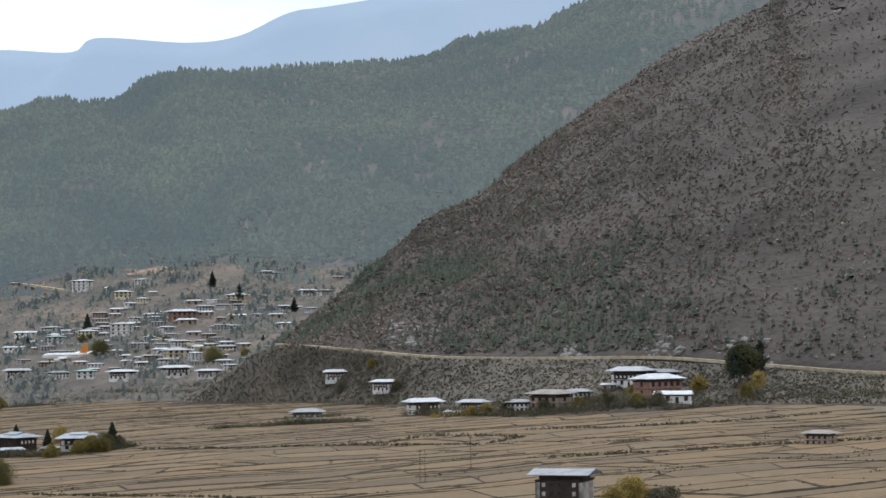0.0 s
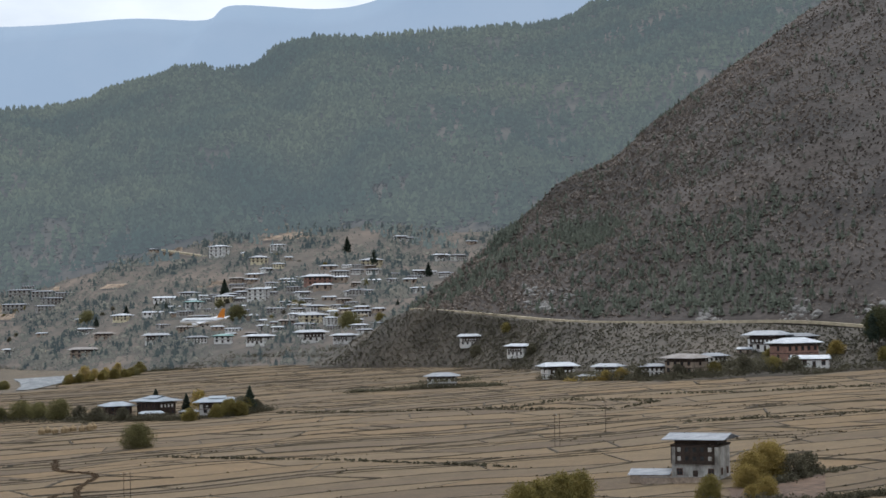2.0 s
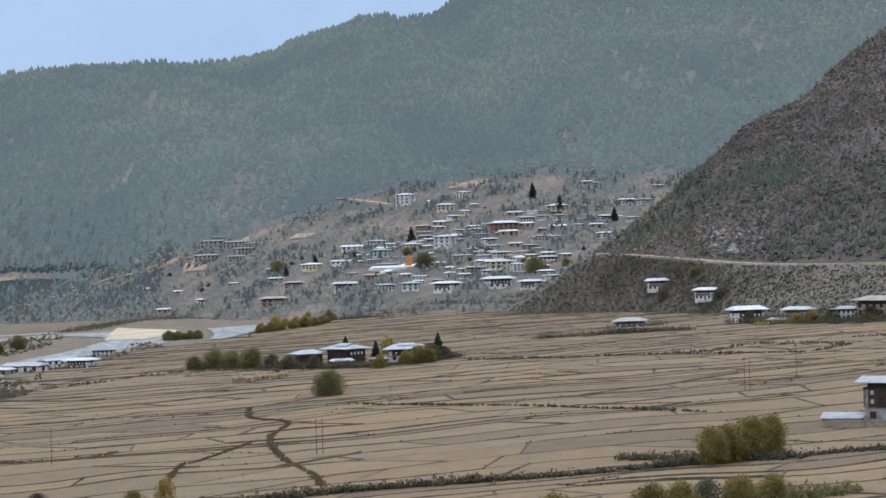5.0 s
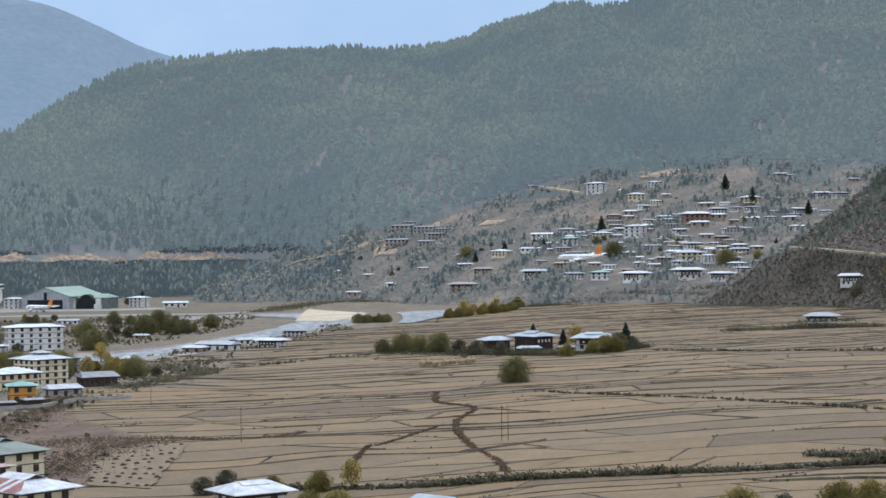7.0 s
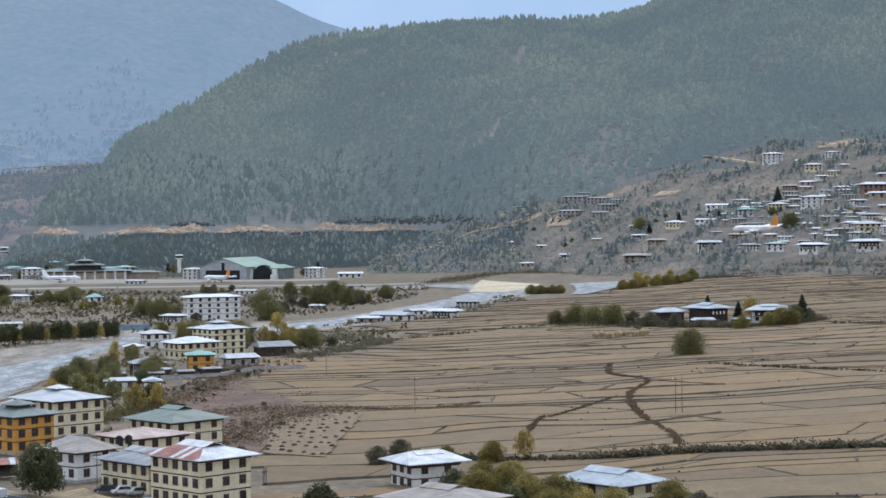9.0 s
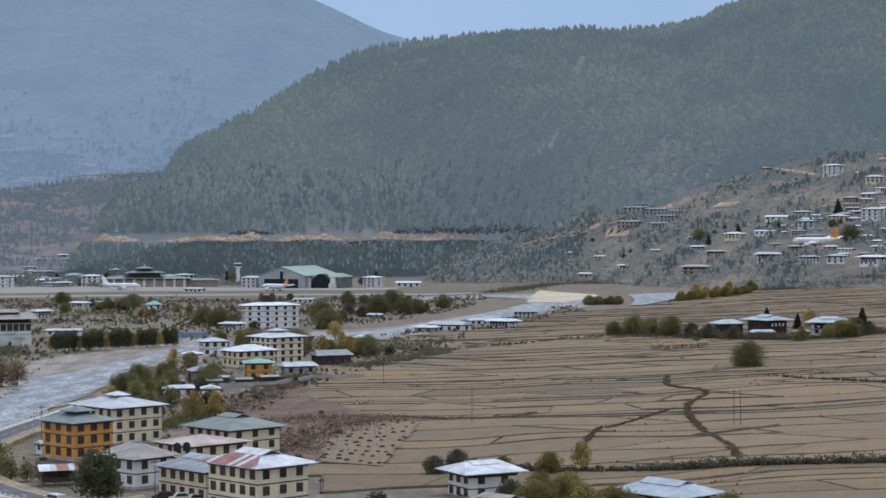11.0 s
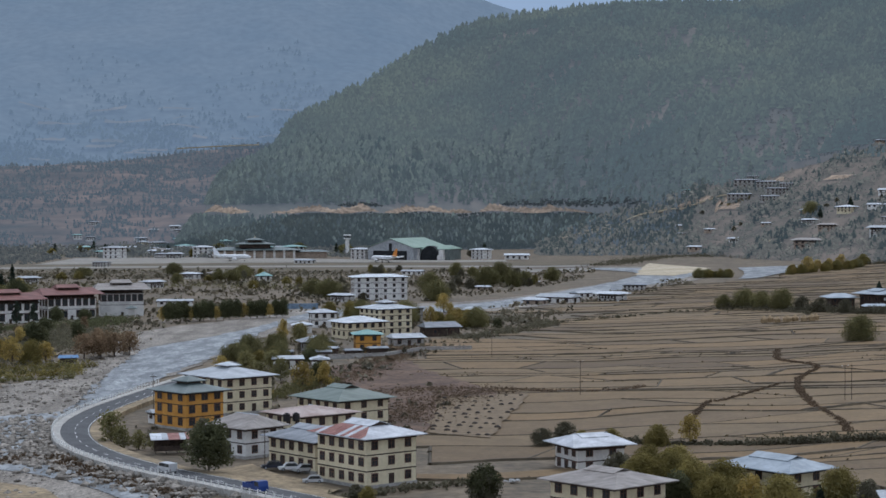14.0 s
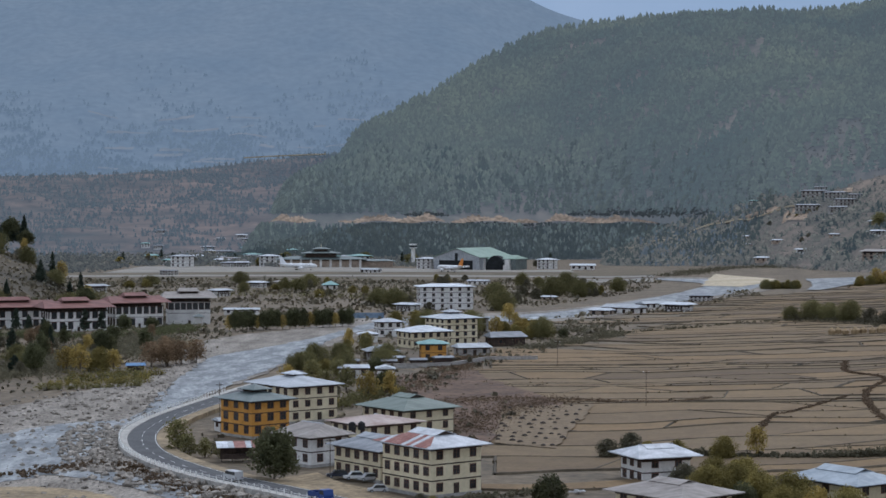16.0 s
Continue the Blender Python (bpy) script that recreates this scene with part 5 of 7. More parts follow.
M["roof_bluish"] = material("pale_blue_grey_tin_roof", (0.23, 0.265, 0.295), (0.37, 0.41, 0.445), 0.25, rough=0.45, fine=1.6, grain=0.12)
M["blue_paint"] = material("blue_timber_paint", (0.05, 0.1, 0.25), (0.09, 0.16, 0.33), 0.8, fine=3.0)

# ---- foreground houses by the river road ----
TH = 40
x, y = from_corner(-12.7, 347, TH, 11.5, 14.5)
big = house(x, y, TH, 11.5, 14.5, 3, "cream_wall", "roof_sheet", "cream three-storey apartment house with a patched red and silver tin roof", rise=2.3, wins=(3, 5), over=1.5, balcony=1, category="apartment house", name="apartment_house", cap=0.0)
# sheets of red and bare tin laid on its roof
rng = np.random.default_rng(5)
W, D, ZR = 11.5 + 3.0, 14.5 + 3.0, 3 * 2.9 + 0.4
for i in range(14):
    y0, y1 = -D / 2 + D * i / 14, -D / 2 + D * (i + 0.94) / 14
    for sgn in (-1, 1):
        f = lambda yy: max(0.0, 1 - max(0.0, abs(yy) - (D / 2 - W / 2)) / (W / 2))
        q0, q1 = f(y0), f(y1)
        if max(q0, q1) < 0.05:
            continue
        red = (sgn < 0 and rng.uniform() < 0.55) or rng.uniform() < 0.2
        e = [(sgn * W / 2, y0, ZR), (sgn * W / 2, y1, ZR), (sgn * W / 2 * (1 - q1), y1, ZR + 2.3 * q1), (sgn * W / 2 * (1 - q0), y0, ZR + 2.3 * q0)]
        e = [(a, b, c + 0.02) for a, b, c in e] + [(a, b, c + 0.055) for a, b, c in e]
        part("roof_sheet", Geo().add(e, [(0, 1, 2, 3), (7, 6, 5, 4), (0, 4, 5, 1), (1, 5, 6, 2), (2, 6, 7, 3), (3, 7, 4, 0)]), M["roof_rust" if red else "roof_sheet"], big)
gablet(big, 11.5, 14.5, 1.5, ZR, 2.3, "roof_sheet", 2.6)
x, y = from_corner(-23, 366, TH, 10.5, 15)
house(x, y, TH, 10.5, 15, 2, "cream_wall", "roof_grey", "cream two-storey house with a grey tin roof", rise=2.1, wins=(3, 5), over=1.3)
gablet(last_house(), 10.5, 15, 1.3, 2 * 2.9 + 0.4, 2.1, "roof_grey")
x, y = from_corner(-38.3, 388, TH + 4, 9.5, 10.5)
house(x, y, TH + 4, 9.5, 10.5, 2, "white_wall", "roof_stone", "white two-storey house with dark string courses", rise=2.2, wins=(2, 3), over=1.4, hip=0.5, cap=0.0)
x, y = from_corner(-28.5, 410, TH, 14, 13)
brown = house(x, y, TH, 14, 13, 2, "cream_wall", "roof_faded", "low house with a faded pinkish tin roof", rise=1.4, wins=(4, 4), over=1.2)
for k in (0, 1):
    tk = thing("water_tank", pose(-31.3 + 1.9 * k, 404.5 + 0.8 * k, 6.3), "black plastic water tank on a house roof", "water tank", "roof water tanks")
    ring = [(0.75 * math.cos(a), 0.75 * math.sin(a)) for a in np.linspace(0, 2 * math.pi, 14, endpoint=False)]
    part("body", Geo().solid(ring, -0.9, 0.6).solid([(0.6 * px, 0.6 * py) for px, py in ring], 0.6, 0.8), M["water_tank"], tk)
    part("lid", Geo().solid([(0.3 * px, 0.3 * py) for px, py in ring], 0.8, 0.88), M["water_tank"], tk)
x, y = from_corner(-22, 437.5, TH, 14, 16)
green = house(x, y, TH, 14, 16, 3, "cream_wall", "roof_green", "cream three-storey apartment house with a green hipped roof", rise=2.7, wins=(3, 5), over=1.5, balcony=1, sh=2.7, category="apartment house", name="apartment_house", z=-2.2)
gablet(green, 14, 16, 1.5, 3 * 2.7 + 0.4, 2.7, "roof_green")
x, y = from_corner(-56.5, 437, TH + 3, 10.5, 12)
house(x, y, TH + 3, 10.5, 12, 3, "orange_wall", "roof_slate", "ochre three-storey house with carved windows and raised slate-green roof", rise=1.9, wins=(3, 3), over=1.5, cap=0.42, ww=1.5, wh=1.6, sh=2.75)
x, y = from_corner(-51.3, 468, TH, 14, 17)
house(x, y, TH, 14, 17, 3, "cream_wall", "roof_pale", "long cream three-storey house with a pale tin roof and galleries", rise=2.1, wins=(4, 5), over=1.5, cap=0.25, balcony=1, sh=2.9)

# open roadside shed
shed = thing("roadside_shed", pose(-54.5, 398, 0.35, 0, 0, 12), "open timber shed with a red and white tin roof", "shed")
for px in (-3.2, -1.1, 1.1, 3.2):
    for py in (-1.8, 1.8):
        part("post", Geo().box(px - 0.09, px + 0.09, py - 0.09, py + 0.09, -0.5, 2.5), M["timber"], shed)
part("counter", Geo().box(-3.2, 3.2, -1.85, -1.65, 0, 1.0).box(-3.2, 3.2, 1.6, 1.8, 0, 2.3), M["timber"], shed)
for i in range(7):
    px = -4.2 + 1.2 * i
    part("roof_sheet", Geo().add([(px, -2.6, 2.35), (px + 1.17, -2.6, 2.35), (px + 1.17, 2.6, 3.1), (px, 2.6, 3.1), (px, -2.6, 2.42), (px + 1.17, -2.6, 2.42), (px + 1.17, 2.6, 3.17), (px, 2.6, 3.17)],
                                 [(3, 2, 1, 0), (4, 5, 6, 7), (0, 1, 5, 4), (1, 2, 6, 5), (2, 3, 7, 6), (3, 0, 4, 7)]), M["roof_rust" if i in (3, 4, 6) else "roof_pale"], shed)

# houses below the viewpoint, among willows
x, y = from_corner(26.5, 367, 24, 10, 9)
house(x, y, 24, 10, 9, 2, "white_wall", "roof_sheet", "white two-storey farmhouse with a bright tin roof", rise=1.7, wins=(2, 3), over=1.9, hip=0.5, attic=0.3, sh=2.5, z=-0.9)
gablet(last_house(), 10, 9, 1.9, 2 * 2.5 + 0.7, 1.7, "roof_sheet")
x, y = from_corner(27.7, 304, 42, 12, 14)
house(x, y, 42, 12, 14, 2, "cream_wall", "roof_stone", "cream two-storey house with worn grey roof", rise=1.9, wins=(3, 4), over=1.6, hip=0.85, sh=2.8)
gablet(last_house(), 12, 14, 1.6, 2 * 2.8 + 0.4, 1.9, "roof_stone")
x, y = from_corner(57.2, 316.5, 38, 9, 13)
house(x, y, 38, 9, 13, 2, "cream_wall", "roof_bluish", "cream house with a pale blue-grey tin roof among willows", rise=1.9, wins=(2, 3), over=1.7, hip=0.8, sh=2.6)
gablet(last_house(), 9, 13, 1.7, 2 * 2.6 + 0.4, 1.9, "roof_bluish")
house(71.5, 285, -8, 15, 10, 1, "cream_wall", "roof_grey", "cream house with a raised storey and blue bands under grey roofs", rise=0.9, wins=(4, 3), over=1.4, hip=1.0, sh=5.6, bands=False, z=-1.3)
up = last_house()
part("eave_band", Geo().box(-7.75, 7.75, -5.25, 5.25, 5.1, 5.55), M["blue_paint"], up, "blue painted band under the eaves")
st = part("upper_storey", Geo().box(-5.2, 5.2, -3.3, 3.3, 6.2, 9.0), M["cream_wall"], up)
part("eave_band", Geo().box(-5.3, 5.3, -3.4, 3.4, 8.35, 8.75), M["blue_paint"], st, "blue painted band under the eaves")
part("upper_roof", Geo().roof(13.2, 9.2, 9.0, 1.0, 0.8), M["roof_pale"], up)
for k in range(3):
    add_window(up, pose(-3.3 + 3.3 * k, -3.3, 6.95), 1.3, 1.1)
for k in range(2):
    add_window(up, pose(-5.2, 1.4 - 2.8 * k, 6.95, 0, 0, 270), 1.0, 1.1)

# ---- the farmhouse alone in the fields ----
M["stained_wall"] = material("rain_stained_whitewash", (0.24, 0.225, 0.2), (0.52, 0.5, 0.46), 0.28, fine=1.5, contrast=(0.38, 0.62), stretch=(1, 1, 0.5))
lone = house(225, 412, -45, 11.5, 9.5, 2, "stained_wall", "roof_grey", "tall old farmhouse with dark timber storeys and stained white base", rise=1.1, wins=(3, 2), over=1.9, hip=0.0, attic=1.2, sh=4.1, category="farmhouse", name="farmhouse", bands=False, rows=(0,))
# the projecting timber storeys, framed in posts and rails with shuttered lights
for nx, ny, side in ((0, -1, 0), (-1, 0, 3)):
    n, half = (5, 4.7) if side == 0 else (4, 3.6)
    off = 4.75 if side == 0 else 5.75
    m = pose(0, 0, 0, 0, 0, 90 * side)
    bay = part("timber_gallery", Geo().box(-half, half, -off - 0.55, -off + 0.2, 3.9, 8.3), M["timber"], lone, "dark timber gallery of two tiers", m)
    for tier in (0, 1):
        part("rail", Geo().box(-half - 0.06, half + 0.06, -off - 0.68, -off - 0.5, 3.9 + 2.15 * tier, 4.15 + 2.15 * tier), M["timber"], bay)
        for i in range(n):
            c = half * 2 * ((i + 0.5) / n - 0.5)
            part("shutter", Geo().box(c - 0.42, c + 0.42, -off - 0.62, -off - 0.53, 4.75 + 2.1 * tier, 5.75 + 2.1 * tier), M["glass" if 0 < i < n - 1 else "stained_wall"], bay)
lean = thing("lean_to", pose(213, 415, float(land(213, 415)) - 0.2, 0, 0, -35), "low stone lean-to with a tin roof beside the farmhouse", "shed")
part("wall", Geo().box(-4.5, 4.5, -2.5, 2.5, -0.5, 1.9), M["earth_wall"], lean)
part("roof", Geo().add([(-5, -3, 1.9), (5, -3, 1.9), (5, 3, 2.9), (-5, 3, 2.9), (-5, -3, 2.02), (5, -3, 2.02), (5, 3, 3.02), (-5, 3, 3.02)],
                       [(3, 2, 1, 0), (4, 5, 6, 7), (0, 1, 5, 4), (1, 2, 6, 5), (2, 3, 7, 6), (3, 0, 4, 7)]), M["roof_grey"], lean)
yard = thing("yard_wall", pose(216, 406, float(land(216, 406)) - 0.2, 0, 0, -35), "low mud wall round the farmyard", "wall")
part("wall", Geo().box(-9, 8, -0.3, 0.3, -0.5, 1.5), M["earth_wall"], yard)
part("coping", Geo().box(-9.1, 8.1, -0.4, 0.4, 1.5, 1.65), M["roof_stone"], yard)

# farm cluster in the middle of the fields
FARM = dict(far=True, group="farm cluster", category="farmhouse", name="farmhouse")
house(171, 826, 4, 10, 9, 2, "timber", "roof_bluish", "dark timber farmhouse with a wide shallow tin roof", sh=2.4, rise=1.6, wins=(3, 2), over=2.2, hip=0.7, attic=0.3, **FARM)
house(186, 818, 30, 11, 12, 2, "timber", "roof_bluish", "old farmhouse with timber gallery and raised double roof", sh=2.9, rise=1.5, wins=(3, 3), over=2.6, hip=0.3, attic=0.5, upper=True, cap=0.5, cap_hip=0.0, **FARM)
house(207, 796, -20, 14, 10, 2, "white_wall", "roof_bluish", "white and timber farmhouse with a broad tin roof", sh=2.4, rise=1.7, wins=(3, 2), over=2.7, hip=0.5, attic=0.4, upper=True, cap=0.4, cap_hip=0.0, **FARM)
house(193, 789, 20, 6, 4, 1, "timber", "roof_grey", "small outbuilding with a tin roof", sh=2.2, rise=0.7, wins=(1, 1), over=0.7, hip=0.2, attic=0.1, far=True, group="farm cluster", category="outbuilding", name="outbuilding")
house(179, 796, -6, 8, 6, 1, "timber", "roof_bluish", "low timber cowshed with a tin roof", sh=2.4, rise=0.9, wins=(2, 1), over=1.2, hip=0.3, attic=0.1, far=True, group="farm cluster", category="shed", name="cowshed")

# ---- village ----
STYLE = [
    dict(w=14, d=10, storeys=2, wall="white_wall", roof="roof_pale", rise=1.6, wins=(4, 2), over=2.3, sh=2.6, hip=0.35, attic=0.9, upper=True, label="white village farmhouse with a dark timber storey and tin roof"),
    dict(w=13, d=10, storeys=2, wall="cream_wall", roof="roof_pale", rise=1.8, wins=(4, 3), over=1.7, sh=2.6, hip=0.9, label="cream village house with a pale hipped roof"),
    dict(w=15, d=10, storeys=2, wall="white_wall", roof="roof_grey", rise=1.6, wins=(5, 3), over=2.1, sh=2.6, hip=0.7, attic=0.7, label="long white village house with a weathered tin roof"),
    dict(w=14, d=10, storeys=2, wall="earth_wall", roof="roof_stone", rise=1.5, wins=(4, 3), over=2.0, sh=2.5, hip=0.5, attic=0.8, label="brown rammed-earth village house with a weathered roof"),
    dict(w=11, d=9, storeys=2, wall="white_wall", roof="roof_teal", rise=1.4, wins=(3, 2), over=1.8, sh=2.6, hip=0.9, attic=0.4, label="white village house with a faded teal roof"),
    dict(w=12, d=10, storeys=3, wall="white_wall", roof="roof_pale", rise=1.4, wins=(3, 3), over=1.3, hip=0.8, label="tall white three-storey village house"),
    dict(w=9, d=7, storeys=1, wall="earth_wall", roof="roof_pale", rise=1.1, wins=(2, 1), over=0.9, hip=0.2, label="low shed with a bright tin roof"),
    dict(w=16, d=9, storeys=2, wall="grey_wall", roof="roof_grey", rise=0.9, wins=(5, 2), over=0.7, hip=0.3, label="unfinished grey concrete building with a flat-looking roof"),
    dict(w=16, d=11, storeys=2, wall="brick_wall", roof="roof_pale", rise=1.8, wins=(5, 3), over=1.8, hip=0.6, attic=0.6, label="red-brown masonry farmhouse with a pale roof"),
    dict(w=14, d=6, storeys=1, wall="white_wall", roof="roof_pale", rise=1.2, wins=(4, 1), over=0.7, hip=0.1, label="long low white building with a bright tin roof"),
]
TEMPLATE = {}


def village_house(x, y, z, width, style, turn, tall=0.82):
    """The first of a style is built, the rest are copies, a little larger or smaller."""
    st = STYLE[style]
    roof_w = st["w"] + 2 * st["over"]
    s = max(0.6, min(1.5, width / roof_w))
    m = pose(x, y, z, 0, 0, turn) @ Matrix.Diagonal((s, s, tall * s, 1))
    if style not in TEMPLATE:
        kw = {k: v for k, v in st.items()}
        TEMPLATE[style] = house(0, 0, 0, kw.pop("w"), kw.pop("d"), kw.pop("storeys"), kw.pop("wall"), kw.pop("roof"), kw.pop("label"), far=True, group="village houses", z=0.0, **kw)
        TEMPLATE[style].matrix_world = m
        TEMPLATE[style].scale = (1, 1, 1)
        TEMPLATE[style].matrix_world = m
        return TEMPLATE[style]
    ob = TEMPLATE[style]
    keep = tuple(ob.scale)
    ob.scale = (1, 1, 1)
    c = copy_thing(ob, m)
    ob.scale = keep
    return c


UPPER = [(398, 1749, 103.7, 9, 6), (436, 1662, 96.4, 17, 5), (451, 1633, 95.4, 10, 1), (450, 1586, 88.2, 18, 1), (479, 1627, 98.3, 13, 5), (458, 1556, 83.6, 12, 1), (475, 1581, 91.1, 8, 6),
         (584, 1604, 107.2, 13, 0), (590, 1592, 106, 12, 2), (620, 1528, 101.5, 9, 6), (567, 1463, 86.6, 14, 0), (578, 1453, 86.2, 14, 2), (541, 1388, 71.9, 11, 2), (524, 1403, 73.3, 13, 0),
         (516, 1486, 82.4, 19, 1), (496, 1464, 76.3, 11, 2), (506, 1454, 75.9, 13, 2), (461, 1457, 67.8, 24, 8)]
MIDDLE = [(485, 1474, 74.4, 16, 2), (492, 1419, 68.0, 15, 9), (457, 1433, 64.0, 15, 6), (495, 1322, 59.8, 12, 0), (447, 1482, 67.1, 13, 0), (413, 1458, 56.7, 17, 5), (390, 1472, 55.9, 16, 1),
          (365, 1471, 51.1, 16, 4), (358, 1539, 57.0, 19, 9), (378, 1538, 59.8, 16, 2), (388, 1417, 46.1, 12, 7), (354, 1454, 45.5, 13, 7), (320, 1520, 42.6, 16, 1), (338, 1492, 45.9, 17, 9),
          (437, 1411, 53.7, 12, 2), (434, 1378, 47.3, 16, 2), (420, 1343, 39.3, 21, 1), (427, 1322, 38.0, 10, 5)]
LOWER = [(409, 1325, 34.7, 16, 2), (404, 1353, 37.6, 14, 3), (447, 1312, 42.8, 17, 2), (437, 1294, 38.3, 11, 0), (443, 1264, 36.0, 12, 2), (454, 1331, 47.6, 11, 6), (431, 1270, 34.6, 12, 0),
         (399, 1279, 27.5, 22, 0), (412, 1245, 26.8, 17, 0), (430, 1253, 31.7, 12, 2), (372, 1313, 25.7, 20, 0), (356, 1350, 26.4, 16, 4), (339, 1360, 26.7, 16, 2), (320, 1403, 26.5, 21, 0),
         (366, 1366, 30.9, 8, 6), (277, 1457, 16.1, 23, 3), (293, 1534, 33.2, 13, 0), (298, 1486, 29.1, 16, 3)]
EDGE = [(271, 1602, 31.3, 9, 6), (247, 1617, 17.0, 13, 0), (223, 1679, 9.2, 13, 6), (242, 1880, 59.0, 10, 4), (221, 1742, 20.5, 10, 6), (239, 1706, 24.6, 10, 6), (222, 1773, 27.7, 8, 6), (297, 1570, 42.1, 9, 6),
        (294, 1812, 70.8, 13, 7), (286, 1796, 63.9, 24, 7), (298, 1756, 63.3, 20, 7), (311, 1727, 62.8, 15, 7), (273, 1755, 51.4, 22, 7), (291, 1705, 51.0, 17, 7), (300, 1718, 56.9, 20, 7)]
BENCH = [(417, 1034, 26.9, 14, 0), (423, 977, 21.9, 14, 0), (389, 852, 13.4, 18, 0), (390, 819, 13.7, 11, 9), (402, 824, 15, 14, 0), (408, 789, 16.4, 13, 2), (418, 777, 17.2, 20, 3), (437, 787, 20, 14, 2),
         (472, 797, 26, 20, 0), (487, 793, 27, 16, 2), (469, 769, 22, 22, 8), (465, 749, 19.5, 18, 9), (462, 801, 24.6, 8, 6), (331, 856, 11.1, 17, 2), (379, 521, 14.0, 10, 3)]
HILLTOP = [(932, 1216, 289.0, 15, 9), (946, 1255, 301.3, 18, 2), (960, 1311, 309.4, 14, 3), (945, 1217, 297.4, 13, 9)]
AIR_SIDE = [(-219, 1824, 0, 19, 5), (-68, 1752, 0, 18, 5), (40, 1750, 0, 17, 5), (71, 1731, 0, 30, 9), (-110, 1623, 0, 18, 9), (-171, 1173, 0, 14, 0), (-165, 1311, 0, 13, 0), (-145, 1302, 0, 16, 3),
            (-49, 1006, 0, 13, 0), (-17, 1372, 0, 16, 9), (61, 980, 0, 22, 9), (88, 980, 0.8, 16, 0), (79, 1029, 0.4, 18, 9), (110, 1084, 1.4, 15, 2), (27, 1133, 0, 9, 6), (58, 1208, 0, 11, 9), (49, 968, 0, 12, 6),
            (-258, 1230, 0, 15, 0)]
FAR_LEFT = [(-332, 2106, 0, 18, 9), (-295, 1787, 0, 20, 5), (-317, 2213, 0.2, 22, 2), (-296, 2248, 4.6, 15, 4), (-282, 2292, 11.6, 16, 2), (-265, 2057, 0, 18, 4), (-251, 1787, 0, 16, 2), (-356, 2033, 0, 12, 0),
            (-340, 2242, 6.0, 17, 2), (-234, 2100, 8.8, 12, 0), (-217, 2116, 14.6, 12, 2), (-251, 2144, 21.6, 14, 1), (-303, 2306, 14.7, 15, 2), (-223, 2084, 3.1, 22, 4), (-160, 1882, 0, 21, 4),
            (-143, 1944, 0, 26, 4), (-212, 2130, 21.8, 11, 2), (-240, 1787, 0, 16, 0), (-267, 1553, 0, 14, 7)]
rng = np.random.default_rng(77)
# lesser houses and sheds filling the lanes between
LANES = [(330, 1430), (450, 1265), (470, 1330), (540, 1410), (520, 1500), (440, 1560), (350, 1530)]
sheds = []
while len(sheds) < 78:
    x, y = rng.uniform(330, 540), rng.uniform(1265, 1560)
    c = False
    for (x0, y0), (x1, y1) in zip(LANES, LANES[1:] + LANES[:1]):
        if (y0 > y) != (y1 > y) and x < (x1 - x0) * (y - y0) / (y1 - y0) + x0:
            c = not c
    if c and all(math.hypot(x - q[0], y - q[1]) > 9.5 for q in sheds) and all(math.hypot(x - q[0], y - q[1]) > 9.5 for q in UPPER + MIDDLE + LOWER):
        sheds.append((x, y, float(village_slope.height(x, y)[0]), rng.uniform(7, 14), (0, 2, 3, 6, 6, 7, 9)[int(rng.integers(7))]))
for rows in (UPPER, MIDDLE, LOWER, sheds, EDGE, BENCH, HILLTOP, AIR_SIDE, FAR_LEFT):
    for x, y, z, wd, st in rows:
        village_house(x, y, z - 0.7 + (0.3 if rows is BENCH else 0), wd, st, -math.degrees(math.atan2(x, y)) + rng.choice((-1, 1)) * rng.uniform(2, 42), 1.12 if rows is BENCH else 0.82)

# ---- houses between the river and the airfield ----
x, y = from_corner(-22, 744, 35, 15, 14)
house(x, y, 35, 15, 14, 4, "cream_wall", "roof_pale", "cream four-storey apartment house with a pale roof and raised cap", rise=2.0, wins=(4, 4), over=1.6, cap=0.35, far=True, category="apartment house", name="apartment_house", balcony=1, sh=2.5)
house(-30, 738, 30, 16, 12, 2, "cream_wall", "roof_pale", "two-storey guest house with a long pale tin roof", rise=2.0, wins=(5, 3), over=1.6, far=True)
house(-47, 800, 15, 10, 8, 2, "white_wall", "roof_pale", "white house with a bright tin roof behind willows", rise=1.3, wins=(3, 2), over=1.2, far=True)
house(-24, 668, 8, 8.5, 8, 2, "orange_wall", "roof_teal", "small ochre house with a teal tin roof", rise=1.4, wins=(2, 2), over=1.2, far=True)
house(-11, 692, 20, 11, 7, 1, "grey_wall", "roof_pale", "grey workshop with a bright white tin roof", rise=1.3, wins=(3, 1), over=1.0, hip=0.2, far=True)
house(-42, 674, 15, 10, 8, 1, "grey_wall", "roof_grey", "low grey house with a dark hipped roof", rise=1.9, wins=(2, 2), over=1.2, far=True)
house(-53, 765, 10, 7, 6, 1, "white_wall", "roof_pale", "shed with a crumpled bright tin roof", rise=1.0, wins=(1, 1), over=0.8, far=True)
house(1, 746, 18, 13, 9, 1, "timber", "roof_grey", "dark timber shed with a grey tin roof", rise=1.8, wins=(2, 1), over=1.0, hip=0.2, far=True, sh=3.2)
house(14, 818, 10, 7, 6, 2, "white_wall", "roof_pale", "small two-storey house with a pale roof", rise=1.0, wins=(2, 1), over=0.9, far=True)
house(-11, 830, 20, 8, 7, 2, "grey_wall", "roof_grey", "grey annex behind the apartment house", rise=1.0, wins=(2, 2), over=0.9, far=True)
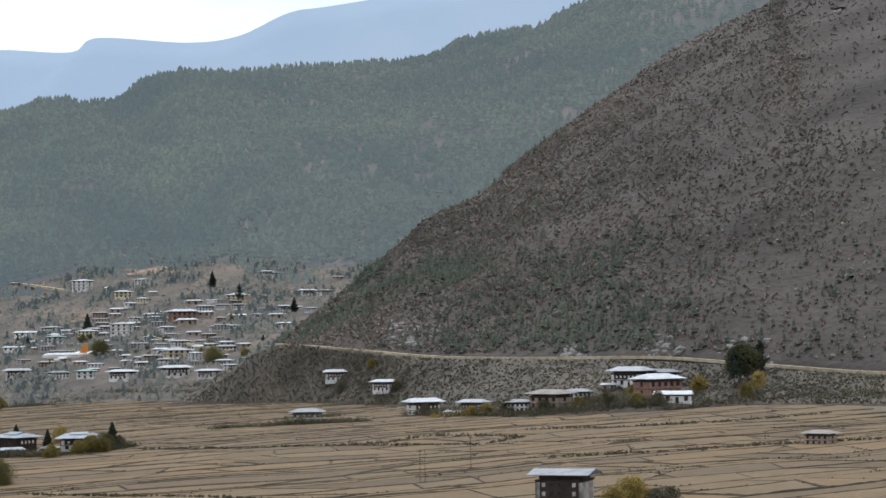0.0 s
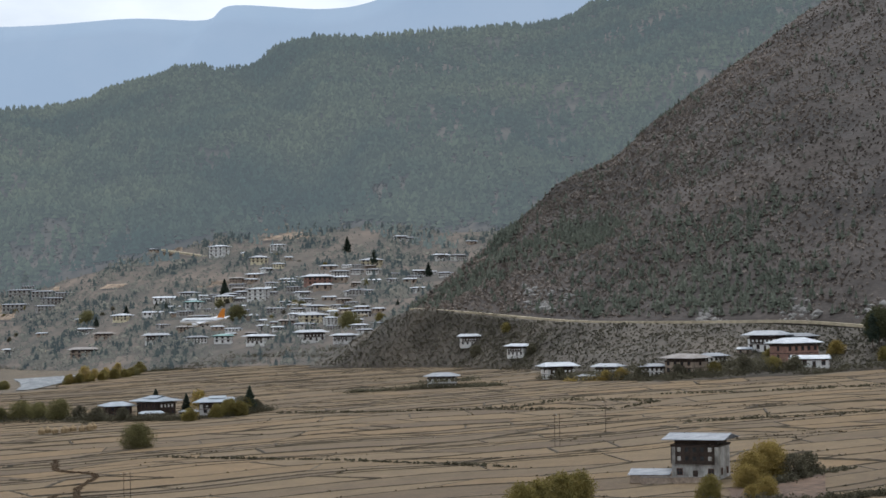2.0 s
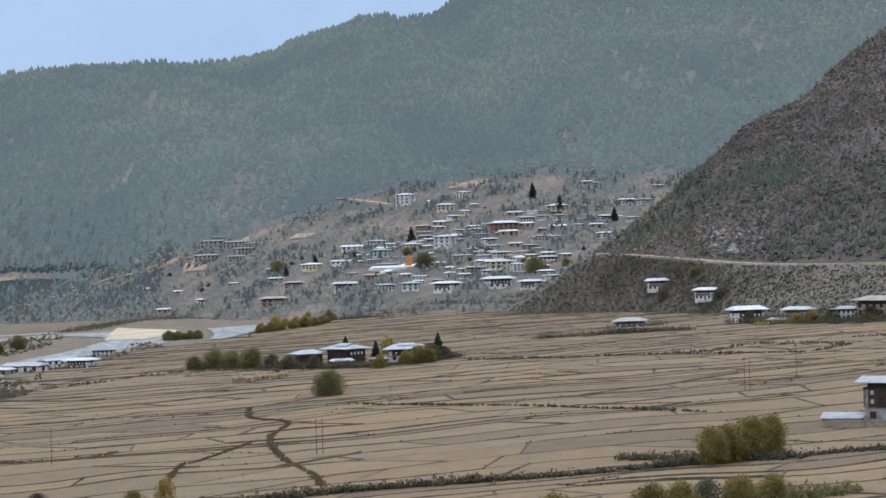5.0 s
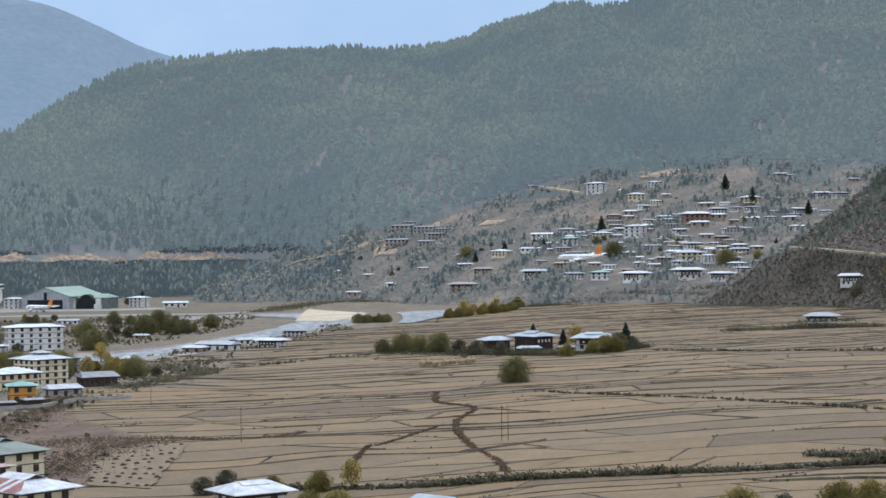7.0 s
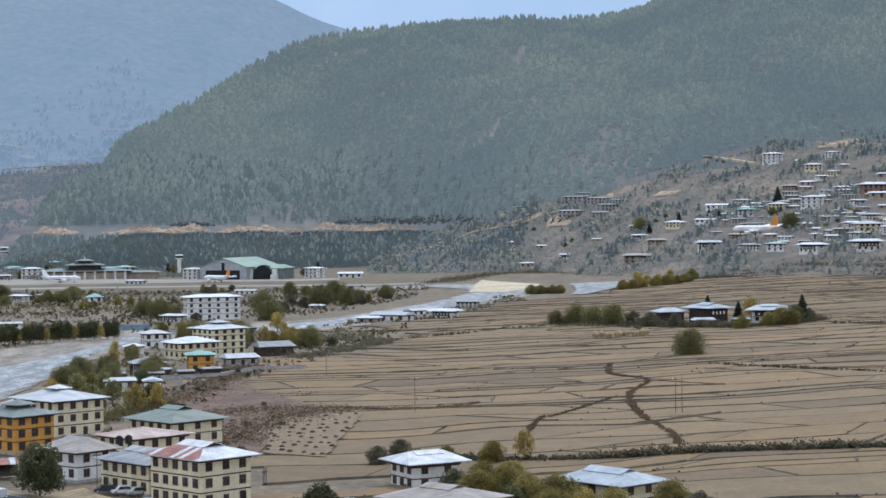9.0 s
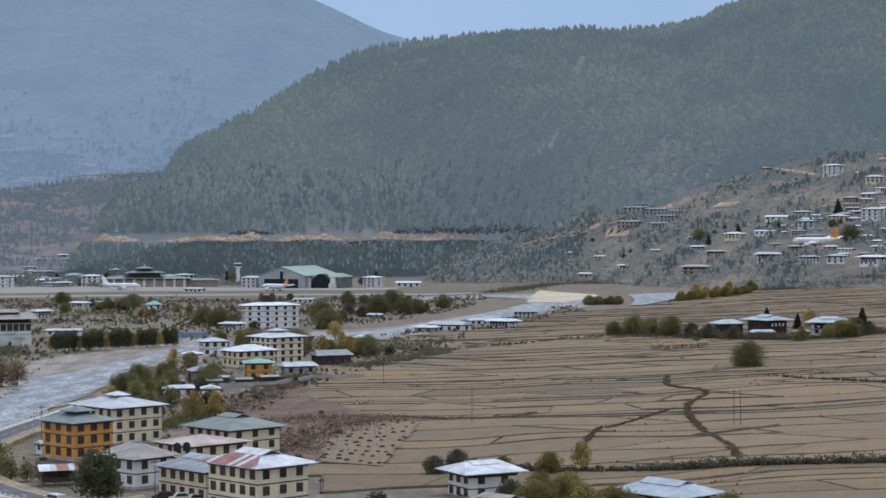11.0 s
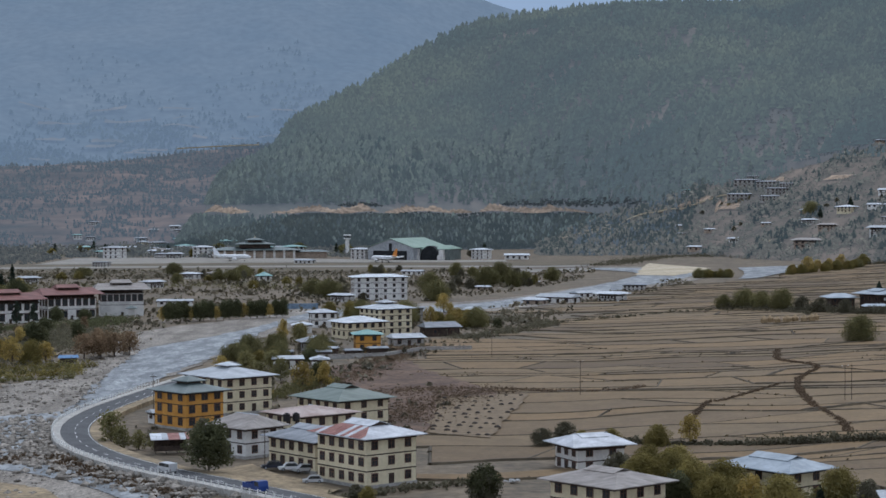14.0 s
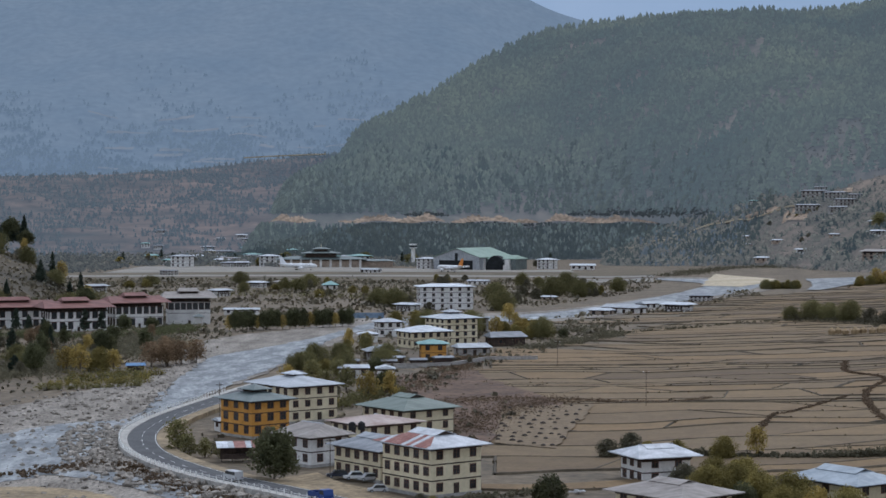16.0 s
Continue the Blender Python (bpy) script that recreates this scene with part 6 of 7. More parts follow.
house(-46, 600, 6, 9, 6, 1, "white_wall", "roof_pale", "long shed with a bright white tin roof among willows", rise=0.8, wins=(3, 1), over=0.6, hip=0.1, far=True)
house(-36, 597, 6, 5, 6, 1, "white_wall", "roof_pale", "low shed with a white tin roof", rise=0.8, wins=(1, 1), over=0.6, hip=0.1, far=True)
x, y = from_corner(-28, 1018, 20, 16, 12)
house(x - 8, y, 12, 28, 12, 4, "white_wall", "roof_pale", "white four-storey hotel with balconies and a pale roof", rise=1.4, wins=(6, 3), over=1.6, far=True, category="hotel", name="hotel", balcony=1)
house(-113, 1275, 10, 9, 8, 1, "white_wall", "roof_teal", "pale pavilion with a bluish tin roof", rise=2.4, wins=(2, 1), over=1.2, far=True)

# red-roofed white courtyard buildings across the river
RED = [(-216, 850, 24, 34, 14, 2, "roof_red", 4.2), (-185, 836, 28, 25, 15, 2, "roof_red", 4.5), (-164, 862, 30, 22, 15, 2, "roof_red", 5.0), (-144, 888, 14, 19, 15, 2, "roof_stone", 5.5)]
for cx, cy, th, w, d, st, rf, sh in RED:
    house(cx, cy, th, w, d, st, "white_wall", rf, "large white building with tall windows and dark red roof" if rf == "roof_red" else "white blind-walled building with high windows and pale roof",
          rise=2.6, wins=(7, 4), over=3.2, hip=0.2, attic=1.3, sh=sh, ww=2.1, wh=2.9, cap=0.42, rows=None if rf == "roof_red" else (1,), far=True, group="red-roofed compound", category="building", name="compound_building", z=-1.0)
gate = thing("shrine", pose(-136, 868, -0.3), "small white shrine with a grey roof beside the compound", "shrine")
part("body", Geo().box(-1.6, 1.6, -1.6, 1.6, 0, 4.2), M["white_wall"], gate)
part("roof", Geo().roof(5, 5, 4.2, 1.2, 1.0), M["roof_slate"], gate)
part("finial", Geo().tube((0, 0, 5.3), (0, 0, 6.6), 0.25, 0.05), M["white_trim"], gate)

# ---- airport ----
M["hangar_wall"] = material("grey_cladding", (0.3, 0.31, 0.32), (0.4, 0.41, 0.42), 0.1, fine=0.8)
M["dark"] = material("dark_opening", (0.01, 0.011, 0.013), (0.025, 0.027, 0.03), 0.3)
hg = thing("hangar", pose(-41, 1722, -0.3, 0, 0, -28), "large grey aircraft hangar with a green pitched roof", "hangar")
w, d, e, r = 46, 62, 11, 18.5
part("wall", Geo().add([(-w / 2, 0, 0), (w / 2, 0, 0), (w / 2, 0, e), (0, 0, r), (-w / 2, 0, e), (-w / 2, d, 0), (w / 2, d, 0), (w / 2, d, e), (0, d, r), (-w / 2, d, e)],
                       [(0, 1, 2, 3, 4), (9, 8, 7, 6, 5), (1, 6, 7, 2), (0, 4, 9, 5)]), M["hangar_wall"], hg)
for sgn in (-1, 1):
    a, b = (sgn * (w / 2 + 1.2), e - 0.45), (0, r + 0.02)
    part("roof_slope", Geo().add([(a[0], -1, a[1]), (b[0], -1, b[1]), (b[0], d + 1, b[1]), (a[0], d + 1, a[1]), (a[0], -1, a[1] + 0.4), (b[0], -1, b[1] + 0.4), (b[0], d + 1, b[1] + 0.4), (a[0], d + 1, a[1] + 0.4)],
                                 [(0, 1, 2, 3), (7, 6, 5, 4), (0, 4, 5, 1), (1, 5, 6, 2), (2, 6, 7, 3), (3, 7, 4, 0)]), M["hangar_green"], hg)
part("door", Geo().box(-w * 0.38, w * 0.36, -0.3, 0.2, 0, 8.0), M["dark"], hg, "dark sliding hangar doors")
part("door_tail_slot", Geo().box(-1.5, 1.5, -0.3, 0.2, 8.0, 14.5), M["dark"], hg)
arch = thing("workshop_hangar", pose(-2, 1716, -0.3, 0, 0, -20), "smaller hangar with a dark round-arched mouth and white piers", "hangar")
part("wall", Geo().box(-20, 14, 1, 30, 0, 9.5), M["roof_slate"], arch)
part("roof", Geo().roof(36, 31, 9.5, 3.2, 0.3, cx=-3, cy=15.5), M["hangar_green"], arch)
ring = [(9 * math.cos(a), 12.5 * math.sin(a)) for a in np.linspace(0, math.pi, 13)]
part("arch_mouth", Geo().add([(px - 4, -2.5, pz) for px, pz in ring] + [(px - 4, 6, pz) for px, pz in ring], [tuple(range(13)), tuple(reversed(range(13, 26)))] + [(i + 1, i, 13 + i, 14 + i) for i in range(12)]), M["dark"], arch)
for px in (-16, 7):
    part("pier", Geo().box(px - 2, px + 2, -3, 2, 0, 9).box(px - 3, px + 3, -4.5, 0, 0, 4), M["white_wall"], arch)
tw = thing("control_tower", pose(-85, 1850, -0.3) @ Matrix.Diagonal((0.8, 0.8, 0.78, 1)), "white airport control tower with a glazed cab", "control tower")
oct_ = [(math.cos(a), math.sin(a)) for a in np.linspace(0, 2 * math.pi, 8, endpoint=False)]
part("shaft", Geo().solid([(2.3 * px, 2.3 * py) for px, py in oct_], 0, 21), M["white_wall"], tw)
part("cab", Geo().solid([(4.0 * px, 4.0 * py) for px, py in oct_], 21.6, 24.6), M["glass"], tw, "dark glazed cab")
part("cab_base", Geo().solid([(4.2 * px, 4.2 * py) for px, py in oct_], 20.6, 21.7), M["white_trim"], tw)
part("cab_roof", Geo().solid([(4.6 * px, 4.6 * py) for px, py in oct_], 24.6, 26), M["white_trim"], tw)
tm = thing("terminal", pose(-166, 1775, -0.3, 0, 0, 4) @ Matrix.Diagonal((1, 1, 0.84, 1)), "terminal building with stacked pagoda roofs", "terminal")
part("wall", Geo().box(-38, 38, 0, 24, 0, 9), M["earth_wall"], tm)
part("frieze", Geo().box(-38.3, 38.3, -0.3, 24.3, 7.4, 9), M["timber"], tm, "dark timber frieze under the eaves")
for i in range(9):
    part("pier", Geo().box(-36 + 9 * i - 1, -36 + 9 * i + 1, -0.8, 0.2, 0, 9), M["white_wall"], tm)
part("main_roof", Geo().roof(84, 30, 9, 3, 1.0, 0.4, 0, 12), M["roof_slate"], tm)
part("upper_storey", Geo().box(-14, 14, 4, 20, 11, 15.5), M["timber"], tm)
part("upper_roof", Geo().roof(36, 22, 15.5, 2.6, 1.0, 0.3, 0, 12), M["roof_slate"], tm)
part("lantern", Geo().box(-6, 6, 8, 16, 17, 20), M["timber"], tm)
part("lantern_roof", Geo().roof(17, 12, 20, 2.0, 1.0, 0.3, 0, 12), M["roof_slate"], tm)
part("finial", Geo().tube((0, 12, 21.8), (0, 12, 25), 0.5, 0.1), M["cream_wall"], tm)
part("wing", Geo().box(38, 66, 4, 18, 0, 7), M["earth_wall"], tm)
part("wing_roof", Geo().roof(32, 18, 7, 1.8, 0.8, 0.3, 52, 11), M["roof_slate"], tm)

M["plane_white"] = material("white_aircraft_paint", (0.76, 0.76, 0.77), (0.82, 0.82, 0.82), 0.2, rough=0.35)
M["plane_orange"] = material("orange_tail_paint", (0.62, 0.2, 0.03), (0.72, 0.34, 0.05), 0.15, rough=0.35)
M["plane_blue"] = material("blue_engine_paint", (0.03, 0.06, 0.25), (0.05, 0.09, 0.32), 0.3, rough=0.35)
M["tyre"] = material("tyre_rubber", (0.012, 0.012, 0.012), (0.025, 0.025, 0.025), 2.0)


def airliner(m, label, tail="plane_orange"):
    """A twin-engined narrow-body, nose along -x, standing on its wheels."""
    root = thing("airliner", m, label, "aircraft", "airliners")
    prof = [(-16.9, 0.15, -0.5), (-16.2, 0.9, -0.35), (-14.8, 1.55, -0.1), (-12.5, 1.95, 0), (-4, 1.98, 0), (6, 1.98, 0), (10.5, 1.6, 0.35), (14.5, 0.85, 0.9), (16.9, 0.25, 1.2)]
    n, g = 14, Geo()
    v = [(px, r * math.cos(2 * math.pi * i / n), 3.9 + zz + r * math.sin(2 * math.pi * i / n)) for px, r, zz in prof for i in range(n)]
    f = [(a * n + i, a * n + (i + 1) % n, (a + 1) * n + (i + 1) % n, (a + 1) * n + i) for a in range(len(prof) - 1) for i in range(n)]
    ob = part("fuselage", g.add(v, f + [tuple(range(n)), tuple(reversed(range((len(prof) - 1) * n, len(prof) * n)))]), M["plane_white"], root)

    def blade(pts, t, axis):
        q = Geo()
        off = Vector((0, 0, t)) if axis == "z" else Vector((0, t, 0))
        return q.add([Vector(p) - off for p in pts] + [Vector(p) + off for p in pts], [(3, 2, 1, 0), (4, 5, 6, 7), (0, 1, 5, 4), (1, 2, 6, 5), (2, 3, 7, 6), (3, 0, 4, 7)])

    for s in (-1, 1):
        part("wing", blade([(-4.5, s * 1.5, 3.0), (2.5, s * 1.5, 3.0), (5.6, s * 17, 4.6), (4.0, s * 17, 4.6)], 0.22, "z"), M["plane_white"], root)
        part("tailplane", blade([(11.8, s * 0.6, 5.0), (15.6, s * 0.4, 5.2), (16.8, s * 6.2, 5.7), (15.2, s * 6.2, 5.7)], 0.12, "z"), M["plane_white"], root)
        part("engine", Geo().tube((-5.2, s * 5.6, 2.0), (-1.5, s * 5.6, 2.05), 1.05, 0.9, 12), M["plane_white"], root)
        part("main_gear", Geo().tube((1.2, s * 3.6, 3.0), (1.2, s * 3.6, 0.5), 0.16, 0.16).tube((1.2, s * 3.6 - 0.45, 0.55), (1.2, s * 3.6 + 0.45, 0.55), 0.55, 0.55, 12), M["tyre"], root)
    part("nose_gear", Geo().tube((-11.5, 0, 2.6), (-11.5, 0, 0.4), 0.12, 0.12).tube((-11.5, -0.3, 0.4), (-11.5, 0.3, 0.4), 0.4, 0.4, 12), M["tyre"], root)
    part("fin", blade([(9.8, 0, 5.4), (15.4, 0, 5.3), (16.6, 0, 11.7), (14.4, 0, 11.7)], 0.16, "y"), M[tail], root, "orange and yellow tail fin" if tail == "plane_orange" else "")
    part("window_band", Geo().box(-12, 9.5, -1.99, -1.9, 4.25, 4.5).box(-12, 9.5, 1.9, 1.99, 4.25, 4.5), M["glass"], root, "dark band of cabin windows")
    part("cockpit_glass", Geo().box(-15.6, -14.7, -1.1, 1.1, 4.45, 4.85), M["glass"], root)
    return root


airliner(pose(-178, 1690, -0.15, 0, 0, 176), "white airliner parked on the apron", "plane_white")
airliner(pose(319, 1260, 38.7, 8, 0, -40), "white airliner with orange tail flying low over the village")
airliner(pose(-44, 1640, -0.1, 0, 0, -48), "white airliner with an orange tail rolling past the hangar")


# ---- vehicles ----
def vehicle(m, length, width, height, paint, label, kind="car"):
    root = thing({"car": "car", "van": "van", "truck": "truck"}[kind], m, label, kind)
    L, W, H = length / 2, width / 2, height
    if kind == "car":
        body = [(-L, 0.35), (-L, 0.75), (-L * 0.55, 0.85), (-L * 0.25, H), (L * 0.62, H), (L * 0.92, 0.95), (L, 0.85), (L, 0.35)]
        glass = [(-L * 0.5, 0.92), (-L * 0.24, H - 0.07), (L * 0.58, H - 0.07), (L * 0.82, 0.92)]
    elif kind == "van":
        body = [(-L, 0.4), (-L, 1.05), (-L * 0.8, 1.15), (-L * 0.6, H), (L, H), (L, 0.4)]
        glass = [(-L * 0.78, 1.2), (-L * 0.6, H - 0.12), (L * 0.9, H - 0.12), (L * 0.9, 1.2)]
    else:
        body = [(-L, 0.5), (-L, 1.3), (-L * 0.9, H), (-L * 0.35, H), (-L * 0.35, 0.5)]
        glass = [(-L * 0.99, 1.35), (-L * 0.9, H - 0.12), (-L * 0.45, H - 0.12), (-L * 0.45, 1.35)]

    def shell(pts, w):
        n = len(pts)
        return Geo().add([(px, -w, pz) for px, pz in pts] + [(px, w, pz) for px, pz in pts], [tuple(range(n)), tuple(reversed(range(n, 2 * n)))] + [((i + 1) % n, i, n + i, n + (i + 1) % n) for i in range(n)])

    part("body", shell(body, W), paint, root)
    part("glazing", shell(glass, W + 0.012), M["glass"], root)
    if kind == "truck":
        part("bed", Geo().box(-L * 0.3, L, -W, W, 0.75, 0.95).box(-L * 0.3, L, -W, -W + 0.08, 0.95, 1.6).box(-L * 0.3, L, W - 0.08, W, 0.95, 1.6).box(L - 0.08, L, -W, W, 0.95, 1.6), paint, root)
    for px in (-L * 0.62, L * 0.62):
        for s in (-1, 1):
            wh = part("wheel", Geo().tube((px, s * (W - 0.18), 0.34), (px, s * (W + 0.02), 0.34), 0.34, 0.34, 12), M["tyre"], root)
            part("rim", Geo().tube((px, s * (W + 0.0), 0.34), (px, s * (W + 0.03), 0.34), 0.2, 0.2, 10), M["hangar_wall"], wh)
    for s in (-1, 1):
        part("headlight", Geo().box(-L - 0.02, -L + 0.05, s * W * 0.72 - 0.15, s * W * 0.72 + 0.15, 0.6, 0.74), M["white_trim"], root)
        part("tail_light", Geo().box(L - 0.05, L + 0.02, s * W * 0.8 - 0.1, s * W * 0.8 + 0.1, 0.65, 0.85), M["roof_red"], root)
    return root


M["car_silver"] = material("silver_car_paint", (0.5, 0.51, 0.52), (0.58, 0.59, 0.6), 0.5, rough=0.3, metal=0.3)
M["car_white"] = material("white_car_paint", (0.72, 0.72, 0.71), (0.78, 0.78, 0.77), 0.5, rough=0.3)
M["car_dark"] = material("dark_car_paint", (0.03, 0.035, 0.05), (0.045, 0.05, 0.07), 0.5, rough=0.25)
M["car_blue"] = material("blue_truck_paint", (0.012, 0.032, 0.14), (0.02, 0.05, 0.2), 0.5, rough=0.4)
vehicle(pose(-50.2, 361.5, ROAD_Z + 0.01, 0, 0, 128 + 180), 4.4, 1.7, 1.9, M["car_silver"], "grey van driving on the river road", "van")
vehicle(pose(-31.5, 336.5, ROAD_Z + 0.01, 0, 0, -52 + 180), 5.2, 2.0, 2.2, M["car_blue"], "blue pickup truck driving on the river road", "truck")
vehicle(pose(-31.6, 372, -0.05, 0, 0, 10), 4.2, 1.7, 1.5, M["car_dark"], "dark parked car beside the houses")
vehicle(pose(-28.2, 369.6, -0.05, 0, 0, 15), 4.0, 1.65, 1.55, M["car_white"], "white parked car beside the houses")
vehicle(pose(-25.3, 367.5, -0.05, 0, 0, 20), 4.0, 1.65, 1.55, M["car_silver"], "silver parked car beside the houses")
vehicle(pose(-22.6, 352.6, -0.05, 0, 0, 8), 3.7, 1.6, 1.5, M["car_silver"], "silver hatchback parked before the apartment house")

# forecourt, utility poles, straw heaps
tagged(ribbon("forecourt", [(-36, 378), (-30, 364), (-24, 356), (-17, 345)], [(-46, 366), (-36, 352), (-27, 343), (-20, 335)], M["verge"], 20, 0.16), "trodden earth forecourt of the houses", "yard", kind="structure")
for px, py, h in ((37.4, 508.6, 9.5), (98.7, 470.6, 9), (18, 640, 9), (270, 556, 10), (-33, 372, 8), (-70, 480, 9), (236, 520, 10), (-55, 520, 9)):
    pl = thing("utility_pole", pose(px, py, float(land(px, py)) - 0.3), "slender wooden utility pole with a crossarm", "utility pole", "utility poles")
    part("pole", Geo().tube((0, 0, 0), (0, 0, h), 0.1, 0.07), M["bark"], pl)
    if (px, py) in ((98.7, 470.6), (236, 520)):
        part("pole", Geo().tube((1.6, 0, 0), (1.6, 0, h), 0.1, 0.07), M["bark"], pl)
        part("brace", Geo().box(0, 1.6, -0.05, 0.05, h * 0.75, h * 0.75 + 0.12), M["timber"], pl)
    part("crossarm", Geo().box(-0.8, 0.8, -0.06, 0.06, h - 0.7, h - 0.55), M["timber"], pl)
    for q in (-0.7, 0, 0.7):
        part("insulator", Geo().tube((q, 0, h - 0.55), (q, 0, h - 0.3), 0.06, 0.04), M["white_trim"], pl)
M["straw_soil"] = material("pale_stubble", (0.145, 0.103, 0.058), (0.195, 0.142, 0.083), 0.3, fine=1.2, grain=0.25)
M["dung"] = material("dark_compost", (0.025, 0.02, 0.015), (0.06, 0.045, 0.035), 1.5)
ring = [(math.cos(a), math.sin(a)) for a in np.linspace(0, 2 * math.pi, 9, endpoint=False)]
heap_mesh = Geo().add([(0.85 * px, 0.85 * py, -0.1) for px, py in ring] + [(0.5 * px, 0.5 * py, 0.35) for px, py in ring] + [(0, 0, 0.5)],
                      [(i, (i + 1) % 9, 9 + (i + 1) % 9, 9 + i) for i in range(9)] + [(9 + i, 9 + (i + 1) % 9, 18) for i in range(9)]).mesh("compost_heap", M["dung"])
rng = np.random.default_rng(91)
NEAR_EDGE, FAR_EDGE = ((-2.1, 427.7), (11.6, 417.4)), ((0.5, 505.6), (24.2, 513.8))
tagged(ribbon("manured_plot", [NEAR_EDGE[0], FAR_EDGE[0]], [NEAR_EDGE[1], FAR_EDGE[1]], M["straw_soil"], 20, 0.2, 8, 0.8, 13), "pale harvested plot dotted with compost heaps", "field", kind="structure")
for i in range(54):
    a, b = (i % 6 + 0.5 + rng.uniform(-0.3, 0.3)) / 6, (i // 6 + 0.5 + rng.uniform(-0.3, 0.3)) / 9
    (x0, y0), (x1, y1), (x2, y2), (x3, y3) = *NEAR_EDGE, *FAR_EDGE
    px, py = (x0 + (x1 - x0) * a) * (1 - b) + (x2 + (x3 - x2) * a) * b, (y0 + (y1 - y0) * a) * (1 - b) + (y2 + (y3 - y2) * a) * b
    hp = new("compost_heap", heap_mesh)
    hp.matrix_world = pose(px, py, float(land(px, py)) + 0.18, 0, 0, rng.uniform(0, 360)) @ Matrix.Diagonal((rng.uniform(0.7, 1.1),) * 3 + (1,))
    tagged(hp, "dark compost heap on a harvested field", "compost heap", "compost heaps")
M["straw"] = material("straw", (0.23, 0.165, 0.09), (0.34, 0.25, 0.14), 0.8, fine=3.0)
stack_mesh = Geo().add([(1.3 * px, 1.3 * py, -0.1) for px, py in ring] + [(1.45 * px, 1.45 * py, 1.4) for px, py in ring] + [(0, 0, 2.7)],
                       [(i, (i + 1) % 9, 9 + (i + 1) % 9, 9 + i) for i in range(9)] + [(9 + i, 9 + (i + 1) % 9, 18) for i in range(9)]).mesh("haystack", M["straw"])
for i in range(9):
    px, py = 128 + 2.6 * i + rng.uniform(-0.6, 0.6), 762 + 3 * math.sin(i * 1.7)
    st = new("haystack", stack_mesh)
    st.matrix_world = pose(px, py, float(land(px, py)), 0, 0, 40 * i) @ Matrix.Diagonal((1, 1, rng.uniform(0.75, 1.15), 1))
    tagged(st, "conical heap of rice straw on the stubble", "haystack", "haystacks")

# ---- trees ----
T = {
    "willow": tree("upright", on_land(-69, 412, 20), 7.0, 3.3, "leaf_olive", "olive-green willow beside the road bend", 1, clumps=50),
    "yellow": tree("round", on_land(-36.5, 527), 8.0, 3.4, "leaf_yellow", "yellow autumn poplar by the river houses", 2, clumps=50),
    "dark": tree("round", on_land(-43, 366), 9.6, 4.8, "leaf_dark", "large dark-green broadleaf tree in the forecourt", 3, clumps=90, per=60),
    "shrub": tree("shrub", on_land(141.5, 650), 8.0, 6.0, "leaf_olive", "wide rounded willow bush in the fields", 4, clumps=150, per=120, size=0.16),
    "gold": tree("shrub", on_land(205, 372), 5.2, 3.2, "leaf_gold", "golden willow bush beside the farmhouse", 5, clumps=120, per=100, size=0.125),
    "amber": tree("shrub", on_land(222, 385), 5.0, 3.4, "leaf_yellow", "bright yellow willow bush beside the lone farmhouse", 15, clumps=110, per=100, size=0.125),
    "cypress": tree("cone", on_land(218, 786), 11.5, 3.7, "leaf_cypress", "dark pointed cypress above the farm roofs", 6, clumps=120, per=40, size=0.3),
    "brown": tree("round", on_land(-111, 640), 7.5, 3.6, "leaf_brown", "russet autumn tree on the river bank", 7, clumps=54),
    "pine": tree("pine", on_land(-175, 812), 10, 2.8, "leaf_cypress", "tall dark pine beside the compound", 8, clumps=36, size=0.4),
    "scrubby": tree("shrub", on_land(8, 331), 5.0, 3.0, "leaf_scrub", "grey-green thorn bush at a field edge", 9, clumps=70, per=50, size=0.18),
}
SPOTS = [
    ("dark", 8, 331, 0.6), ("dark", -40, 612, 0.55), ("willow", -62, 404, 0.55), ("willow", -58.5, 403, 0.5), ("willow", -65.5, 405, 0.6), ("scrubby", -52, 430, 0.7), ("yellow", -45, 508, 0.7),
    ("yellow", -31, 536, 0.9), ("dark", -33, 545, 0.7), ("willow", -50, 545, 0.9), ("willow", -45, 560, 1.0), ("yellow", -62, 560, 0.9), ("shrub", -62, 640, 0.9), ("shrub", -55, 660, 0.8),
    ("yellow", -52, 622, 0.7), ("shrub", -50, 610, 0.8), ("willow", -58, 590, 0.9), ("yellow", -58, 735, 0.8), ("gold", -52, 740, 1.0), ("gold", -47, 850, 1.3), ("gold", -38, 860, 1.3),
    ("gold", -28, 868, 1.2), ("scrubby", -38, 1010, 0.9), ("scrubby", -50, 1060, 1.0), ("shrub", -58, 1050, 1.2), ("shrub", -68, 1070, 1.1), ("shrub", 0, 1010, 1.2), ("scrubby", 8, 1100, 1.1),
    ("scrubby", 20, 1140, 1.2), ("shrub", 30, 1180, 1.5), ("shrub", 40, 1230, 1.4), ("scrubby", 12, 1180, 1.3), ("scrubby", 48, 1230, 1.1), ("shrub", -4, 1120, 1.2), ("yellow", 3, 900, 1.2),
]
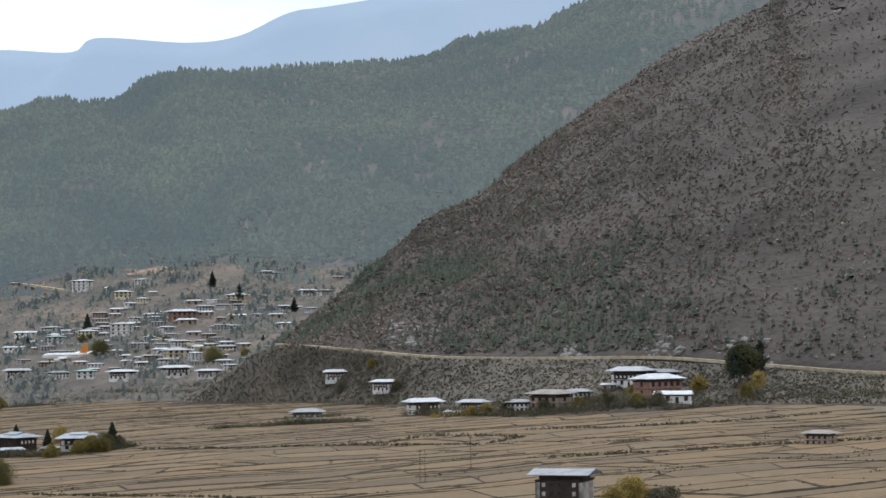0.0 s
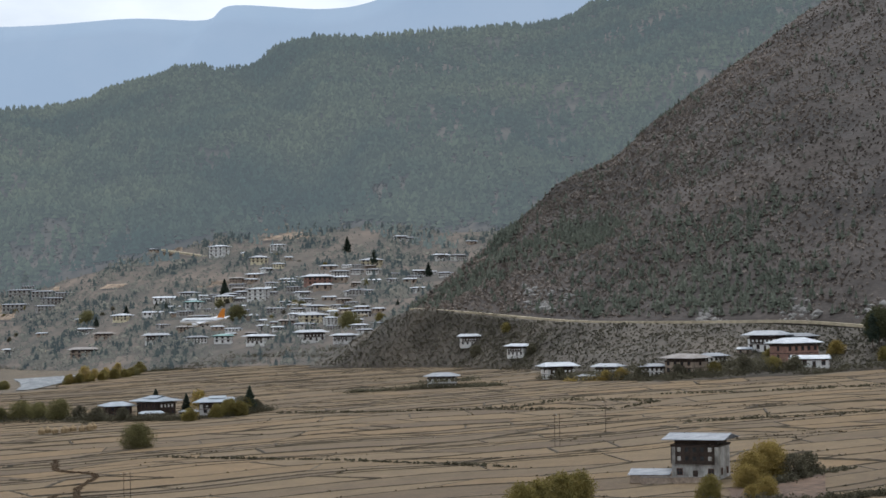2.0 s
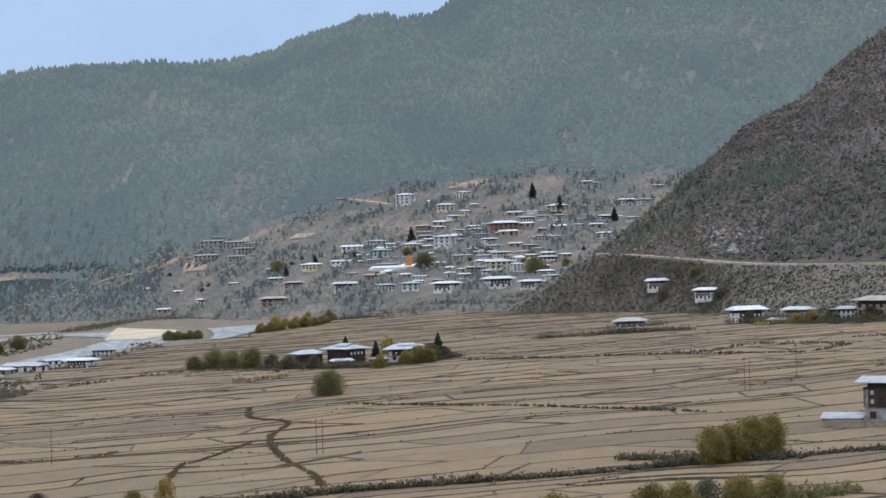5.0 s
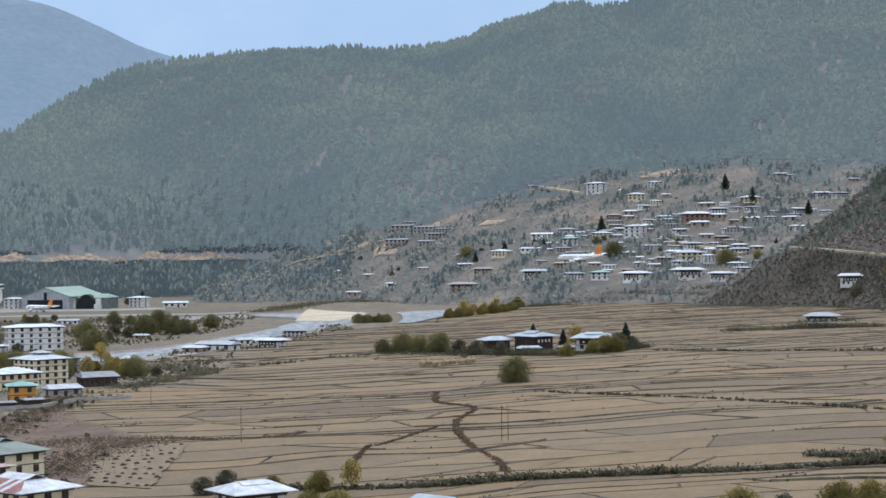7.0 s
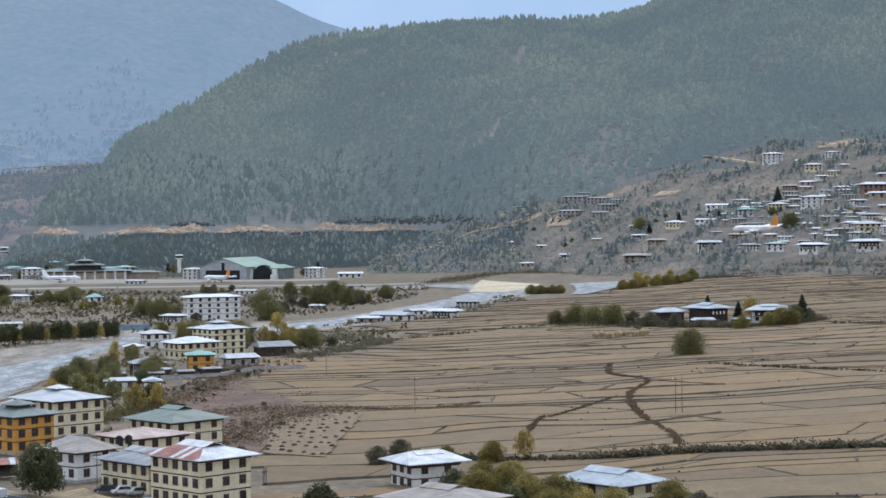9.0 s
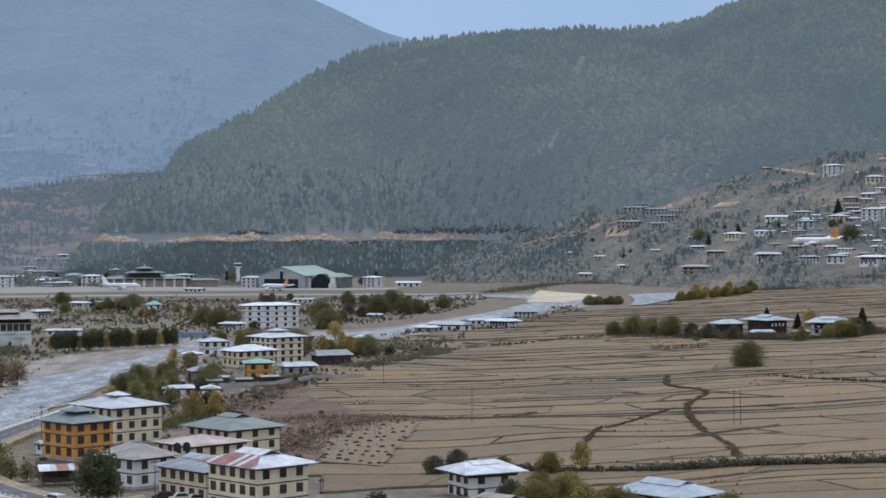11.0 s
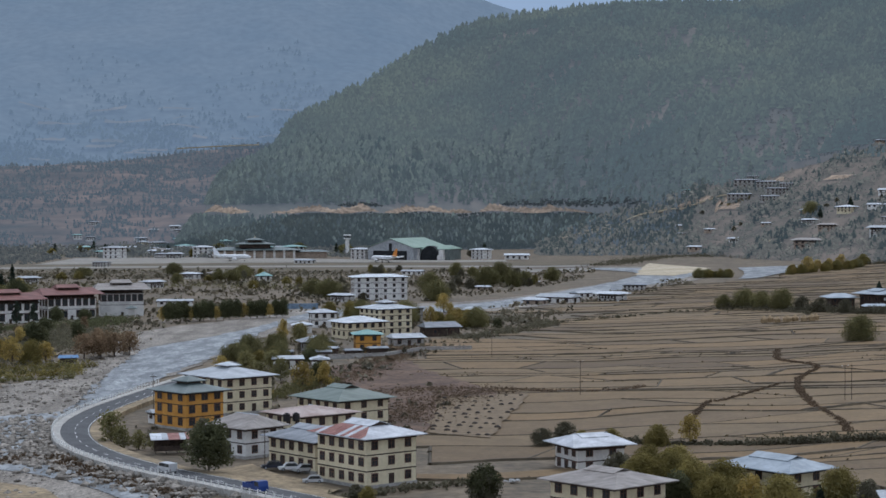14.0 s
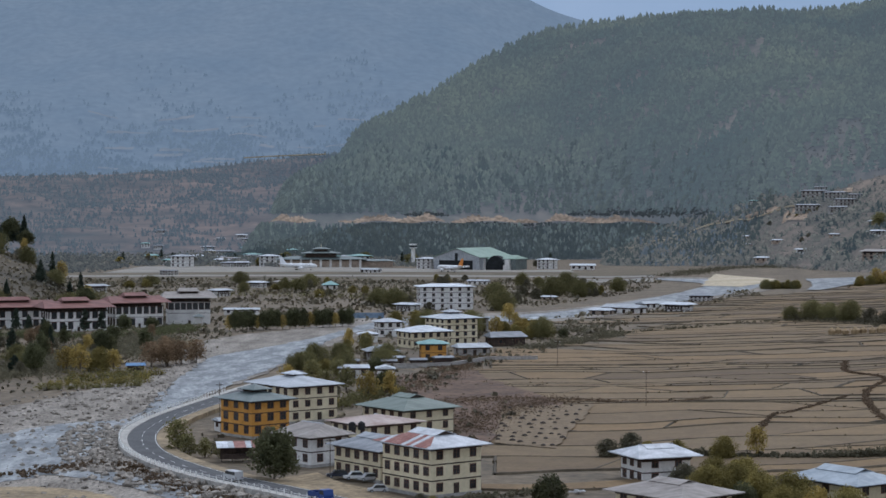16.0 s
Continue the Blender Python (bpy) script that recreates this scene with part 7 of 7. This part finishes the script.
MORE = [
    ("yellow", 12, 800, 0.8), ("shrub", 16, 790, 0.9), ("dark", 24, 775, 0.5), ("shrub", 128.5, 872, 0.7), ("shrub", 137, 866, 0.95), ("shrub", 143, 858, 0.9), ("shrub", 150, 845, 0.95), ("scrubby", 156, 830, 1.2),
    ("scrubby", 160, 812, 1.2), ("scrubby", 168, 800, 1.1), ("gold", 188, 768, 1.0), ("gold", 200, 772, 1.0), ("gold", 207, 778, 1.4), ("yellow", 204, 815, 1.3), ("scrubby", 214, 785, 1.3), ("scrubby", 222, 790, 1.0),
    ("cypress", 189, 832, 1.0), ("cypress", 201, 826, 0.75), ("gold", 216, 786, 1.3), ("gold", 211, 775, 1.2), ("gold", 162, 374, 1.35), ("gold", 167, 376, 1.5), ("gold", 172, 377, 1.45), ("gold", 177, 378, 1.4), ("amber", 217, 368, 0.8),
    ("amber", 227, 392, 1.3), ("amber", 234, 396, 1.6), ("scrubby", 238, 392, 1.2), ("scrubby", 246, 398, 1.1), ("amber", 212, 366, 0.6), ("gold", 45, 398, 0.9), ("yellow", 52, 400, 0.7), ("gold", 36, 402, 0.7),
    ("scrubby", 27, 408, 0.9), ("scrubby", 22, 404, 0.8), ("gold", 30, 405, 0.6),
]
NEAR = [
    ("gold", 38, 352, 1.1), ("gold", 43, 350, 1.2), ("gold", 36, 340, 1.2), ("gold", 41, 338, 1.2), ("gold", 43, 324, 1.3), ("dark", 39, 318, 0.62), ("gold", 47, 318, 1.25), ("gold", 45, 311, 1.1), ("yellow", 50, 309, 0.8), ("gold", 54, 304, 1.15),
    ("gold", 64, 310, 1.25), ("cypress", 60.5, 307, 0.38), ("scrubby", 68, 306, 0.9), ("gold", 104, 300, 1.1), ("scrubby", 110, 302, 1.3), ("gold", 104, 306, 1.3), ("gold", 122, 308, 1.2), ("gold", 128, 309, 1.1), ("scrubby", 134, 312, 1.2),
    ("gold", 140, 312, 1.1), ("gold", 148, 316, 1.0), ("scrubby", -14, 335, 0.5), ("gold", -12, 333, 0.45), ("scrubby", 33, 352, 1.0),
]
LEFT = [
    ("yellow", -134, 614, 1.05), ("yellow", -139, 617, 1.0), ("gold", -129, 619, 1.3), ("yellow", -125, 622, 0.9), ("brown", -116, 640, 1.2), ("brown", -111, 643, 1.25), ("brown", -107, 646, 1.2), ("brown", -103, 652, 1.1), ("brown", -113, 650, 1.2), ("yellow", -150, 700, 0.9),
    ("pine", -196, 800, 0.8), ("pine", -171, 826, 0.9), ("pine", -205, 815, 1.0), ("dark", -150, 830, 0.6), ("dark", -160, 820, 0.7), ("dark", -188, 795, 0.6), ("cypress", -268, 1010, 1.8), ("cypress", -250, 1015, 1.7),
    ("cypress", -240, 990, 1.5), ("pine", -228, 1020, 1.3), ("yellow", -258, 960, 0.9), ("pine", -282, 1000, 1.7), ("shrub", -215, 960, 1.3), ("dark", -225, 930, 1.0), ("yellow", -232, 1080, 1.2), ("yellow", -245, 1090, 1.1),
]
for kind, x, y, s in SPOTS + MORE + NEAR + LEFT:
    copy_thing(T[kind], on_land(x, y, rng.uniform(0, 360), s * rng.uniform(0.92, 1.08), s * rng.uniform(0.9, 1.1)))
# bushes round the hillside farms
for x, y, k, s in ((384, 838, "scrubby", 1.0), (392, 806, "amber", 0.9), (397, 800, "amber", 1.1), (403, 790, "scrubby", 1.3), (411, 772, "scrubby", 1.2), (424, 762, "gold", 1.1), (436, 757, "scrubby", 1.4), (447, 750, "gold", 1.2), (455, 746, "scrubby", 1.3),
                   (478, 775, "gold", 1.3), (462, 778, "gold", 1.1), (492, 770, "amber", 1.3), (415, 1020, "scrubby", 1.2), (426, 966, "scrubby", 1.1), (430, 1010, "gold", 1.0)):
    copy_thing(T[k], on_land(x, y, rng.uniform(0, 360), s, s, float(max(land(x, y), bench.height(x, y)[0])) - 0.4))
# a row of pollard trees on the far river bank
for i in range(19):
    copy_thing(T["dark" if i % 4 else "yellow"], on_land(-117 + 2.7 * i, 830 + 1.9 * i + rng.uniform(-2, 2), rng.uniform(0, 360), rng.uniform(0.6, 0.72), rng.uniform(0.75, 0.9)))
# willows on the gravel islands by the airfield
for cx, cy, dx, dy, n, kinds in ((162, 1205, 20, -22, 8, ("shrub", "gold")), (216, 1191, 50, 55, 16, ("gold", "yellow", "gold")), (268, 1250, 26, 75, 8, ("gold", "shrub"))):
    for i in range(n):
        f = (i + rng.uniform(-0.4, 0.4)) / n
        copy_thing(T[kinds[i % len(kinds)]], on_land(cx + dx * f, cy + dy * f + rng.uniform(-8, 8), rng.uniform(0, 360), rng.uniform(0.6, 1.05) * (0.7 if kinds[i % len(kinds)] == "shrub" else 1.25)))

# trees among the village houses and under the hill
for x, y, z, k, s in ((350, 1500, 47, "cypress", 1.4), (395, 1492, 60, "cypress", 2.0), (520, 1560, 96, "cypress", 1.9), (430, 1290, 36, "shrub", 1.3), (300, 1525, 38, "cypress", 1.2), (326, 1535, 46, "cypress", 1.3),
                      (345, 1512, 50, "cypress", 1.1), (530, 1395, 72, "cypress", 1.6), (512, 1470, 82, "pine", 1.3), (450, 1280, 38, "gold", 1.4), (380, 1400, 42, "shrub", 1.3), (350, 1420, 36, "gold", 1.2), (300, 1560, 40, "shrub", 1.3),
                      (470, 1300, 48, "cypress", 1.0), (505, 760, 28, "pine", 1.5), (512, 765, 29, "dark", 1.7), (519, 770, 30, "dark", 1.5), (528, 772, 31, "pine", 1.6), (508, 745, 24, "yellow", 1.2), (498, 740, 22, "gold", 1.2)):
    s *= 0.62 if k == "cypress" else 1.0
    copy_thing(T[k], on_land(x, y, rng.uniform(0, 360), s, s, z - 0.6))

# hedges, ditches and thickets
scrub("hedgerow", [(22, 410), (49, 399), (68, 393), (92, 392), (114, 386), (132, 380), (165, 376)], "leaf_scrub", "dark hedgerow of thorn bushes along a field edge", 1.3, 1.9, 0.1, 1)
scrub("ditch_bushes", [(110, 630), (104, 590), (110, 563), (97, 523), (90, 470), (89, 430), (86, 406)], "leaf_weeds", "rough growth along a winding ditch", 0.9, 0.5, 0.25, 2, 0.2)
scrub("ditch_bushes", [(53, 418), (65, 473), (72, 483), (92, 518)], "leaf_weeds", "rough growth along a field path", 0.7, 0.38, 0.3, 3, 0.2)
scrub("field_hedge", [(12, 727), (30, 770), (48, 812), (78, 833), (118, 861), (147, 826), (154, 797)], "leaf_scrub", "dark hedge at the edge of the paddies", 1.8, 1.6, 0.6, 4)
scrub("thicket", [(8, 722), (22, 745), (34, 775), (46, 808), (30, 830), (15, 870)], "leaf_scrub", "grey-green thicket beside the sheds", 7, 3.0, 0.25, 5)
scrub("thicket", [(-28, 552), (-20, 600), (-16, 640), (-8, 690)], "leaf_weeds", "dry brown weeds behind the houses", 8, 0.4, 0.04, 6, 0.15, 10)
scrub("dry_weeds", [(-16, 515), (-4, 527), (12, 527), (2, 500), (-8, 470), (-6, 450)], "leaf_weeds", "rust-brown dry weeds on fallow ground", 10, 0.4, 0.03, 7, 0.15, 10)
scrub("dry_weeds", [(18, 528), (30, 520), (45, 517), (56, 524)], "leaf_weeds", "rust-brown dry weeds along a bund", 2, 0.8, 0.15, 8, 0.22, 8)
scrub("field_hedge", [(285, 700), (300, 690), (322, 700), (340, 660), (318, 640)], "leaf_scrub", "brushy corner of the terraces", 3, 1.4, 0.6, 9)
scrub("house_hedge", [(290, 872), (306, 862), (326, 850), (350, 832), (330, 866)], "leaf_scrub", "dark bushes round a field house", 4, 2.6, 0.1, 10)


def over_bench(x, y):
    return np.maximum(land(x, y), bench.height(x, y))


scrub("thicket", [(386, 836), (396, 806), (406, 776), (420, 760), (440, 752), (458, 745)], "leaf_scrub", "thicket before the hillside farms", 6, 4.4, 0.07, 11, z_of=over_bench)
for x, y, z, wd, st in BENCH[:14]:
    scrub("farm_bushes", [(x - 0.8 * wd, y - 0.5 * wd), (x - 0.2 * wd, y - 0.75 * wd), (x + 0.4 * wd, y - 0.65 * wd), (x + 0.9 * wd, y - 0.3 * wd)], "leaf_scrub", "garden bushes before a hillside farm", 3.0, 2.6, 0.3, int(x), z_of=over_bench)
scrub("thicket", [(425, 790), (445, 775), (458, 765), (470, 752)], "leaf_scrub", "bushes between the hillside farms", 6, 4.4, 0.09, 31, z_of=over_bench)
scrub("thicket", [(380, 826), (388, 812), (398, 800)], "leaf_yellow", "yellowing bushes before a white farmhouse", 2.5, 2.6, 0.3, 12)
scrub("thicket", [(480, 740), (500, 720), (520, 690), (540, 660)], "leaf_scrub", "dark scrub at the foot of the hill", 8, 2.6, 0.2, 13, z_of=over_bench)
scrub("thicket", [(285, 1296), (330, 1300), (370, 1270), (400, 1220), (425, 1150), (440, 1080), (425, 1010), (420, 950)], "leaf_scrub", "belt of bushes between fields and village", 14, 3.0, 0.14, 14, z_of=lambda x, y: np.maximum(land(x, y), np.where(y > 1180, village_slope.height(x, y), bench.height(x, y))))
scrub("thicket", [(130, 1500), (190, 1640), (240, 1600), (270, 1480)], "leaf_scrub", "scattered thicket below the village", 20, 3.0, 0.2, 15)
scrub("river_thicket", [(-190, 560), (-165, 590), (-150, 640), (-145, 700), (-140, 760)], "leaf_scrub", "dark undergrowth on the far bank", 20, 2.6, 0.035, 16)
scrub("river_thicket", [(-215, 790), (-190, 785), (-168, 790), (-150, 800), (-138, 840)], "leaf_dark", "dark shrubs below the white compound", 12, 2.6, 0.06, 18)
scrub("airfield_bushes", [(-330, 1380), (-240, 1340), (-160, 1370), (-80, 1340), (-10, 1350)], "leaf_scrub", "bushes and garden trees before the runway", 50, 3.0, 0.4, 19)
scrub("airfield_bushes", [(-260, 1130), (-180, 1190), (-110, 1180), (-60, 1140), (-70, 1230)], "leaf_olive", "olive bushes between the fields", 40, 3.0, 0.4, 20)
scrub("airfield_bushes", [(-380, 1850), (-300, 1860), (-200, 1850), (-110, 1840), (-40, 1830)], "leaf_dark", "trees round the airport buildings", 26, 5.5, 0.35, 21)
scrub("bank_weeds", [(-95, 372), (-80, 392), (-68, 372), (-58, 356), (-46, 338)], "leaf_weeds", "withered weeds on the rubble bank", 4, 0.7, 0.25, 22)
scrub("yard_weeds", [(-20, 334), (-12, 338), (-4, 346), (6, 352)], "leaf_scrub", "rough weeds before the apartment house", 2.5, 0.9, 0.25, 23)
scrub("willow_row", [(-47, 500), (-40, 520), (-34, 540), (-30, 560)], "leaf_olive", "row of young willows behind the houses", 4, 3.0, 0.2, 24)


def in_poly(x, y, poly):
    c = False
    for (x0, y0), (x1, y1) in zip(poly, poly[1:] + poly[:1]):
        if (y0 > y) != (y1 > y) and x < (x1 - x0) * (y - y0) / (y1 - y0) + x0:
            c = not c
    return c


def scatter(poly, n, kinds, smin, smax, seed, slope=None):
    """Trees strewn over a piece of land, in loose clumps."""
    r = np.random.default_rng(seed)
    xs, ys = [p[0] for p in poly], [p[1] for p in poly]
    done = 0
    cx, cy = r.uniform(min(xs), max(xs)), r.uniform(min(ys), max(ys))
    for _ in range(n * 30):
        if done >= n:
            break
        if r.uniform() < 0.3:
            cx, cy = r.uniform(min(xs), max(xs)), r.uniform(min(ys), max(ys))
        x, y = cx + r.normal() * 9, cy + r.normal() * 14
        if not in_poly(x, y, poly):
            continue
        z = None if slope is None else float(slope.height(x, y)[0]) - 0.6
        copy_thing(T[kinds[int(r.integers(len(kinds)))]], on_land(x, y, r.uniform(0, 360), r.uniform(smin, smax), r.uniform(smin, smax), z))
        done += 1


scatter([(-330, 1130), (-150, 990), (-70, 990), (-60, 1120), (10, 1080), (60, 1180), (90, 1330), (-20, 1440), (-340, 1440)], 52, ("shrub", "scrubby", "gold", "scrubby", "gold"), 0.6, 1.15, 101)
scatter([(-420, 1800), (-200, 1830), (40, 1790), (60, 1960), (-120, 2040), (-420, 2060)], 36, ("scrubby", "shrub", "gold", "scrubby", "pine"), 0.8, 1.35, 102)
scatter([(-230, 560), (-150, 560), (-128, 700), (-140, 790), (-240, 800)], 60, ("scrubby", "dark", "brown", "scrubby", "shrub", "pine"), 0.5, 1.0, 103)
scatter([(-320, 870), (-225, 880), (-200, 960), (-230, 1100), (-340, 1100)], 45, ("dark", "pine", "shrub", "cypress", "scrubby", "yellow"), 0.8, 1.5, 104, left_knoll)
scatter([(310, 1330), (440, 1240), (500, 1300), (560, 1440), (460, 1640), (330, 1560), (280, 1500)], 30, ("scrubby", "gold", "scrubby", "gold", "shrub"), 0.4, 0.8, 105, village_slope)
scatter([(200, 1640), (270, 1480), (330, 1530), (330, 1700), (240, 1800)], 12, ("scrubby", "gold", "scrubby"), 0.5, 0.9, 106, village_slope)
scatter([(-70, 620), (-45, 560), (-30, 620), (-40, 720), (-64, 730)], 13, ("gold", "gold", "willow", "shrub"), 0.6, 1.0, 107)
scatter([(-40, 780), (30, 770), (24, 880), (-50, 900)], 16, ("shrub", "gold", "yellow"), 0.7, 1.1, 108)

scrub("farm_hedge", [(126, 873), (140, 862), (152, 842), (160, 815), (172, 796), (190, 775), (210, 778), (228, 792)], "leaf_scrub", "bushes and fruit trees round the farm cluster", 4, 3.2, 0.07, 25)
scrub("farm_hedge", [(224, 384), (234, 388), (246, 396), (258, 400)], "leaf_scrub", "dark hedge beside the lone farmhouse", 2.5, 2.2, 0.15, 26)
scrub("near_willows", [(34, 345), (42, 338), (48, 325), (56, 312), (66, 308)], "leaf_olive", "olive willow thicket between the nearest houses", 4, 3.6, 0.1, 27)
scrub("near_willows", [(100, 298), (115, 303), (130, 308), (150, 315), (165, 318)], "leaf_olive", "olive willow thicket below the viewpoint", 3, 3.0, 0.15, 28)

# rows of pollarded willows on the far bank
for r_ in range(4):
    scrub("willow_row", [(-133, 553 + 13 * r_), (-119, 559 + 13 * r_), (-106, 566 + 13 * r_)], "leaf_gold" if r_ % 2 else "leaf_olive", "row of young pollarded willows on the river bank", 0.7, 3.0, 0.3, 60 + r_, 0.26, 22)
# terrace edges with dark growth
scrub("terrace_edge", [(139, 607), (157, 573), (176, 541), (204, 475)], "leaf_scrub", "dark growth on a terrace edge", 1.0, 0.8, 0.5, 41)
scrub("terrace_edge", [(224, 770), (253, 726), (279, 698), (315, 637)], "leaf_scrub", "dark growth on a terrace edge", 1.2, 1.0, 0.5, 42)
scrub("terrace_edge", [(150, 398), (172, 372), (193, 369), (218, 354), (233, 351), (262, 352)], "leaf_scrub", "dark hedge along the lowest terrace", 1.8, 2.0, 0.14, 43)
scrub("terrace_edge", [(300, 560), (330, 545), (370, 530), (400, 512)], "leaf_scrub", "bushy terrace edge", 1.6, 1.1, 0.5, 44)
scrub("terrace_edge", [(360, 690), (390, 660), (430, 640), (470, 640)], "leaf_scrub", "bushy terrace edge", 1.6, 1.2, 0.5, 45)
# dry-stone wall and clutter before the river houses
for (x0, y0), (x1, y1) in (((-46, 634), (-30, 637)), ((-30, 637), (-17, 642)), ((-17, 642), (-5, 668)), ((-5, 668), (12, 672))):
    w = thing("stone_wall", pose((x0 + x1) / 2, (y0 + y1) / 2, -0.2, 0, 0, math.degrees(math.atan2(y1 - y0, x1 - x0))), "low grey dry-stone wall behind the houses", "wall", "yard walls")
    n = math.hypot(x1 - x0, y1 - y0) / 2
    part("wall", Geo().box(-n, n, -0.35, 0.35, -0.3, 1.3), M["grey_wall"], w)
    part("coping", Geo().box(-n - 0.1, n + 0.1, -0.45, 0.45, 1.3, 1.45), M["roof_stone"], w)
for x, y, w, th in ((-38, 640, 6, 5), (-28, 645, 5, 12), (-50, 640, 5, 0), (-20, 655, 6, 20), (-36, 655, 5, -10)):
    house(x, y, th, w, 3.5, 1, "timber", "roof_grey", "low ramshackle shed with a tin roof", sh=1.9, rise=0.5, wins=(1, 1), over=0.5, hip=0.1, far=True, group="yard sheds", category="shed", name="shed", bands=False, ww=0.8, wh=0.8)
house(29, 383, 20, 4.5, 3.5, 1, "brick_wall", "roof_stone", "small brown brick outhouse behind the white farmhouse", sh=2.8, rise=0.3, wins=(1, 1), over=0.2, hip=0.2, far=True, category="outhouse", name="outhouse", bands=False)
tarp = thing("tarpaulin_heap", pose(9, 356, float(land(9, 356)) - 0.1), "heap covered with a crumpled blue tarpaulin", "tarpaulin")
g = Geo()
rr = np.random.default_rng(8)
rg = [(math.cos(q) * rr.uniform(0.8, 1.2), math.sin(q) * rr.uniform(0.8, 1.2)) for q in np.linspace(0, 2 * math.pi, 11, endpoint=False)]
g.add([(1.7 * p, 1.3 * q, 0) for p, q in rg] + [(1.2 * p, 0.9 * q, 0.9 + rr.uniform(-0.2, 0.2)) for p, q in rg] + [(0.1, 0, 1.25)], [(i, (i + 1) % 11, 11 + (i + 1) % 11, 11 + i) for i in range(11)] + [(11 + i, 11 + (i + 1) % 11, 22) for i in range(11)])
M["tarp"] = material("blue_tarpaulin", (0.03, 0.09, 0.32), (0.06, 0.16, 0.45), 1.0, rough=0.5)
part("cover", g, M["tarp"], tarp)
hut = thing("blue_hut", pose(-117, 618, -0.2, 0, 0, 8), "small hut with a bright blue roof on the river bank", "hut")
part("wall", Geo().box(-2.6, 2.6, -1.6, 1.6, 0, 2.1), M["timber"], hut)
part("roof", Geo().roof(6.4, 4.6, 2.1, 0.7, 0.1), M["roof_blue"], hut)
# more houses of the far village behind the runway
for i in range(20):
    x, y = rng.uniform(-370, -130), rng.uniform(1830, 2060)
    village_house(x, y, float(land(x, y)) - 0.5, rng.uniform(10, 18), (0, 2, 4, 2, 3, 9)[i % 6], rng.uniform(-20, 35))
for i in range(14):
    p = terrace_slope.at(np.array(rng.uniform(0.45, 0.85)), np.array(rng.uniform(0.02, 0.2)))
    village_house(p[0], p[1], p[2] - 0.8, rng.uniform(10, 16), (0, 2, 4, 1)[i % 4], rng.uniform(-20, 35))
# long shed below the compound, and the blue sheeting fence on the river bank
house(-129.5, 964.1, 3, 17, 6, 1, "white_wall", "roof_pale", "long low shed with a pale tin roof beside the compound", sh=2.3, rise=0.8, wins=(4, 1), over=0.6, hip=0.1, far=True, category="shed", name="shed", bands=False)
fence = thing("sheeting_fence", pose(-65.7, 936.2, -0.2, 0, 0, 6), "yard fenced with faded blue tin sheets", "fence")
M["blue_sheet"] = material("faded_blue_sheeting", (0.13, 0.19, 0.27), (0.22, 0.29, 0.37), 0.4, rough=0.5, fine=2.0, rand=0.15)
panel = Geo().box(-1.15, 1.15, -0.04, 0.04, 0, 2.2).mesh("sheet", M["blue_sheet"])
for i in range(7):
    part("sheet", panel, None, fence, m=pose(-7.2 + 2.4 * i, -4, 0))
    part("sheet", panel, None, fence, m=pose(-7.2 + 2.4 * i, 4, 0))
for i in range(3):
    part("sheet", panel, None, fence, m=pose(-8.4, -2.6 + 2.6 * i, 0, 0, 0, 90))
    part("sheet", panel, None, fence, m=pose(8.4, -2.6 + 2.6 * i, 0, 0, 0, 90))
# builders' clutter beside the tarpaulin
M["sack"] = material("pale_cement_sacks", (0.36, 0.36, 0.35), (0.5, 0.49, 0.47), 1.5, fine=4.0, rand=0.12)
sack = Geo().add([(-0.42, -0.24, 0), (0.42, -0.24, 0), (0.42, 0.24, 0), (-0.42, 0.24, 0), (-0.36, -0.2, 0.17), (0.36, -0.2, 0.19), (0.36, 0.2, 0.17), (-0.36, 0.2, 0.2)],
                 [(3, 2, 1, 0), (4, 5, 6, 7), (0, 1, 5, 4), (1, 2, 6, 5), (2, 3, 7, 6), (3, 0, 4, 7)]).mesh("cement_sack", M["sack"])
rr = np.random.default_rng(12)
for i in range(12):
    a, lay = rr.uniform(0, 6.28), i // 7
    q = new("cement_sack", sack)
    d = rr.uniform(0.2, 2.2 - 0.9 * lay)
    x, y = 13.5 + d * math.cos(a), 353 + d * math.sin(a)
    q.matrix_world = pose(x, y, float(land(x, y)) - 0.05 + 0.18 * lay, 0, 0, rr.uniform(0, 180))
    tagged(q, "pale cement sack lying on a loose heap", "sack", "cement sacks")
# post fence round the yard by the road bend, and a low hut beside the ochre house
yard_line = smooth_line([(x, y, 0) for x, y in [(-69.2, 418.6), (-64.3, 410.8), (-59, 405.3), (-53.5, 399.8)]], 40)
yard_fence = thing("post_fence", pose(0, 0, 0), "weathered timber post fence round the roadside yard", "fence")
picket = Geo().box(-0.06, 0.06, -0.06, 0.06, 0, 1.4).mesh("post", M["timber"])
ends = [yard_line[i] for i in range(0, 40, 3)]
for q in ends:
    part("post", picket, None, yard_fence, m=pose(q[0], q[1], float(land(q[0], q[1])) - 0.1))
for zz in (0.6, 1.15):
    g = Geo()
    for q, w in zip(ends, ends[1:]):
        g.tube((q[0], q[1], float(land(q[0], q[1])) + zz), (w[0], w[1], float(land(w[0], w[1])) + zz), 0.05, 0.05, 4)
    part("rail", g, M["timber"], yard_fence)
house(-64.4, 453.8, 30, 5, 3.5, 1, "white_wall", "roof_pale", "low white hut with a tin roof beside the ochre house", sh=2.2, rise=0.6, wins=(1, 1), over=0.5, hip=0.1, far=True, category="hut", name="hut", bands=False)
